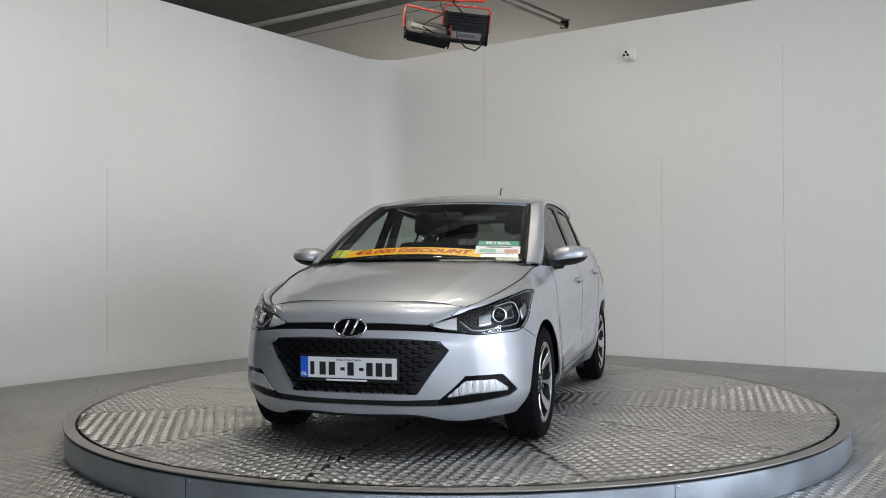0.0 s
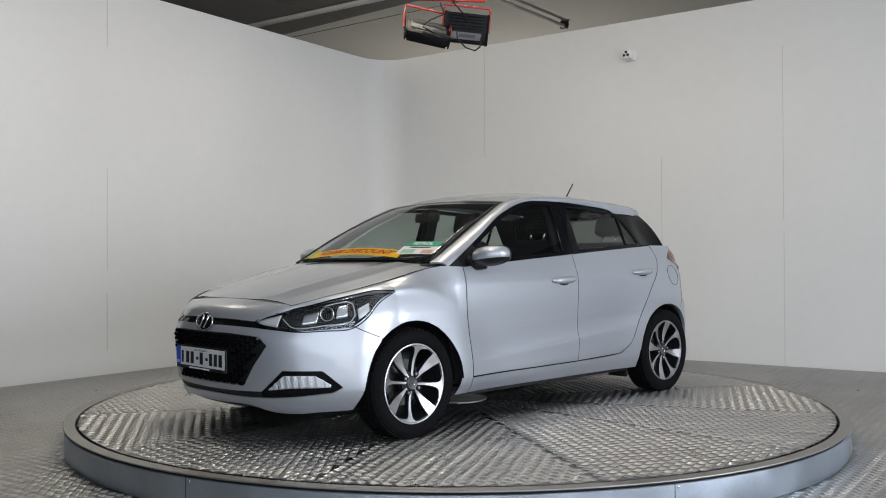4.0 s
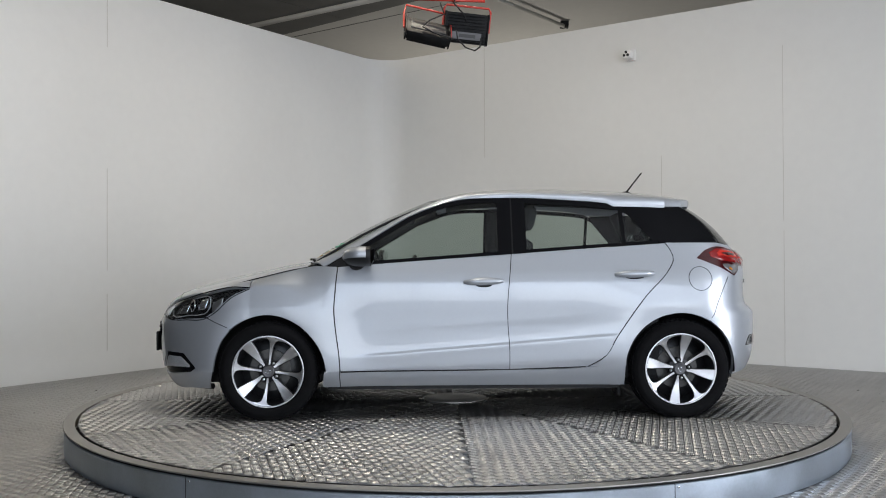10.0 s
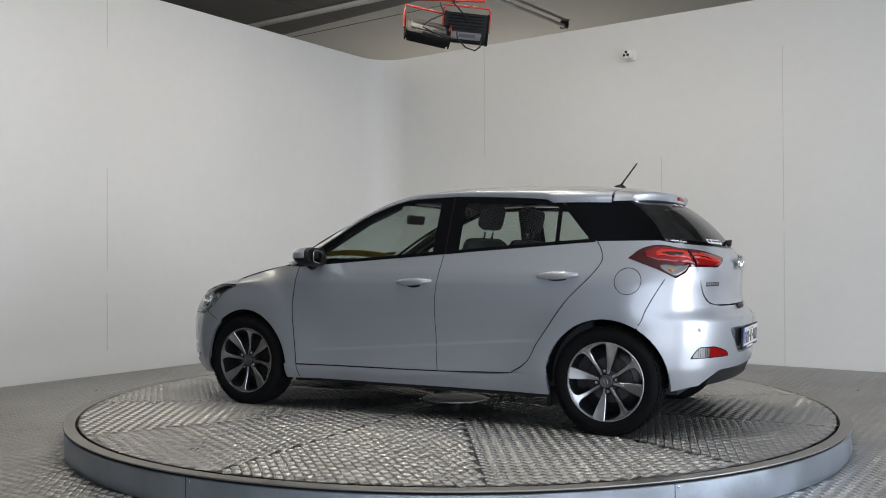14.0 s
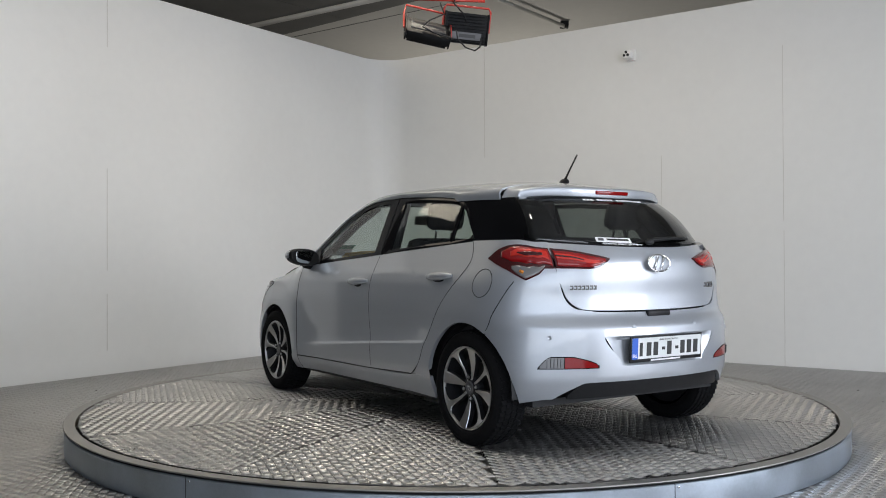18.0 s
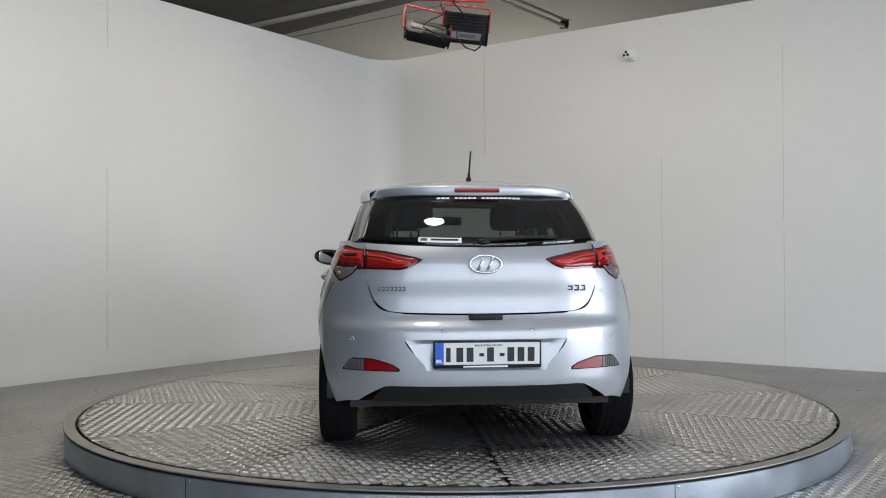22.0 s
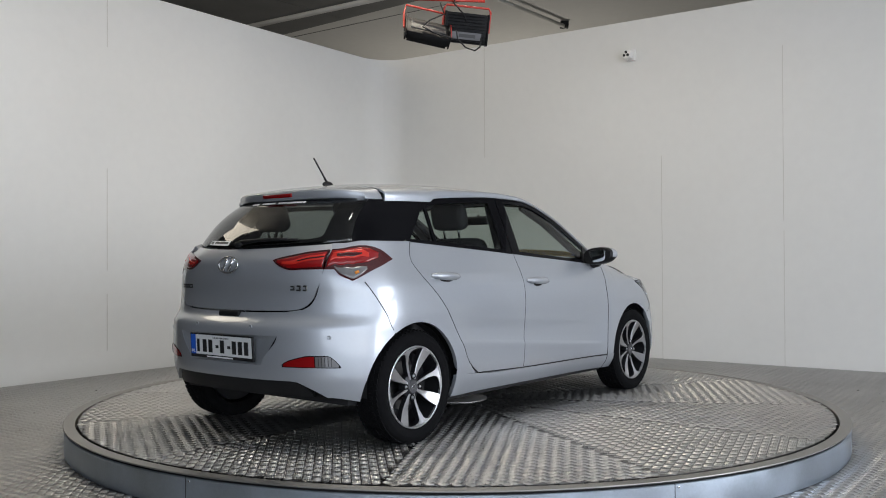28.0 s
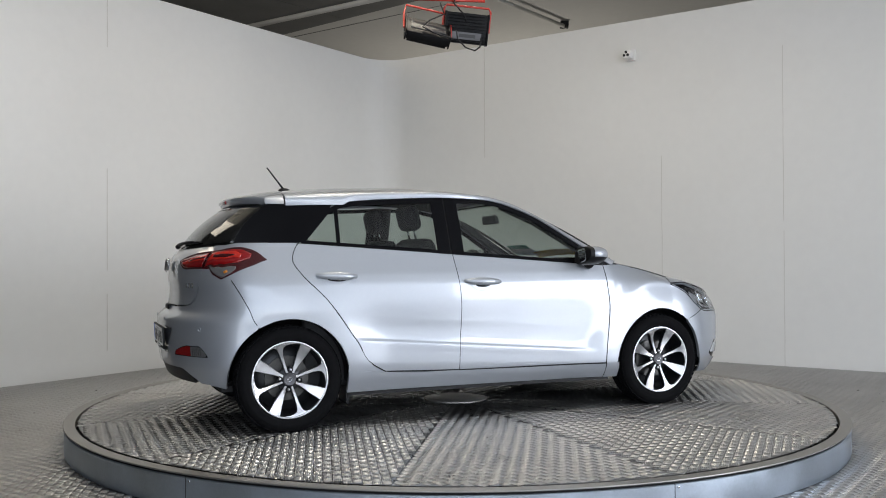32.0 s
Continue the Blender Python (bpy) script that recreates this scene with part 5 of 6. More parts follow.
def build_rear():
    # tailgate below the window
    G = []
    n = 34
    v = np.linspace(0, 1, n)
    bot_y = 0.598 * v
    bot_z = 0.722 + 0.012 * v ** 2 + 0.062 * np.clip((v - 0.72) / 0.28, 0, 1) ** 3.6
    topP = rear_glass(v * 0.935, np.zeros(n)) + np.array([-0.006, 0, -0.006])
    for t in np.linspace(0, 1, 22):
        z = bot_z * (1 - t) + 1.045 * t
        y = np.minimum(bot_y * (0.93 + 0.07 * min(1, t * 2.5)), 0.7)
        P = np.array([shell(*at_y(a, c, True)) for a, c in zip(y, z)])
        k = max(0, (t - 0.8) / 0.2) ** 1.5
        G.append(P * (1 - k) + topP * k)
    lid = put("tailgate", grid_mesh(np.array(G), gap=0.0025, fold=0.010, mirror=True), M_PAINT, car, "silver tailgate with oval emblem", both=False)[0]
    vv, ss = np.meshgrid(np.linspace(-1, 1, 34), np.linspace(0, 1, 14))
    rg = part("rear_window", grid_mesh(rear_glass(vv, ss), fold=0.006, gap=0.001), M_REARGLASS, lid, "dark tinted rear window")
    rg.visible_shadow = False
    ang = np.linspace(0, 2 * np.pi, 90, endpoint=False)
    c, s_ = np.cos(ang), np.sin(ang)
    m_ = (np.abs(c) ** 14 + np.abs(s_) ** 14) ** (-1 / 14)
    c, s_ = c * m_, s_ * m_
    ring_ = np.stack([rear_glass(c * f, 0.5 + 0.5 * s_ * g + h, -0.004) for f, g, h in ((1.0, 1.0, 0), (0.80, 0.80, 0.0))])
    part("black_border", grid_mesh(ring_, fold=0, gap=0, closed=True), M_GLOSSBLACK, rg)
    # handle recess, emblem, badges
    bm = bmesh.new()
    box(bm, -1.985, -1.93, -0.085, 0.085, 0.690, 0.722, 0.008)
    part("handle_recess", bm, M_TRIM, lid, "black tailgate handle")

    # bumper
    def row(pts):
        return [at_y(y, z, True) if k == "y" else at_x(y, z) for k, y, z in pts]
    G1 = panel(row([("y", 0, 0.600), ("y", 0.2, 0.600), ("y", 0.405, 0.600)]), row([("y", 0, 0.715), ("y", 0.2, 0.717), ("y", 0.405, 0.722)]), 12, 30)
    put("bumper_upper", grid_mesh(G1, gap=0.0, fold=0, mirror=True), M_PAINT, car, both=False)
    # corner from the plate recess round to the arch, up to the lamp, in level rows
    inner_y = smooth_curve([(0.258, 0.545), (0.30, 0.545), (0.40, 0.42), (0.445, 0.300), (0.600, 0.405), (0.722, 0.405), (0.735, 0.50), (0.775, 0.553), (0.88, 0.590), (0.95, 0.601)])
    outer_x = smooth_curve([(0.61, -1.568), (0.75, -1.634), (0.88, -1.705), (0.95, -1.742)])
    G = []
    for z in np.concatenate([np.linspace(0.445, 0.722, 26), np.linspace(0.726, 0.95, 22)]):
        ox = WHEEL_R - math.sqrt(0.352 ** 2 - (z - 0.305) ** 2) if z < 0.61 else float(outer_x(z))
        u0, u1 = at_y(float(inner_y(z)), z, True)[0], at_x(ox, z)[0]
        G.append(shell(np.linspace(u0, u1, 34), np.full(34, z)))
    put("bumper_corner", grid_mesh(np.array(G), gap=0.0), M_PAINT, car)
    # panel under the lamp between corner and lid
    # plate recess
    rec = []
    for z in np.linspace(0.600, 0.445, 8):
        e = 0.405 - (0.600 - z) / 0.155 * 0.105
        y = np.linspace(0, e, 16)
        P = np.array([shell(*at_y(a, z, True)) for a in y])
        dep = 0.028 * np.clip((e - y) / 0.09, 0, 1) * math.sin(min(1, (0.602 - z) / 0.012) * math.pi / 2) * min(1, (z - 0.44) / 0.02)
        P[:, 0] += dep
        rec.append(P)
    put("plate_recess", grid_mesh(np.array(rec), gap=0.0, fold=0, mirror=True), M_PAINT, car, both=False)
    # lower part and diffuser
    G = []
    for k in np.linspace(0, 1, 14):
        r_ = []
        for j in np.linspace(0, 1, 50):
            yb = 0.80 * j
            zb = 0.368 if yb < 0.47 else (0.368 - (yb - 0.47) / 0.085 * 0.082 if yb < 0.555 else 0.286 - (yb - 0.555) * 0.10)
            z = zb * (1 - k) + 0.446 * k
            ue = at_x(WHEEL_R - math.sqrt(0.352 ** 2 - min(abs(z - 0.305), 0.35) ** 2), z)[0]
            u = 3 - (3 - ue) * (1 - (1 - j) ** 1.0)
            uy = at_y(min(yb, 0.60), z, True)[0]
            w_ = np.clip((yb - 0.45) / 0.35, 0, 1)
            r_.append(shell(uy * (1 - w_) + ue * w_, z))
        G.append(r_)
    put("bumper_lower", grid_mesh(np.array(G), gap=0.0, mirror=True), M_PAINT, car, both=False)
    lo = row([("y", 0.0, 0.285), ("y", 0.3, 0.285), ("y", 0.56, 0.278)])
    hi = row([("y", 0.0, 0.372), ("y", 0.40, 0.374), ("y", 0.495, 0.368), ("y", 0.56, 0.300)])
    put("diffuser", grid_mesh(panel(lo, hi, 8, 30, (False, False), lift=-0.012), gap=0.0, fold=0.03, mirror=True), M_TRIM, car, "matt black lower bumper insert", both=False)
    # reflectors in black surrounds
    top_ = lambda y: 0.450 + 0.049 * min(1, max(0, (y - 0.432) / 0.13)) ** 0.6 - 0.044 * max(0, (y - 0.655) / 0.036) ** 1.4
    for a, b, mt, nm, lab, lf, e in ((0.428, 0.698, M_GLOSSBLACK, "reflector_surround", "black edge of the reflector", 0.0015, 0.005), (0.437, 0.594, M_RED, "rear_reflector", "red rear reflector", 0.004, 0.0),
                                     (0.598, 0.690, M_LAMPWHITE, "reversing_light", "clear reversing light", 0.004, 0.0)):
        ys_ = np.linspace(a, b, 13)
        lo = row([("y", y, 0.4455 - e) for y in ys_])
        hi = row([("y", y, max(top_(y) + e, 0.4475)) for y in ys_])
        put(nm, grid_mesh(panel(lo, hi, 5, 20, (True, True), lift=lf), gap=0.0, fold=0.01), mt, car, lab)
    for y in np.linspace(0.611, 0.664, 5):
        P_ = np.array([shell(*at_y(y, z, True)) for z in np.linspace(0.449, top_(y) - 0.003, 5)])
        for s_ in (1, -1):
            bm = bmesh.new()
            tube(bm, [(q[0] - 0.003, (q[1] + 0.003) * s_, q[2]) for q in P_], 0.0016, 5)
            part("lens_rib", bm, M_TRIM, car)
    # tail lamps in two halves: on the quarter and on the tailgate
    lo = row([("x", -1.505, 0.997), ("x", -1.58, 0.967), ("x", -1.658, 0.937), ("x", -1.756, 0.884), ("x", -1.80, 0.915), ("y", 0.645, 0.945), ("y", 0.603, 0.945)])
    hi = row([("x", -1.505, 1.001), ("x", -1.555, 1.043), ("x", -1.61, 1.066), ("x", -1.70, 1.068), ("y", 0.645, 1.057), ("y", 0.603, 1.051)])
    lamps = put("tail_light", grid_mesh(panel(lo, hi, 10, 36, (False, True), lift=0.003), gap=0.001, fold=0.02), M_DARKRED, car, "dark red tail light with a clear triangle")
    lo2 = row([("y", 0.597, 0.946), ("y", 0.50, 0.944), ("y", 0.40, 0.946), ("y", 0.345, 0.968), ("y", 0.312, 0.992)])
    hi2 = row([("y", 0.597, 1.050), ("y", 0.50, 1.038), ("y", 0.40, 1.018), ("y", 0.345, 1.006), ("y", 0.312, 0.996)])
    inner = put("tail_light_inner", grid_mesh(panel(lo2, hi2, 8, 24, (True, True), lift=0.004), gap=0.001, fold=0.02), M_DARKRED, lid, "red tail light on the tailgate")

    def lens_patch(a, b, n, stations, lf, rib=0.0):
        """A lens between two outlines: stations of (place along, lower share, upper share)."""
        A_, B_ = line(a, n, n == 24), line(b, n)
        st = np.array(stations, float)
        m_ = 30
        k = np.linspace(st[0, 0], st[-1, 0], m_)
        f0, f1 = np.interp(k, st[:, 0], st[:, 1])[:, None], np.interp(k, st[:, 0], st[:, 2])[:, None]
        at_ = lambda S: np.stack([np.interp(k, np.arange(n), S[:, c]) for c in (0, 1)], -1)
        a_, b_ = at_(A_), at_(B_)
        P = panel((a_ * (1 - f0) + b_ * f0).tolist(), (a_ * (1 - f1) + b_ * f1).tolist(), 6, m_, (True, True), lift=lf)
        if rib:
            P[:, ::2] *= 1 - rib
        return grid_mesh(P, fold=0.004, gap=0)

    def lens_line(a, b, n, path, lf):
        """A thin dark rib drawn along a path on the lens."""
        A_, B_ = line(a, n, n == 24), line(b, n)
        at_ = lambda S, k: np.array([np.interp(k, np.arange(n), S[:, c]) for c in (0, 1)])
        pts = [at_(A_, k) * (1 - f) + at_(B_, k) * f for k, f in line(path, 24)]
        return [shell(*q) + np.array([-lf * 0.7, lf * 0.7, 0]) for q in pts]
    bits = [("red_lens", lens_patch(lo, hi, 36, [(8.5, 0.50, 0.78), (14, 0.38, 0.90), (20, 0.46, 0.93), (25, 0.47, 0.93), (30, 0.30, 0.92), (34.4, 0.12, 0.92)], 0.005), M_RED, "red lens"),
            ("light_strip", lens_patch(lo, hi, 36, [(14, 0.56, 0.72), (18, 0.64, 0.86), (26, 0.64, 0.88), (31, 0.52, 0.86), (33.5, 0.40, 0.80)], 0.0075), M_BRIGHTRED, "bright red light strip"),
            ("dark_lens", lens_patch(lo, hi, 36, [(18, 0.70, 0.74), (22, 0.68, 0.79), (27, 0.68, 0.80), (31, 0.62, 0.74)], 0.0095), M_DARKRED, ""),
            ("clear_lens", lens_patch(lo, hi, 36, [(15, 0.14, 0.24), (18, 0.07, 0.33), (22, 0.05, 0.38), (26, 0.06, 0.36), (31, 0.10, 0.17)], 0.006, 0.0012), M_LAMPWHITE, "clear ribbed indicator lens")]
    bits2 = [("red_lens", lens_patch(lo2, hi2, 24, [(0.8, 0.12, 0.88), (12, 0.12, 0.86), (18, 0.16, 0.80), (21, 0.30, 0.66)], 0.0055), M_RED, "red lens"),
             ("light_strip", lens_patch(lo2, hi2, 24, [(1, 0.50, 0.76), (8, 0.46, 0.72), (14, 0.36, 0.60), (18.5, 0.34, 0.52)], 0.008), M_BRIGHTRED, "bright red light strip"),
             ("dark_lens", lens_patch(lo2, hi2, 24, [(1, 0.59, 0.65), (8, 0.55, 0.62), (12, 0.48, 0.54)], 0.010), M_DARKRED, "")]
    for group_, bb in ((lamps, bits), (inner, bits2)):
        for p, s_ in zip(group_, (1, -1)):
            for nm, vf, mt, lab in bb:
                part(nm, vf if s_ == 1 else twin(*vf), mt, p, lab)
    for p, s_ in zip(lamps, (1, -1)):
        bm = bmesh.new()
        q = lens_line(lo, hi, 36, [(19.5, 0.2), (21.5, 0.2)], 0.005)
        tube(bm, [(v_[0], v_[1] * s_, v_[2]) for v_ in (q[0], q[-1])], 0.008, 8)
        part("indicator_bulb", bm, M_AMBER, p, "amber bulb behind the clear lens")
    return lid, rg


tailgate, rear_window = build_rear()


# ---- wheels ----
M_CAP = material("grey_cap_paint", (0.10, 0.10, 0.105), 0.4, 0.6, vary=0.08, scale=40)
def build_wheel():
    w = new("wheel")
    bm = bmesh.new()
    R, W2 = 0.307, 0.098
    lathe(bm, [(0.222, -W2 + 0.02), (0.232, -W2 + 0.004), (0.262, -W2), (0.288, -W2 + 0.006), (0.301, -W2 + 0.022), (R, -0.05), (R, 0.05),
               (0.301, W2 - 0.022), (0.288, W2 - 0.006), (0.277, W2 - 0.003), (0.275, W2 - 0.001), (0.262, W2), (0.245, W2 - 0.002), (0.232, W2 - 0.006), (0.222, W2 - 0.018)], 96, "y")
    tyre = part("tyre", bm, M_TYRE, w, "black road tyre", angle=50)
    # tread blocks
    bm = bmesh.new()
    for j, yy in enumerate((-0.066, -0.036, 0.0, 0.036, 0.066)):
        n = 60
        for k in range(n):
            a = 2 * math.pi * (k + 0.5 * (j % 2)) / n
            rr = R - 0.0015 - (0.004 if abs(yy) > 0.05 else 0)
            m_ = Matrix.Rotation(-a, 4, "Y") @ Matrix.Translation((rr, yy, 0)) @ Matrix.Rotation(radians(18 * (1 if yy > 0 else -1)), 4, "X")
            box(bm, 0, 0.0055, -0.013, 0.013, -0.0125, 0.0125, 0, m_)
    tagged(part("tread", bm, M_TYRE, tyre, smooth=False), kind="stuff")
    bm = bmesh.new()
    lathe(bm, [(0.214, 0.070), (0.218, 0.080), (0.2235, 0.084), (0.2235, 0.088), (0.2190, 0.0895), (0.2150, 0.088), (0.2135, 0.084), (0.2125, 0.074)], 72, "y")
    part("rim", bm, M_ALLOY, w, "bright alloy rim", angle=40)
    bm = bmesh.new()
    lathe(bm, [(0.0, -0.03), (0.14, -0.03), (0.19, -0.055), (0.200, -0.02), (0.206, 0.05), (0.210, 0.076), (0.214, 0.076), (0.213, 0.05), (0.207, -0.06), (0.0, -0.062)], 48, "y")
    part("barrel", bm, M_ALLOYDARK, w, angle=40)
    bm = bmesh.new()
    lathe(bm, [(0.0, -0.015), (0.13, -0.015), (0.13, -0.027), (0.0, -0.027)], 48, "y")
    part("brake_disc", bm, M_STEEL, w, "grey brake disc", angle=40)
    # four slim spokes that flare along the rim and four broad blades, machined on the face and dark at the flanks
    slim = [(0.030, -0.28, 0.28), (0.06, -0.13, 0.13), (0.10, -0.082, 0.082), (0.14, -0.066, 0.074), (0.172, -0.066, 0.092), (0.190, -0.080, 0.13), (0.200, -0.11, 0.21), (0.207, -0.16, 0.34), (0.2135, -0.26, 0.52)]
    blade = [(0.030, -0.28, 0.28), (0.06, -0.17, 0.17), (0.085, -0.145, 0.15), (0.11, -0.155, 0.16), (0.14, -0.168, 0.172), (0.17, -0.172, 0.172), (0.195, -0.168, 0.166), (0.2135, -0.170, 0.165)]
    for k in range(8):
        a = k * math.pi / 4
        bm = bmesh.new()
        rings = []
        for r, lo, hi in (slim if k % 2 == 0 else blade):
            t = (r - 0.030) / 0.178
            y = 0.062 + 0.024 * t - 0.012 * math.sin(min(1, t) * math.pi)
            e = 0.0028 / r
            at = lambda q, yy: bm.verts.new((r * math.cos(q), yy, r * math.sin(q)))
            rings.append([at(lo - e * 0.4, y - 0.032), at(lo, y - 0.003), at(lo + e, y)] + [at(lo + e + (hi - lo - 2 * e) * f, y) for f in (0.33, 0.67)] + [at(hi - e, y), at(hi, y - 0.003), at(hi + e * 0.4, y - 0.032)])
        for p, q in zip(rings, rings[1:]):
            for i in range(7):
                f = bm.faces.new((p[i], q[i], q[i + 1], p[i + 1]))
                f.material_index = 0 if 1 <= i <= 5 else 1
        bmesh.ops.transform(bm, matrix=Matrix.Rotation(a, 4, "Y"), verts=bm.verts)
        bmesh.ops.recalc_face_normals(bm, faces=bm.faces)
        part("spoke", bm, [M_ALLOY, M_ALLOYDARK], w, "slim machined spoke flaring at the rim" if k % 2 == 0 else "broad machined blade spoke", angle=30)
    bm = bmesh.new()
    lathe(bm, [(0.068, 0.02), (0.066, 0.052), (0.045, 0.060), (0.034, 0.066), (0.0, 0.067)], 32, "y")
    part("hub", bm, M_ALLOYDARK, w, angle=40)
    bm = bmesh.new()
    lathe(bm, [(0.037, 0.062), (0.036, 0.068), (0.033, 0.0700), (0.029, 0.0688), (0.0, 0.0695)], 32, "y")
    cap = part("centre_cap", bm, M_CAP, w, "round dark centre cap", angle=25)
    bm = bmesh.new()
    tube(bm, [(0.017 * math.cos(a), 0.069, 0.010 * math.sin(a)) for a in np.linspace(0, 2 * math.pi, 20, endpoint=False)], 0.0014, 6, True)
    part("cap_emblem", bm, M_CHROME, cap)
    for k in range(4):
        a = k * math.pi / 2 - radians(24)
        seat = Matrix.Translation((0.058 * math.cos(a), 0, -0.058 * math.sin(a)))
        bm = bmesh.new()
        lathe(bm, [(0.0165, 0.040), (0.0165, 0.067), (0.0150, 0.069), (0.0130, 0.067), (0.0125, 0.050), (0.0, 0.050)], 16, "y", seat)
        well = part("nut_well", bm, M_ALLOYDARK, w, angle=40)
        bm = bmesh.new()
        lathe(bm, [(0.0100, 0.049), (0.0100, 0.064), (0.0080, 0.069), (0.0045, 0.0715), (0.0, 0.072)], 6, "y", seat)
        part("wheel_nut", bm, M_ALLOY, well, "bright steel wheel nut", smooth=False)
    return w


proto = build_wheel()
proto.parent = car
proto.matrix_basis = pose(WHEEL_F, 0.748, 0.305, 0, -7, 0)
tagged(proto, "eight-spoke alloy wheel with black tyre")
for x, y, r, a in ((WHEEL_R, 0.748, 0, -56), (WHEEL_F, -0.748, 180, 20), (WHEEL_R, -0.748, 180, 19)):
    copy_thing(proto, pose(x, y, 0.305, 0, 0, r) @ pose(0, 0, 0, 0, a, 0))

# ---- wheel wells, floor, inner skins ----
for x in (WHEEL_F, WHEEL_R):
    for s in (1, -1):
        bm = bmesh.new()
        m = Matrix.Translation((x, 0, 0.305))
        lathe(bm, [(0.350, 0.80 * s), (0.352, 0.60 * s), (0.0, 0.60 * s)], 40, "y", m, radians(-4), radians(184))
        part("wheel_arch_liner", bm, M_TRIM, car, "black wheel arch liner")
bm = bmesh.new()
box(bm, WHEEL_R + 0.36, WHEEL_F - 0.36, -0.74, 0.74, 0.18, 0.24)
box(bm, WHEEL_F - 0.45, 1.78, -0.50, 0.50, 0.20, 0.26)
box(bm, -1.80, WHEEL_R + 0.45, -0.45, 0.45, 0.32, 0.37)
part("floorpan", bm, M_TRIM, car, "black underside of the car", smooth=False)
for s in (1, -1):
    bm = bmesh.new()
    tube(bm, [(1.18, 0.58 * s, 0.30), (1.18, 0.70 * s, 0.30)], 0.07, 16)
    part("front_hub_carrier", bm, M_STEEL, car)
    bm = bmesh.new()
    tube(bm, [(WHEEL_R, 0.0, 0.29), (WHEEL_R, 0.70 * s, 0.29)], 0.045, 12)
    part("axle_beam", bm, M_STEEL, car)
for x in (WHEEL_R + 0.37,):
    for s in (1, -1):
        bm = bmesh.new()
        box(bm, x - 0.012, x + 0.012, 0.66 * s - 0.08, 0.66 * s + 0.08, 0.13, 0.24, 0.006)
        part("mud_flap", bm, M_TRIM, car)

# ---- cabin ----
cab = new("cabin")
cab.parent = car
cab["label"] = "dark cabin with cloth seats and dashboard"
for s in (1, -1):
    bm = bmesh.new()
    box(bm, -1.28, 0.80, 0.70 * s - 0.03, 0.70 * s + 0.03, 0.24, 0.955, 0.02)
    part("door_card", bm, M_CABIN, cab)
bm = bmesh.new()
box(bm, -1.75, 0.9, -0.68, 0.68, 0.235, 0.27)
part("carpet", bm, M_CABIN, cab, smooth=False)
# dashboard
bm = bmesh.new()
prof = [(0.55, 0.55), (0.50, 0.80), (0.53, 0.90), (0.62, 0.945), (0.80, 0.955), (0.97, 0.955), (0.97, 0.5)]
n = 24
rings = []
for k in range(n + 1):
    v = -1 + 2 * k / n
    rings.append([bm.verts.new((x + 0.02 * v * v - (0.03 * math.exp(-((v + 0.5) / 0.22) ** 2) if i in (1, 2) else 0), 0.665 * v, z + (0.035 * math.exp(-((v + 0.5) / 0.25) ** 2) if i in (2, 3) else 0) - (0.008 * v * v))) for i, (x, z) in enumerate(prof)])
for a, b in zip(rings, rings[1:]):
    for i in range(len(prof) - 1):
        bm.faces.new((a[i], a[i + 1], b[i + 1], b[i]))
bmesh.ops.recalc_face_normals(bm, faces=bm.faces)
part("dashboard", bm, M_CABIN, cab, "dark grey dashboard", angle=50)
bm = bmesh.new()
m = Matrix.Translation((0.36, -0.36, 0.86)) @ Matrix.Rotation(radians(66), 4, "Y")
tube(bm, [m @ Vector((0.175 * math.cos(a), 0.175 * math.sin(a), 0)) for a in np.linspace(0, 2 * math.pi, 36, endpoint=False)], 0.016, 10, True)
for a in (0.3, math.pi - 0.3, 1.5 * math.pi):
    tube(bm, [m @ Vector((0.03 * math.cos(a), 0.03 * math.sin(a), -0.02)), m @ Vector((0.17 * math.cos(a), 0.17 * math.sin(a), 0))], 0.014, 8)
box(bm, -0.06, 0.06, -0.07, 0.07, -0.03, 0.015, 0.02, m)
part("steering_wheel", bm, M_CABIN, cab, "black steering wheel on the right-hand side")


def seat(x, y, w, tilt=14):
    bm = bmesh.new()
    box(bm, x - 0.26, x + 0.26, y - w / 2, y + w / 2, 0.42, 0.58, 0.06)
    m = Matrix.Translation((x - 0.22, y, 0.55)) @ Matrix.Rotation(radians(-tilt), 4, "Y")
    box(bm, -0.07, 0.07, -w / 2, w / 2, 0.0, 0.60, 0.06, m)
    box(bm, 0.03, 0.11, -w / 2, -w / 2 + 0.09, 0.08, 0.5, 0.035, m)
    box(bm, 0.03, 0.11, w / 2 - 0.09, w / 2, 0.08, 0.5, 0.035, m)
    box(bm, -0.3, 0.2, -w / 2 + 0.02, w / 2 - 0.02, -0.3, -0.05, 0.03, m)
    st = part("seat", bm, M_SEAT, cab, "charcoal cloth seat", angle=60)
    return st, m


def headrest(st, m, w=0.27, dy=0.0):
    bm = bmesh.new()
    box(bm, -0.045, 0.05, dy - w / 2, dy + w / 2, 0.655, 0.83, 0.045, m)
    part("headrest", bm, M_SEAT, st, angle=60)
    bm = bmesh.new()
    for k in (-0.06, 0.06):
        tube(bm, [m @ Vector((0, dy + k, 0.58)), m @ Vector((0, dy + k, 0.70))], 0.007, 8)
    part("headrest_posts", bm, M_CHROME, st)


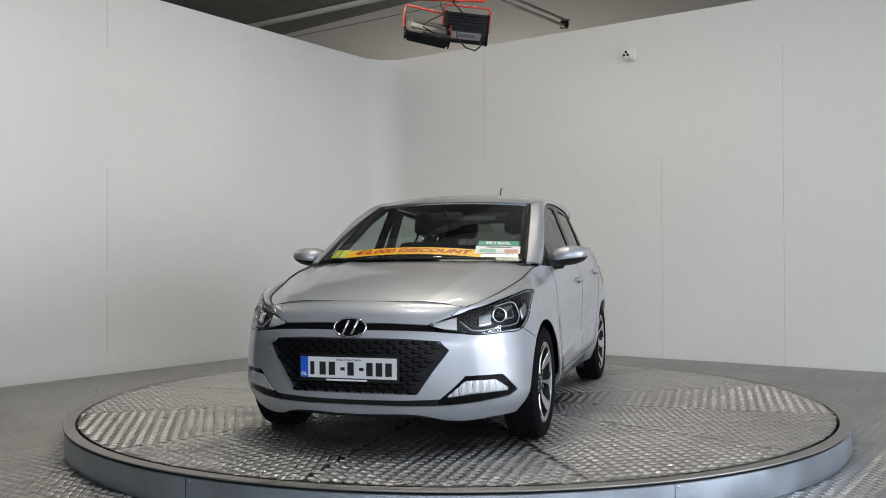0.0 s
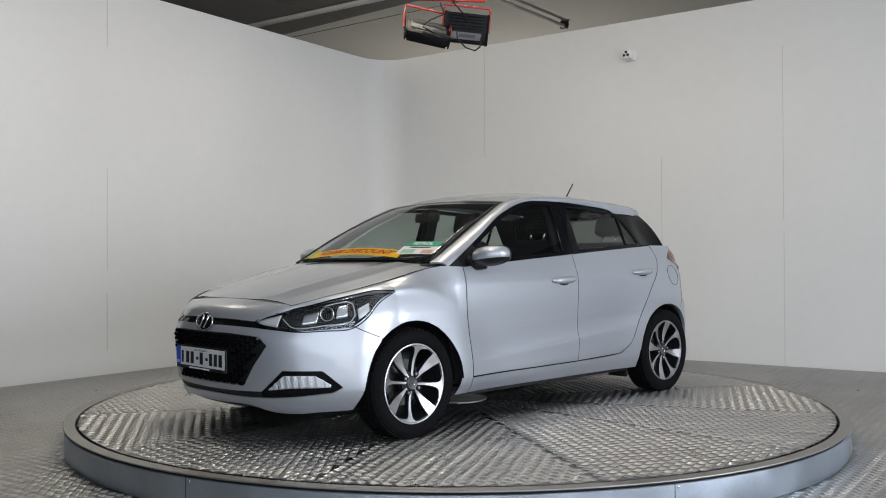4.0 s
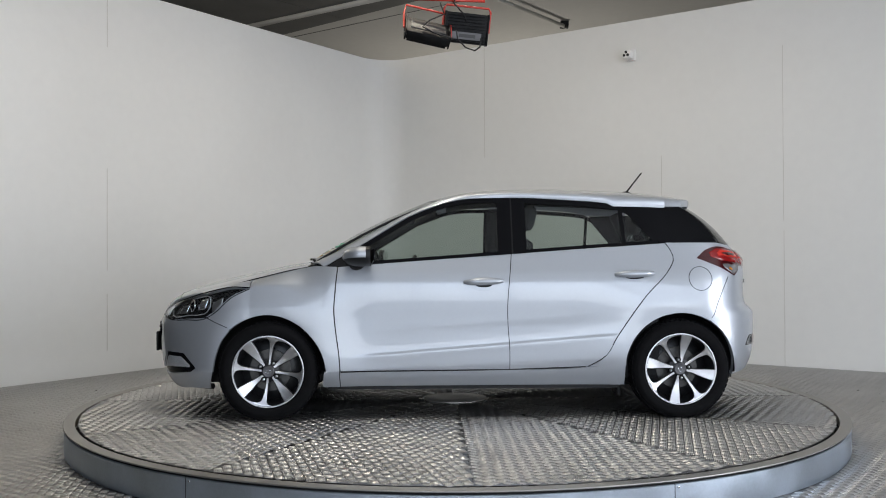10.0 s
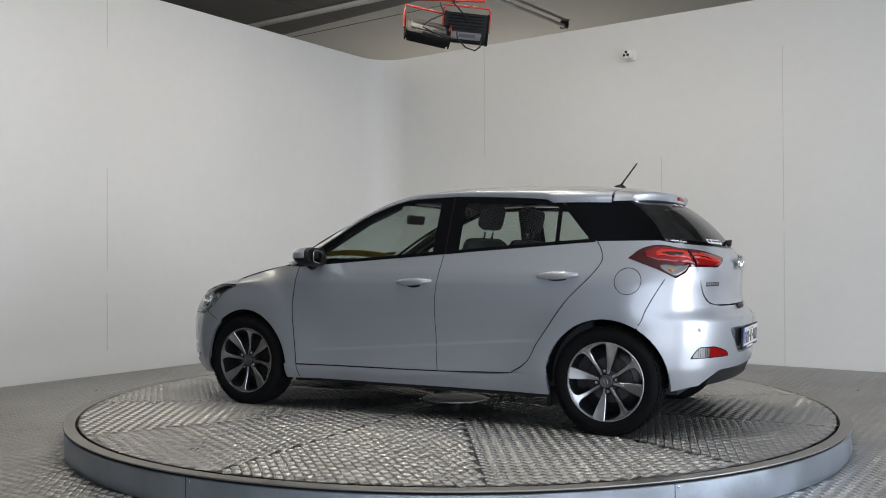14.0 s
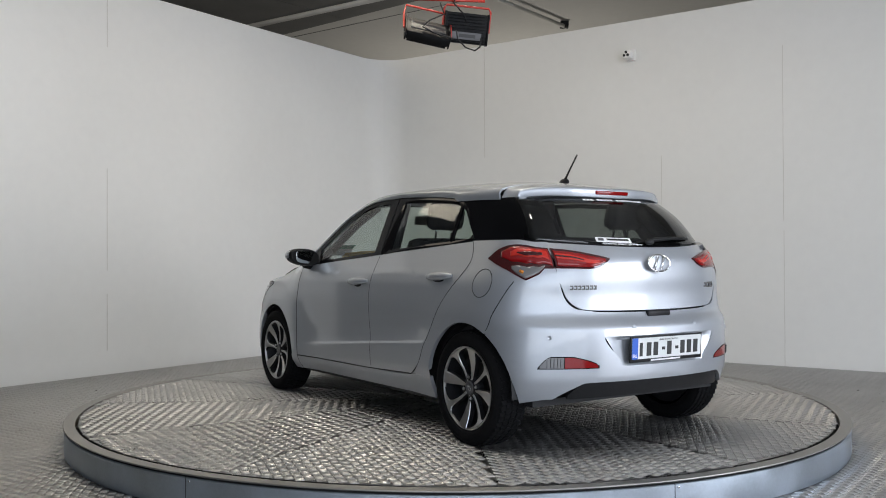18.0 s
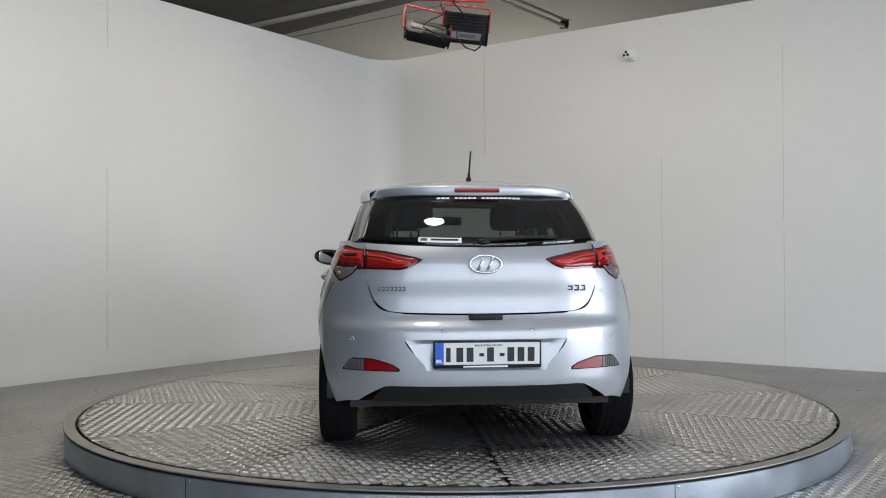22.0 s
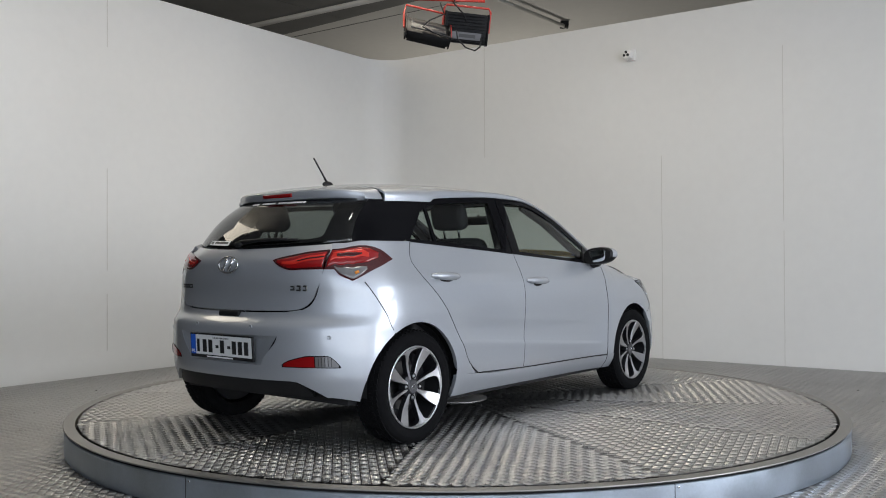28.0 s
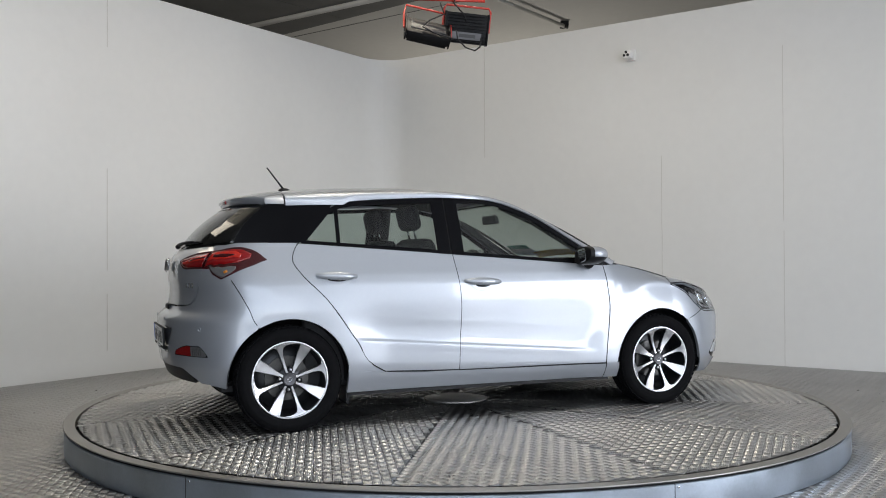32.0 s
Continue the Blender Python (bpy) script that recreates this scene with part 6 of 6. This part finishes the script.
for y in (0.36, -0.36):
    st, m = seat(-0.08, y, 0.50)
    headrest(st, m)
st, m = seat(-0.92, 0.0, 1.18, 18)
for dy in (0.36, -0.36):
    headrest(st, m, 0.28, dy)
for s in (1, -1):
    for pts, r in (([(0.80, 0.63, 0.99), (0.35, 0.56, 1.255), (0.12, 0.53, 1.355)], 0.028), ([(-0.31, 0.68, 0.95), (-0.31, 0.56, 1.36)], 0.035),
                   ([(-1.44, 0.62, 1.0), (-1.26, 0.50, 1.33)], 0.05), ([(-1.62, 0.53, 1.05), (-1.40, 0.44, 1.30)], 0.04)):
        bm = bmesh.new()
        tube(bm, [(x, y * s, z) for x, y, z in pts], r, 8)
        part("pillar_trim", bm, M_CABIN, cab)
bm = bmesh.new()
rows_ = []
for xx in np.linspace(0.05, -1.40, 24):
    v = np.linspace(-1, 1, 18)
    zt = float(roof_top(xx)) - 0.03
    rows_.append([bm.verts.new((xx, vv * (float(rail_y(xx)) - 0.02), zt - 0.045 * abs(vv) ** 2.4)) for vv in v])
for a, b in zip(rows_, rows_[1:]):
    for i in range(17):
        bm.faces.new((a[i], a[i + 1], b[i + 1], b[i]))
part("headlining", bm, M_CABIN, cab, "dark headlining")
bm = bmesh.new()
box(bm, -0.015, 0.015, -0.115, 0.115, -0.032, 0.032, 0.012, Matrix.Translation((0.30, 0, 1.285)) @ Matrix.Rotation(radians(-12), 4, "Y"))
tube(bm, [(0.31, 0, 1.29), (0.34, 0, 1.325)], 0.01, 8)
part("interior_mirror", bm, M_CABIN, cab, "black interior mirror")
bm = bmesh.new()
box(bm, -1.80, -1.18, -0.55, 0.55, 0.99, 1.005, 0.004)
part("parcel_shelf", bm, M_CABIN, cab, "black parcel shelf", angle=40)


# ---- smaller parts of the car ----
def blob(bm, c, r, m=None, n=20, k=2.0):
    """A rounded body: a superellipsoid of half sizes r round c."""
    rows_ = []
    for i in range(n + 1):
        a = -math.pi / 2 + math.pi * i / n
        ring_ = []
        for j in range(2 * n):
            b = math.pi * j / n
            f = lambda q: math.copysign(abs(q) ** (2 / k), q)
            p = Vector((c[0] + r[0] * f(math.cos(a)) * f(math.cos(b)), c[1] + r[1] * f(math.cos(a)) * f(math.sin(b)), c[2] + r[2] * f(math.sin(a))))
            ring_.append(bm.verts.new(m @ p if m else p))
        rows_.append(ring_)
    for a, b in zip(rows_, rows_[1:]):
        for j in range(2 * n):
            bm.faces.new((a[j], a[(j + 1) % (2 * n)], b[(j + 1) % (2 * n)], b[j]))
    bmesh.ops.remove_doubles(bm, verts=bm.verts, dist=1e-5)


def side_point(x, z):
    return shell(*at_x(x, z))


# door mirrors: painted cap, black lower shell and back frame, glass, indicator strip
def mirror_shell(m, r, back, low, high, s, k=2.3, front=1.0):
    """A rounded housing cut flat behind and kept between two heights."""
    bm = bmesh.new()
    blob(bm, (0, 0, 0), r, None, 22, k)
    for v in bm.verts:
        q = v.co
        q.x = min(max(q.x, back), front)
        q.z = min(max(q.z, low), high)
        taper = 1 - 0.16 * (q.y * s / r[1] + 1) / 2
        q.z *= taper
        q.x *= 1 - 0.18 * max(0, q.y * s / r[1])
        q.z += 0.10 * q.y * s
        v.co = m @ q
    return bm


M_MIRROR = material("mirror_glass", (0.62, 0.64, 0.65), 0.02, 1.0)
for s in (1, -1):
    m = Matrix.Translation((0.600, 0.885 * s, 1.018)) @ Matrix.Rotation(radians(4 * s), 4, "Z")
    mir = part("door_mirror", mirror_shell(m, (0.122, 0.118, 0.066), -0.030, -0.022, 0.07, s), M_PAINT, doors[0][0 if s == 1 else 1], "silver door mirror with indicator strip and black base", angle=50)
    part("lower_shell", mirror_shell(m, (0.117, 0.114, 0.066), -0.036, -0.07, -0.018, s), M_TRIM, mir, "black lower shell", angle=50)
    part("mirror_surround", mirror_shell(m, (0.116, 0.116, 0.066), -0.056, -0.07, 0.07, s, 2.5, -0.026), M_TRIM, mir, "black mirror frame", angle=50)
    bm = bmesh.new()
    blob(bm, (-0.0555, 0, 0), (0.0022, 0.086, 0.044), None, 14, 4.0)
    for v in bm.verts:
        v.co = m @ Matrix.Translation((-0.056, 0, 0.10 * v.co.y * s)) @ Matrix.Rotation(radians(9 * s), 4, "Z") @ Matrix.Rotation(radians(-5), 4, "Y") @ Matrix.Translation((0.0495, 0, 0)) @ v.co
    part("mirror_glass", bm, M_MIRROR, mir, angle=40)
    bm = bmesh.new()
    tube(bm, [m @ Vector((0.119 * math.cos(a) * (1 - 0.18 * math.sin(a)), 0.115 * math.sin(a) * s, 0.006 + 0.0115 * math.sin(a))) for a in np.linspace(0.15, 1.40, 12)], [0.002] + [0.005] * 10 + [0.002], 6)
    part("indicator", bm, M_LAMPWHITE, mir, "clear indicator strip")
    bm = bmesh.new()
    g = side_glass(0.66, 0.985)
    tube(bm, [(0.66, (g[1] - 0.01) * s, 0.975), (0.645, 0.795 * s, 0.966), (0.62, 0.85 * s, 0.972)], [0.050, 0.038, 0.034], 12)
    part("mirror_foot", bm, M_TRIM, mir, "black mirror foot")

# door handles: a cup sunk in the skin and a bar across it
for d, (xc, zc) in enumerate(((-0.153, 0.852), (-1.100, 0.895))):
    for k, s in enumerate((1, -1)):
        G = []
        for f, dep in ((1.0, 0.0008), (0.90, 0.0016), (0.7, 0.0012), (0.4, 0.001), (0.05, 0.001)):
            a = np.linspace(0, 2 * np.pi, 40, endpoint=False)
            xx, zz = xc + 0.088 * f * np.cos(a), zc - 0.008 + 0.046 * f * np.sin(a)
            P = np.array([side_point(x, z) for x, z in zip(xx, zz)])
            P[:, 1] += dep
            G.append(P)
        cup = grid_mesh(np.array(G), fold=0, gap=0, closed=True)
        h = part("door_handle", cup if s == 1 else twin(*cup), M_PAINT, doors[d][k], "silver pull handle over a round cup")
        bm = bmesh.new()
        pts, rad = [], []
        for t in np.linspace(-1, 1, 17):
            x = xc + 0.122 * t
            p = side_point(x, zc + 0.006 - 0.004 * t)
            off = 0.012 + 0.022 * (1 - t ** 4)
            pts.append((x, (p[1] + off - 0.012) * s, p[2]))
            rad.append(0.011 + 0.0135 * (1 - t * t))
        tube(bm, pts, rad, 10)
        part("grip", bm, M_PAINT, h, angle=60)
        # black patch that paints the shade of the cup below the grip
        bm = bmesh.new()
        p = side_point(xc, zc - 0.022)
        blob(bm, (xc, (p[1] - 0.0035) * s, zc - 0.020), (0.066, 0.0066, 0.018), None, 10)
        part("cup_shade", bm, M_TRIM, h, "dark patch for the shade under the grip")

# fuel flap outline on the left quarter
bm = bmesh.new()
tube(bm, [tuple(side_point(-1.513 + 0.074 * math.cos(a), 0.870 + 0.074 * math.sin(a)) + np.array([0, 0.0004, 0])) for a in np.linspace(0, 2 * math.pi, 48, endpoint=False)], 0.0020, 6, True)
part("fuel_flap_gap", bm, M_TRIM, car, "round fuel filler flap outline")

# aerial
bm = bmesh.new()
blob(bm, (-1.228, 0, 1.458), (0.042, 0.016, 0.022), None, 10)
aer = part("aerial", bm, M_TRIM, car, "black roof aerial leaning back")
bm = bmesh.new()
tube(bm, [(-1.232, 0, 1.468), (-1.262, 0, 1.508), (-1.344, 0, 1.612)], [0.0085, 0.0055, 0.0045], 8)
part("aerial_rod", bm, M_TRIM, aer)

# oval emblems as plain shapes
for nm, x, z, ry, rz_, lean, parent in (("front_emblem", 2.004, 0.653, 0.086, 0.048, 12, car), ("rear_emblem", -1.972, 0.970, 0.080, 0.044, -6, tailgate)):
    sgn = 1 if x > 0 else -1
    m = Matrix.Translation((x, 0, z)) @ Matrix.Rotation(radians(-lean), 4, "Y")
    bm = bmesh.new()
    tube(bm, [m @ Vector((0.012 * sgn, ry * math.cos(a), rz_ * math.sin(a))) for a in np.linspace(0, 2 * math.pi, 48, endpoint=False)], 0.0055, 8, True)
    em = part(nm, bm, M_CHROME, parent, "oval chrome emblem")
    bm = bmesh.new()
    blob(bm, (0.004 * sgn, 0, 0), (0.006, ry * 0.97, rz_ * 0.97), m, 14)
    part("emblem_ground", bm, M_GLOSSBLACK if x > 0 else M_PAINT, em)
    bm = bmesh.new()
    for dy in (-0.024, 0.024):
        tube(bm, [m @ Vector((0.012 * sgn, dy - sgn * 0.016, -rz_ * 0.74)), m @ Vector((0.012 * sgn, dy, 0)), m @ Vector((0.012 * sgn, dy + sgn * 0.016, rz_ * 0.74))], [0.009, 0.0065, 0.009], 8)
    part("emblem_bar", bm, M_CHROME, em)


# chrome badges as plain bars, on the tailgate
def rear_at(y, z):
    p = shell(*at_y(abs(y), z, True))
    return Vector((p[0], math.copysign(p[1], y), p[2]))


for y0, y1, n, h in ((0.540, 0.395, 7, 0.022), (-0.425, -0.532, 3, 0.030)):
    bm = bmesh.new()
    for k in range(n):
        a, b = y0 + (y1 - y0) * (k + 0.08) / n, y0 + (y1 - y0) * (k + 0.82) / n
        p = rear_at((a + b) / 2, 0.848)
        hh = h * (0.8 if n == 3 and k == 0 else 1)
        box(bm, p.x - 0.004, p.x + 0.004, min(a, b), max(a, b), 0.848 - hh / 2, 0.848 - hh / 2 + hh * 0.28)
        box(bm, p.x - 0.004, p.x + 0.004, min(a, b), max(a, b), 0.848 + hh * 0.22, 0.848 + hh / 2)
        box(bm, p.x - 0.004, p.x + 0.004, min(a, b), min(a, b) + 0.005, 0.848 - hh / 2, 0.848 + hh / 2)
    part("chrome_badge", bm, M_STEEL, tailgate, "row of small chrome bars", smooth=False)

# parking sensors
for y, z in ((0.228, 0.644), (-0.228, 0.644), (0.66, 0.598), (-0.66, 0.598)):
    p = shell(*at_y(abs(y), z, True))
    q = shell(*at_y(abs(y) + 0.02, z, True))
    ang = math.atan2(q[0] - p[0], 0.02) * (1 if y > 0 else -1)
    m = Matrix.Translation((p[0] - 0.0, math.copysign(p[1], y), z)) @ Matrix.Rotation(-ang, 4, "Z") @ Matrix.Rotation(radians(-90), 4, "Y")
    bm = bmesh.new()
    lathe(bm, [(0.0115, -0.001), (0.0115, 0.0025), (0.010, 0.003), (0.0095, 0.0015), (0.0, 0.002)], 18, "z", m)
    part("parking_sensor", bm, M_PAINT, car, "small round parking sensor")


plates = []


# number plates: white with a blue band; the characters are plain bars
def number_plate(x, z0, z1, sgn, lean, label):
    m = Matrix.Translation((x, 0, (z0 + z1) / 2)) @ Matrix.Rotation(radians(lean), 4, "Y")
    h = (z1 - z0) / 2
    bm = bmesh.new()
    box(bm, -0.006, 0.006, -0.268, 0.268, -h - 0.014, h + 0.008, 0.003, m)
    pl = part("plate_frame", bm, M_TRIM, car, label, angle=40)

    def slab(name, y0, y1, a, b, t, mat):
        bm = bmesh.new()
        ys = sorted((y0 * sgn, y1 * sgn))
        box(bm, min(0.006 * sgn, t * sgn), max(0.006 * sgn, t * sgn), *ys, a, b, 0, m)
        return part(name, bm, mat, pl, smooth=False)
    # y0, y1 run from the reader's left (negative) to the right
    slab("plate_face", -0.2585, 0.2585, -h + 0.004, h, 0.0075, M_PLATE)
    slab("blue_band", -0.2585, -0.217, -h + 0.004, h, 0.0085, M_PLATEBLUE)
    w, x0 = 0.0455, -0.205
    for k in range(9):
        a = x0 + k * 0.0505
        if k in (3, 5):
            slab("plate_bar", a + 0.012, a + 0.036, -0.012, 0.004, 0.0085, M_INK)
        else:
            b = a + (0.022 if k == 0 else 0.034)
            slab("plate_bar", a, b, -h + 0.018, h - 0.024, 0.0085, M_INK)
    plates.append((pl, m, h, sgn))
    slab("frame_bar", -0.12, 0.10, -h - 0.010, -h - 0.002, 0.0075, M_STICKER)


number_plate(2.036, 0.400, 0.508, 1, 0, "front number plate, white with a blue band and black bars")
number_plate(-2.030, 0.474, 0.586, -1, -3, "rear number plate, white with a blue band and black bars")

# rear wiper
bm = bmesh.new()
blob(bm, tuple(rear_glass(0.0, 0.02, 0.02)), (0.016, 0.032, 0.016), None, 10)
tube(bm, [tuple(rear_glass(v, 0.05 + 0.07 * math.sin(abs(v) * 4) * 0.4, 0.022)) for v in np.linspace(0.0, -0.54, 8)], [0.012, 0.012, 0.011, 0.010, 0.009, 0.008, 0.007, 0.006], 8)
tube(bm, [tuple(rear_glass(v, 0.10 - 0.03 * abs(v), 0.010)) for v in np.linspace(-0.10, -0.62, 8)], 0.007, 6)
part("rear_wiper", bm, M_TRIM, tailgate, "black rear wiper")


# films and stickers on the glass
def glass_patch(name, surf, v0, v1, s0, s1, off, mat, parent, label="", bend=0.0, n=18):
    vv, ss = np.meshgrid(np.linspace(v0, v1, n), np.linspace(s0, s1, 4))
    k = (vv - (v0 + v1) / 2) / ((v1 - v0) / 2)
    P = surf(vv, ss + bend * (1 - k ** 2), off)
    return part(name, grid_mesh(P, fold=0, gap=0), mat, parent, label)


for k in range(19):
    v = 0.385 - k * 0.0425
    if k in (3, 9):
        continue
    glass_patch("film_bar", rear_glass, v, v - 0.034, 0.872, 0.915, 0.003, M_STICKER, rear_window, "", 0, 3)
glass_patch("sticker", rear_glass, 0.52, 0.175, 0.035, 0.115, 0.003, M_STICKER, rear_window, "white sticker with a dark bar")
glass_patch("sticker_bar", rear_glass, 0.42, 0.20, 0.065, 0.095, 0.0045, M_INK, rear_window)
glass_patch("sticker_bar", rear_glass, 0.50, 0.45, 0.055, 0.100, 0.0045, M_GREYLABEL, rear_window)


def words(text, surf, v_mid, s_mid, width, height, off, mat, parent, name, bend=0.0, vspan=1.0, slant=0.0):
    """Lettering laid on the glass, width and height as shares of the glass."""
    cu = bpy.data.curves.new(name, "FONT")
    cu.body, cu.align_x, cu.align_y = text, "CENTER", "CENTER"
    cu.resolution_u, cu.offset = 3, 0.028
    tmp = new("tmp_text", cu)
    dg = bpy.context.evaluated_depsgraph_get()
    me = bpy.data.meshes.new_from_object(tmp.evaluated_get(dg))
    bpy.data.objects.remove(tmp)
    bpy.data.curves.remove(cu)
    co = np.empty(len(me.vertices) * 3)
    me.vertices.foreach_get("co", co)
    co = co.reshape(-1, 3)
    co[:, 0] += slant * co[:, 1]
    c = (co.max(0) + co.min(0)) / 2
    sz = co.max(0) - co.min(0)
    a, b = (co[:, 0] - c[0]) / sz[0], (co[:, 1] - c[1]) / sz[1]
    P = surf(v_mid + a * width, s_mid + b * height + bend * (1 - (a * width / vspan * 2) ** 2), off)
    me.vertices.foreach_set("co", P.ravel())
    me.materials.clear()
    me.materials.append(mat)
    me.update()
    ob = new(name, me)
    ob.parent = parent
    ob["label"] = "lettering " + text
    return ob


for pl, m, h, sgn in plates:
    for text, ym, zm, wd, ht, mt in (("IRL", -0.238, -h + 0.022, 0.032, 0.017, M_STICKER), ("BAILE ÁTHA CLIATH", 0.005, h - 0.012, 0.135, 0.011, M_INK)):
        flat = lambda v, s_, off, m=m, sgn=sgn: np.array([m @ Vector((off * sgn, a * sgn, b)) for a, b in zip(v, s_)])
        words(text, flat, ym, zm, wd, ht, 0.0092, mt, pl, "lettering")
banner = glass_patch("sale_banner", screen, -0.74, 0.60, 0.050, 0.140, 0.003, M_YELLOW, car, "yellow banner lettered €2,000 DISCOUNT in red", 0.042)
words("€2,000 DISCOUNT", screen, -0.07, 0.095, 1.16, 0.062, 0.005, M_REDINK, banner, "lettering", 0.042, 1.34, 0.25)
card = glass_patch("fuel_card", screen, 0.545, 0.925, 0.205, 0.268, 0.003, M_GREEN, car, "green card lettered PETROL")
words("PETROL", screen, 0.735, 0.236, 0.23, 0.036, 0.005, M_STICKER, card, "lettering")
paper = glass_patch("window_card", screen, 0.53, 0.94, 0.100, 0.200, 0.003, M_PAPER, car, "white dealer card with a dark bar")
glass_patch("card_bar", screen, 0.63, 0.86, 0.176, 0.190, 0.0045, M_INK, paper)
glass_patch("card_patch", screen, 0.57, 0.72, 0.112, 0.158, 0.0045, material("pale_green_print", (0.35, 0.55, 0.42), 0.5), paper)
glass_patch("card_patch", screen, 0.80, 0.92, 0.108, 0.155, 0.0045, material("pale_orange_print", (0.62, 0.36, 0.26), 0.5), paper)
for v0, mt in ((-0.90, material("olive_disc", (0.40, 0.42, 0.05), 0.5)), (-0.815, material("lime_disc", (0.55, 0.60, 0.10), 0.5))):
    glass_patch("tax_disc", screen, v0, v0 + 0.078, 0.055, 0.165, 0.003, mt, car, "small yellow-green licence disc")

# closing pieces where bonnet, wing and pillar meet
for s in (1, -1):
    bm = bmesh.new()
    box(bm, 0.74, 1.28, 0.60 * s - 0.09, 0.60 * s + 0.09, 0.70, 0.855, 0.02)
    box(bm, 0.74, 0.98, 0.60 * s - 0.10, 0.60 * s + 0.085, 0.84, 0.94, 0.02)
    part("wing_inner", bm, M_TRIM, car)

# dark tubes in the shut lines, standing in for the shade in the gaps
for edge in ([(0.741, 0.306), (0.748, 0.40), (0.768, 0.55), (0.780, 0.68), (0.773, 0.80), (0.759, 0.95)],
             [(-0.313, 0.310), (-0.312, 0.45), (-0.302, 0.60), (-0.303, 0.75), (-0.318, 0.90), (-0.332, 1.028)],
             [(-0.80, 0.324), (-0.886, 0.372), (-0.983, 0.51), (-1.168, 0.765), (-1.323, 0.930), (-1.355, 0.985), (-1.348, 1.035), (-1.318, 1.092)],
             [(0.735, 0.303), (0.4, 0.304), (-0.31, 0.309), (-0.79, 0.323)],
             [(1.44, 0.580), (1.50, 0.604), (1.577, 0.640)], [(-1.575, 0.625), (-1.634, 0.75), (-1.705, 0.88)]):
    pts = line([at_x(x, z) for x, z in edge], 30)
    for s in (1, -1):
        bm = bmesh.new()
        P = shell(pts[:, 0], pts[:, 1])
        tube(bm, [(p[0], (p[1] - 0.0026) * s, p[2]) for p in P], 0.0038, 6)
        part("shut_line_shade", bm, M_TRIM, car)

# black rubber beside the windscreen
for s in (1, -1):
    bm = bmesh.new()
    tube(bm, [tuple(screen(s * 0.992, q, -0.003)) for q in np.linspace(0.0, 1.0, 14)], 0.008, 8)
    part("windscreen_seal", bm, M_TRIM, car, "black rubber strip beside the windscreen")


def motions():
    rows_disc, rows_car = [], []
    for t in range(33):
        a = TURN_START + TURN_RATE * t
        turn = pose(0, 0, 0, 0, 0, a)
        rows_disc.append((float(t), turn))
        rows_car.append((float(t), turn @ pose(0, 0.034, 0)))
    walk(disc, rows_disc)
    walk(car, rows_car)


motions()
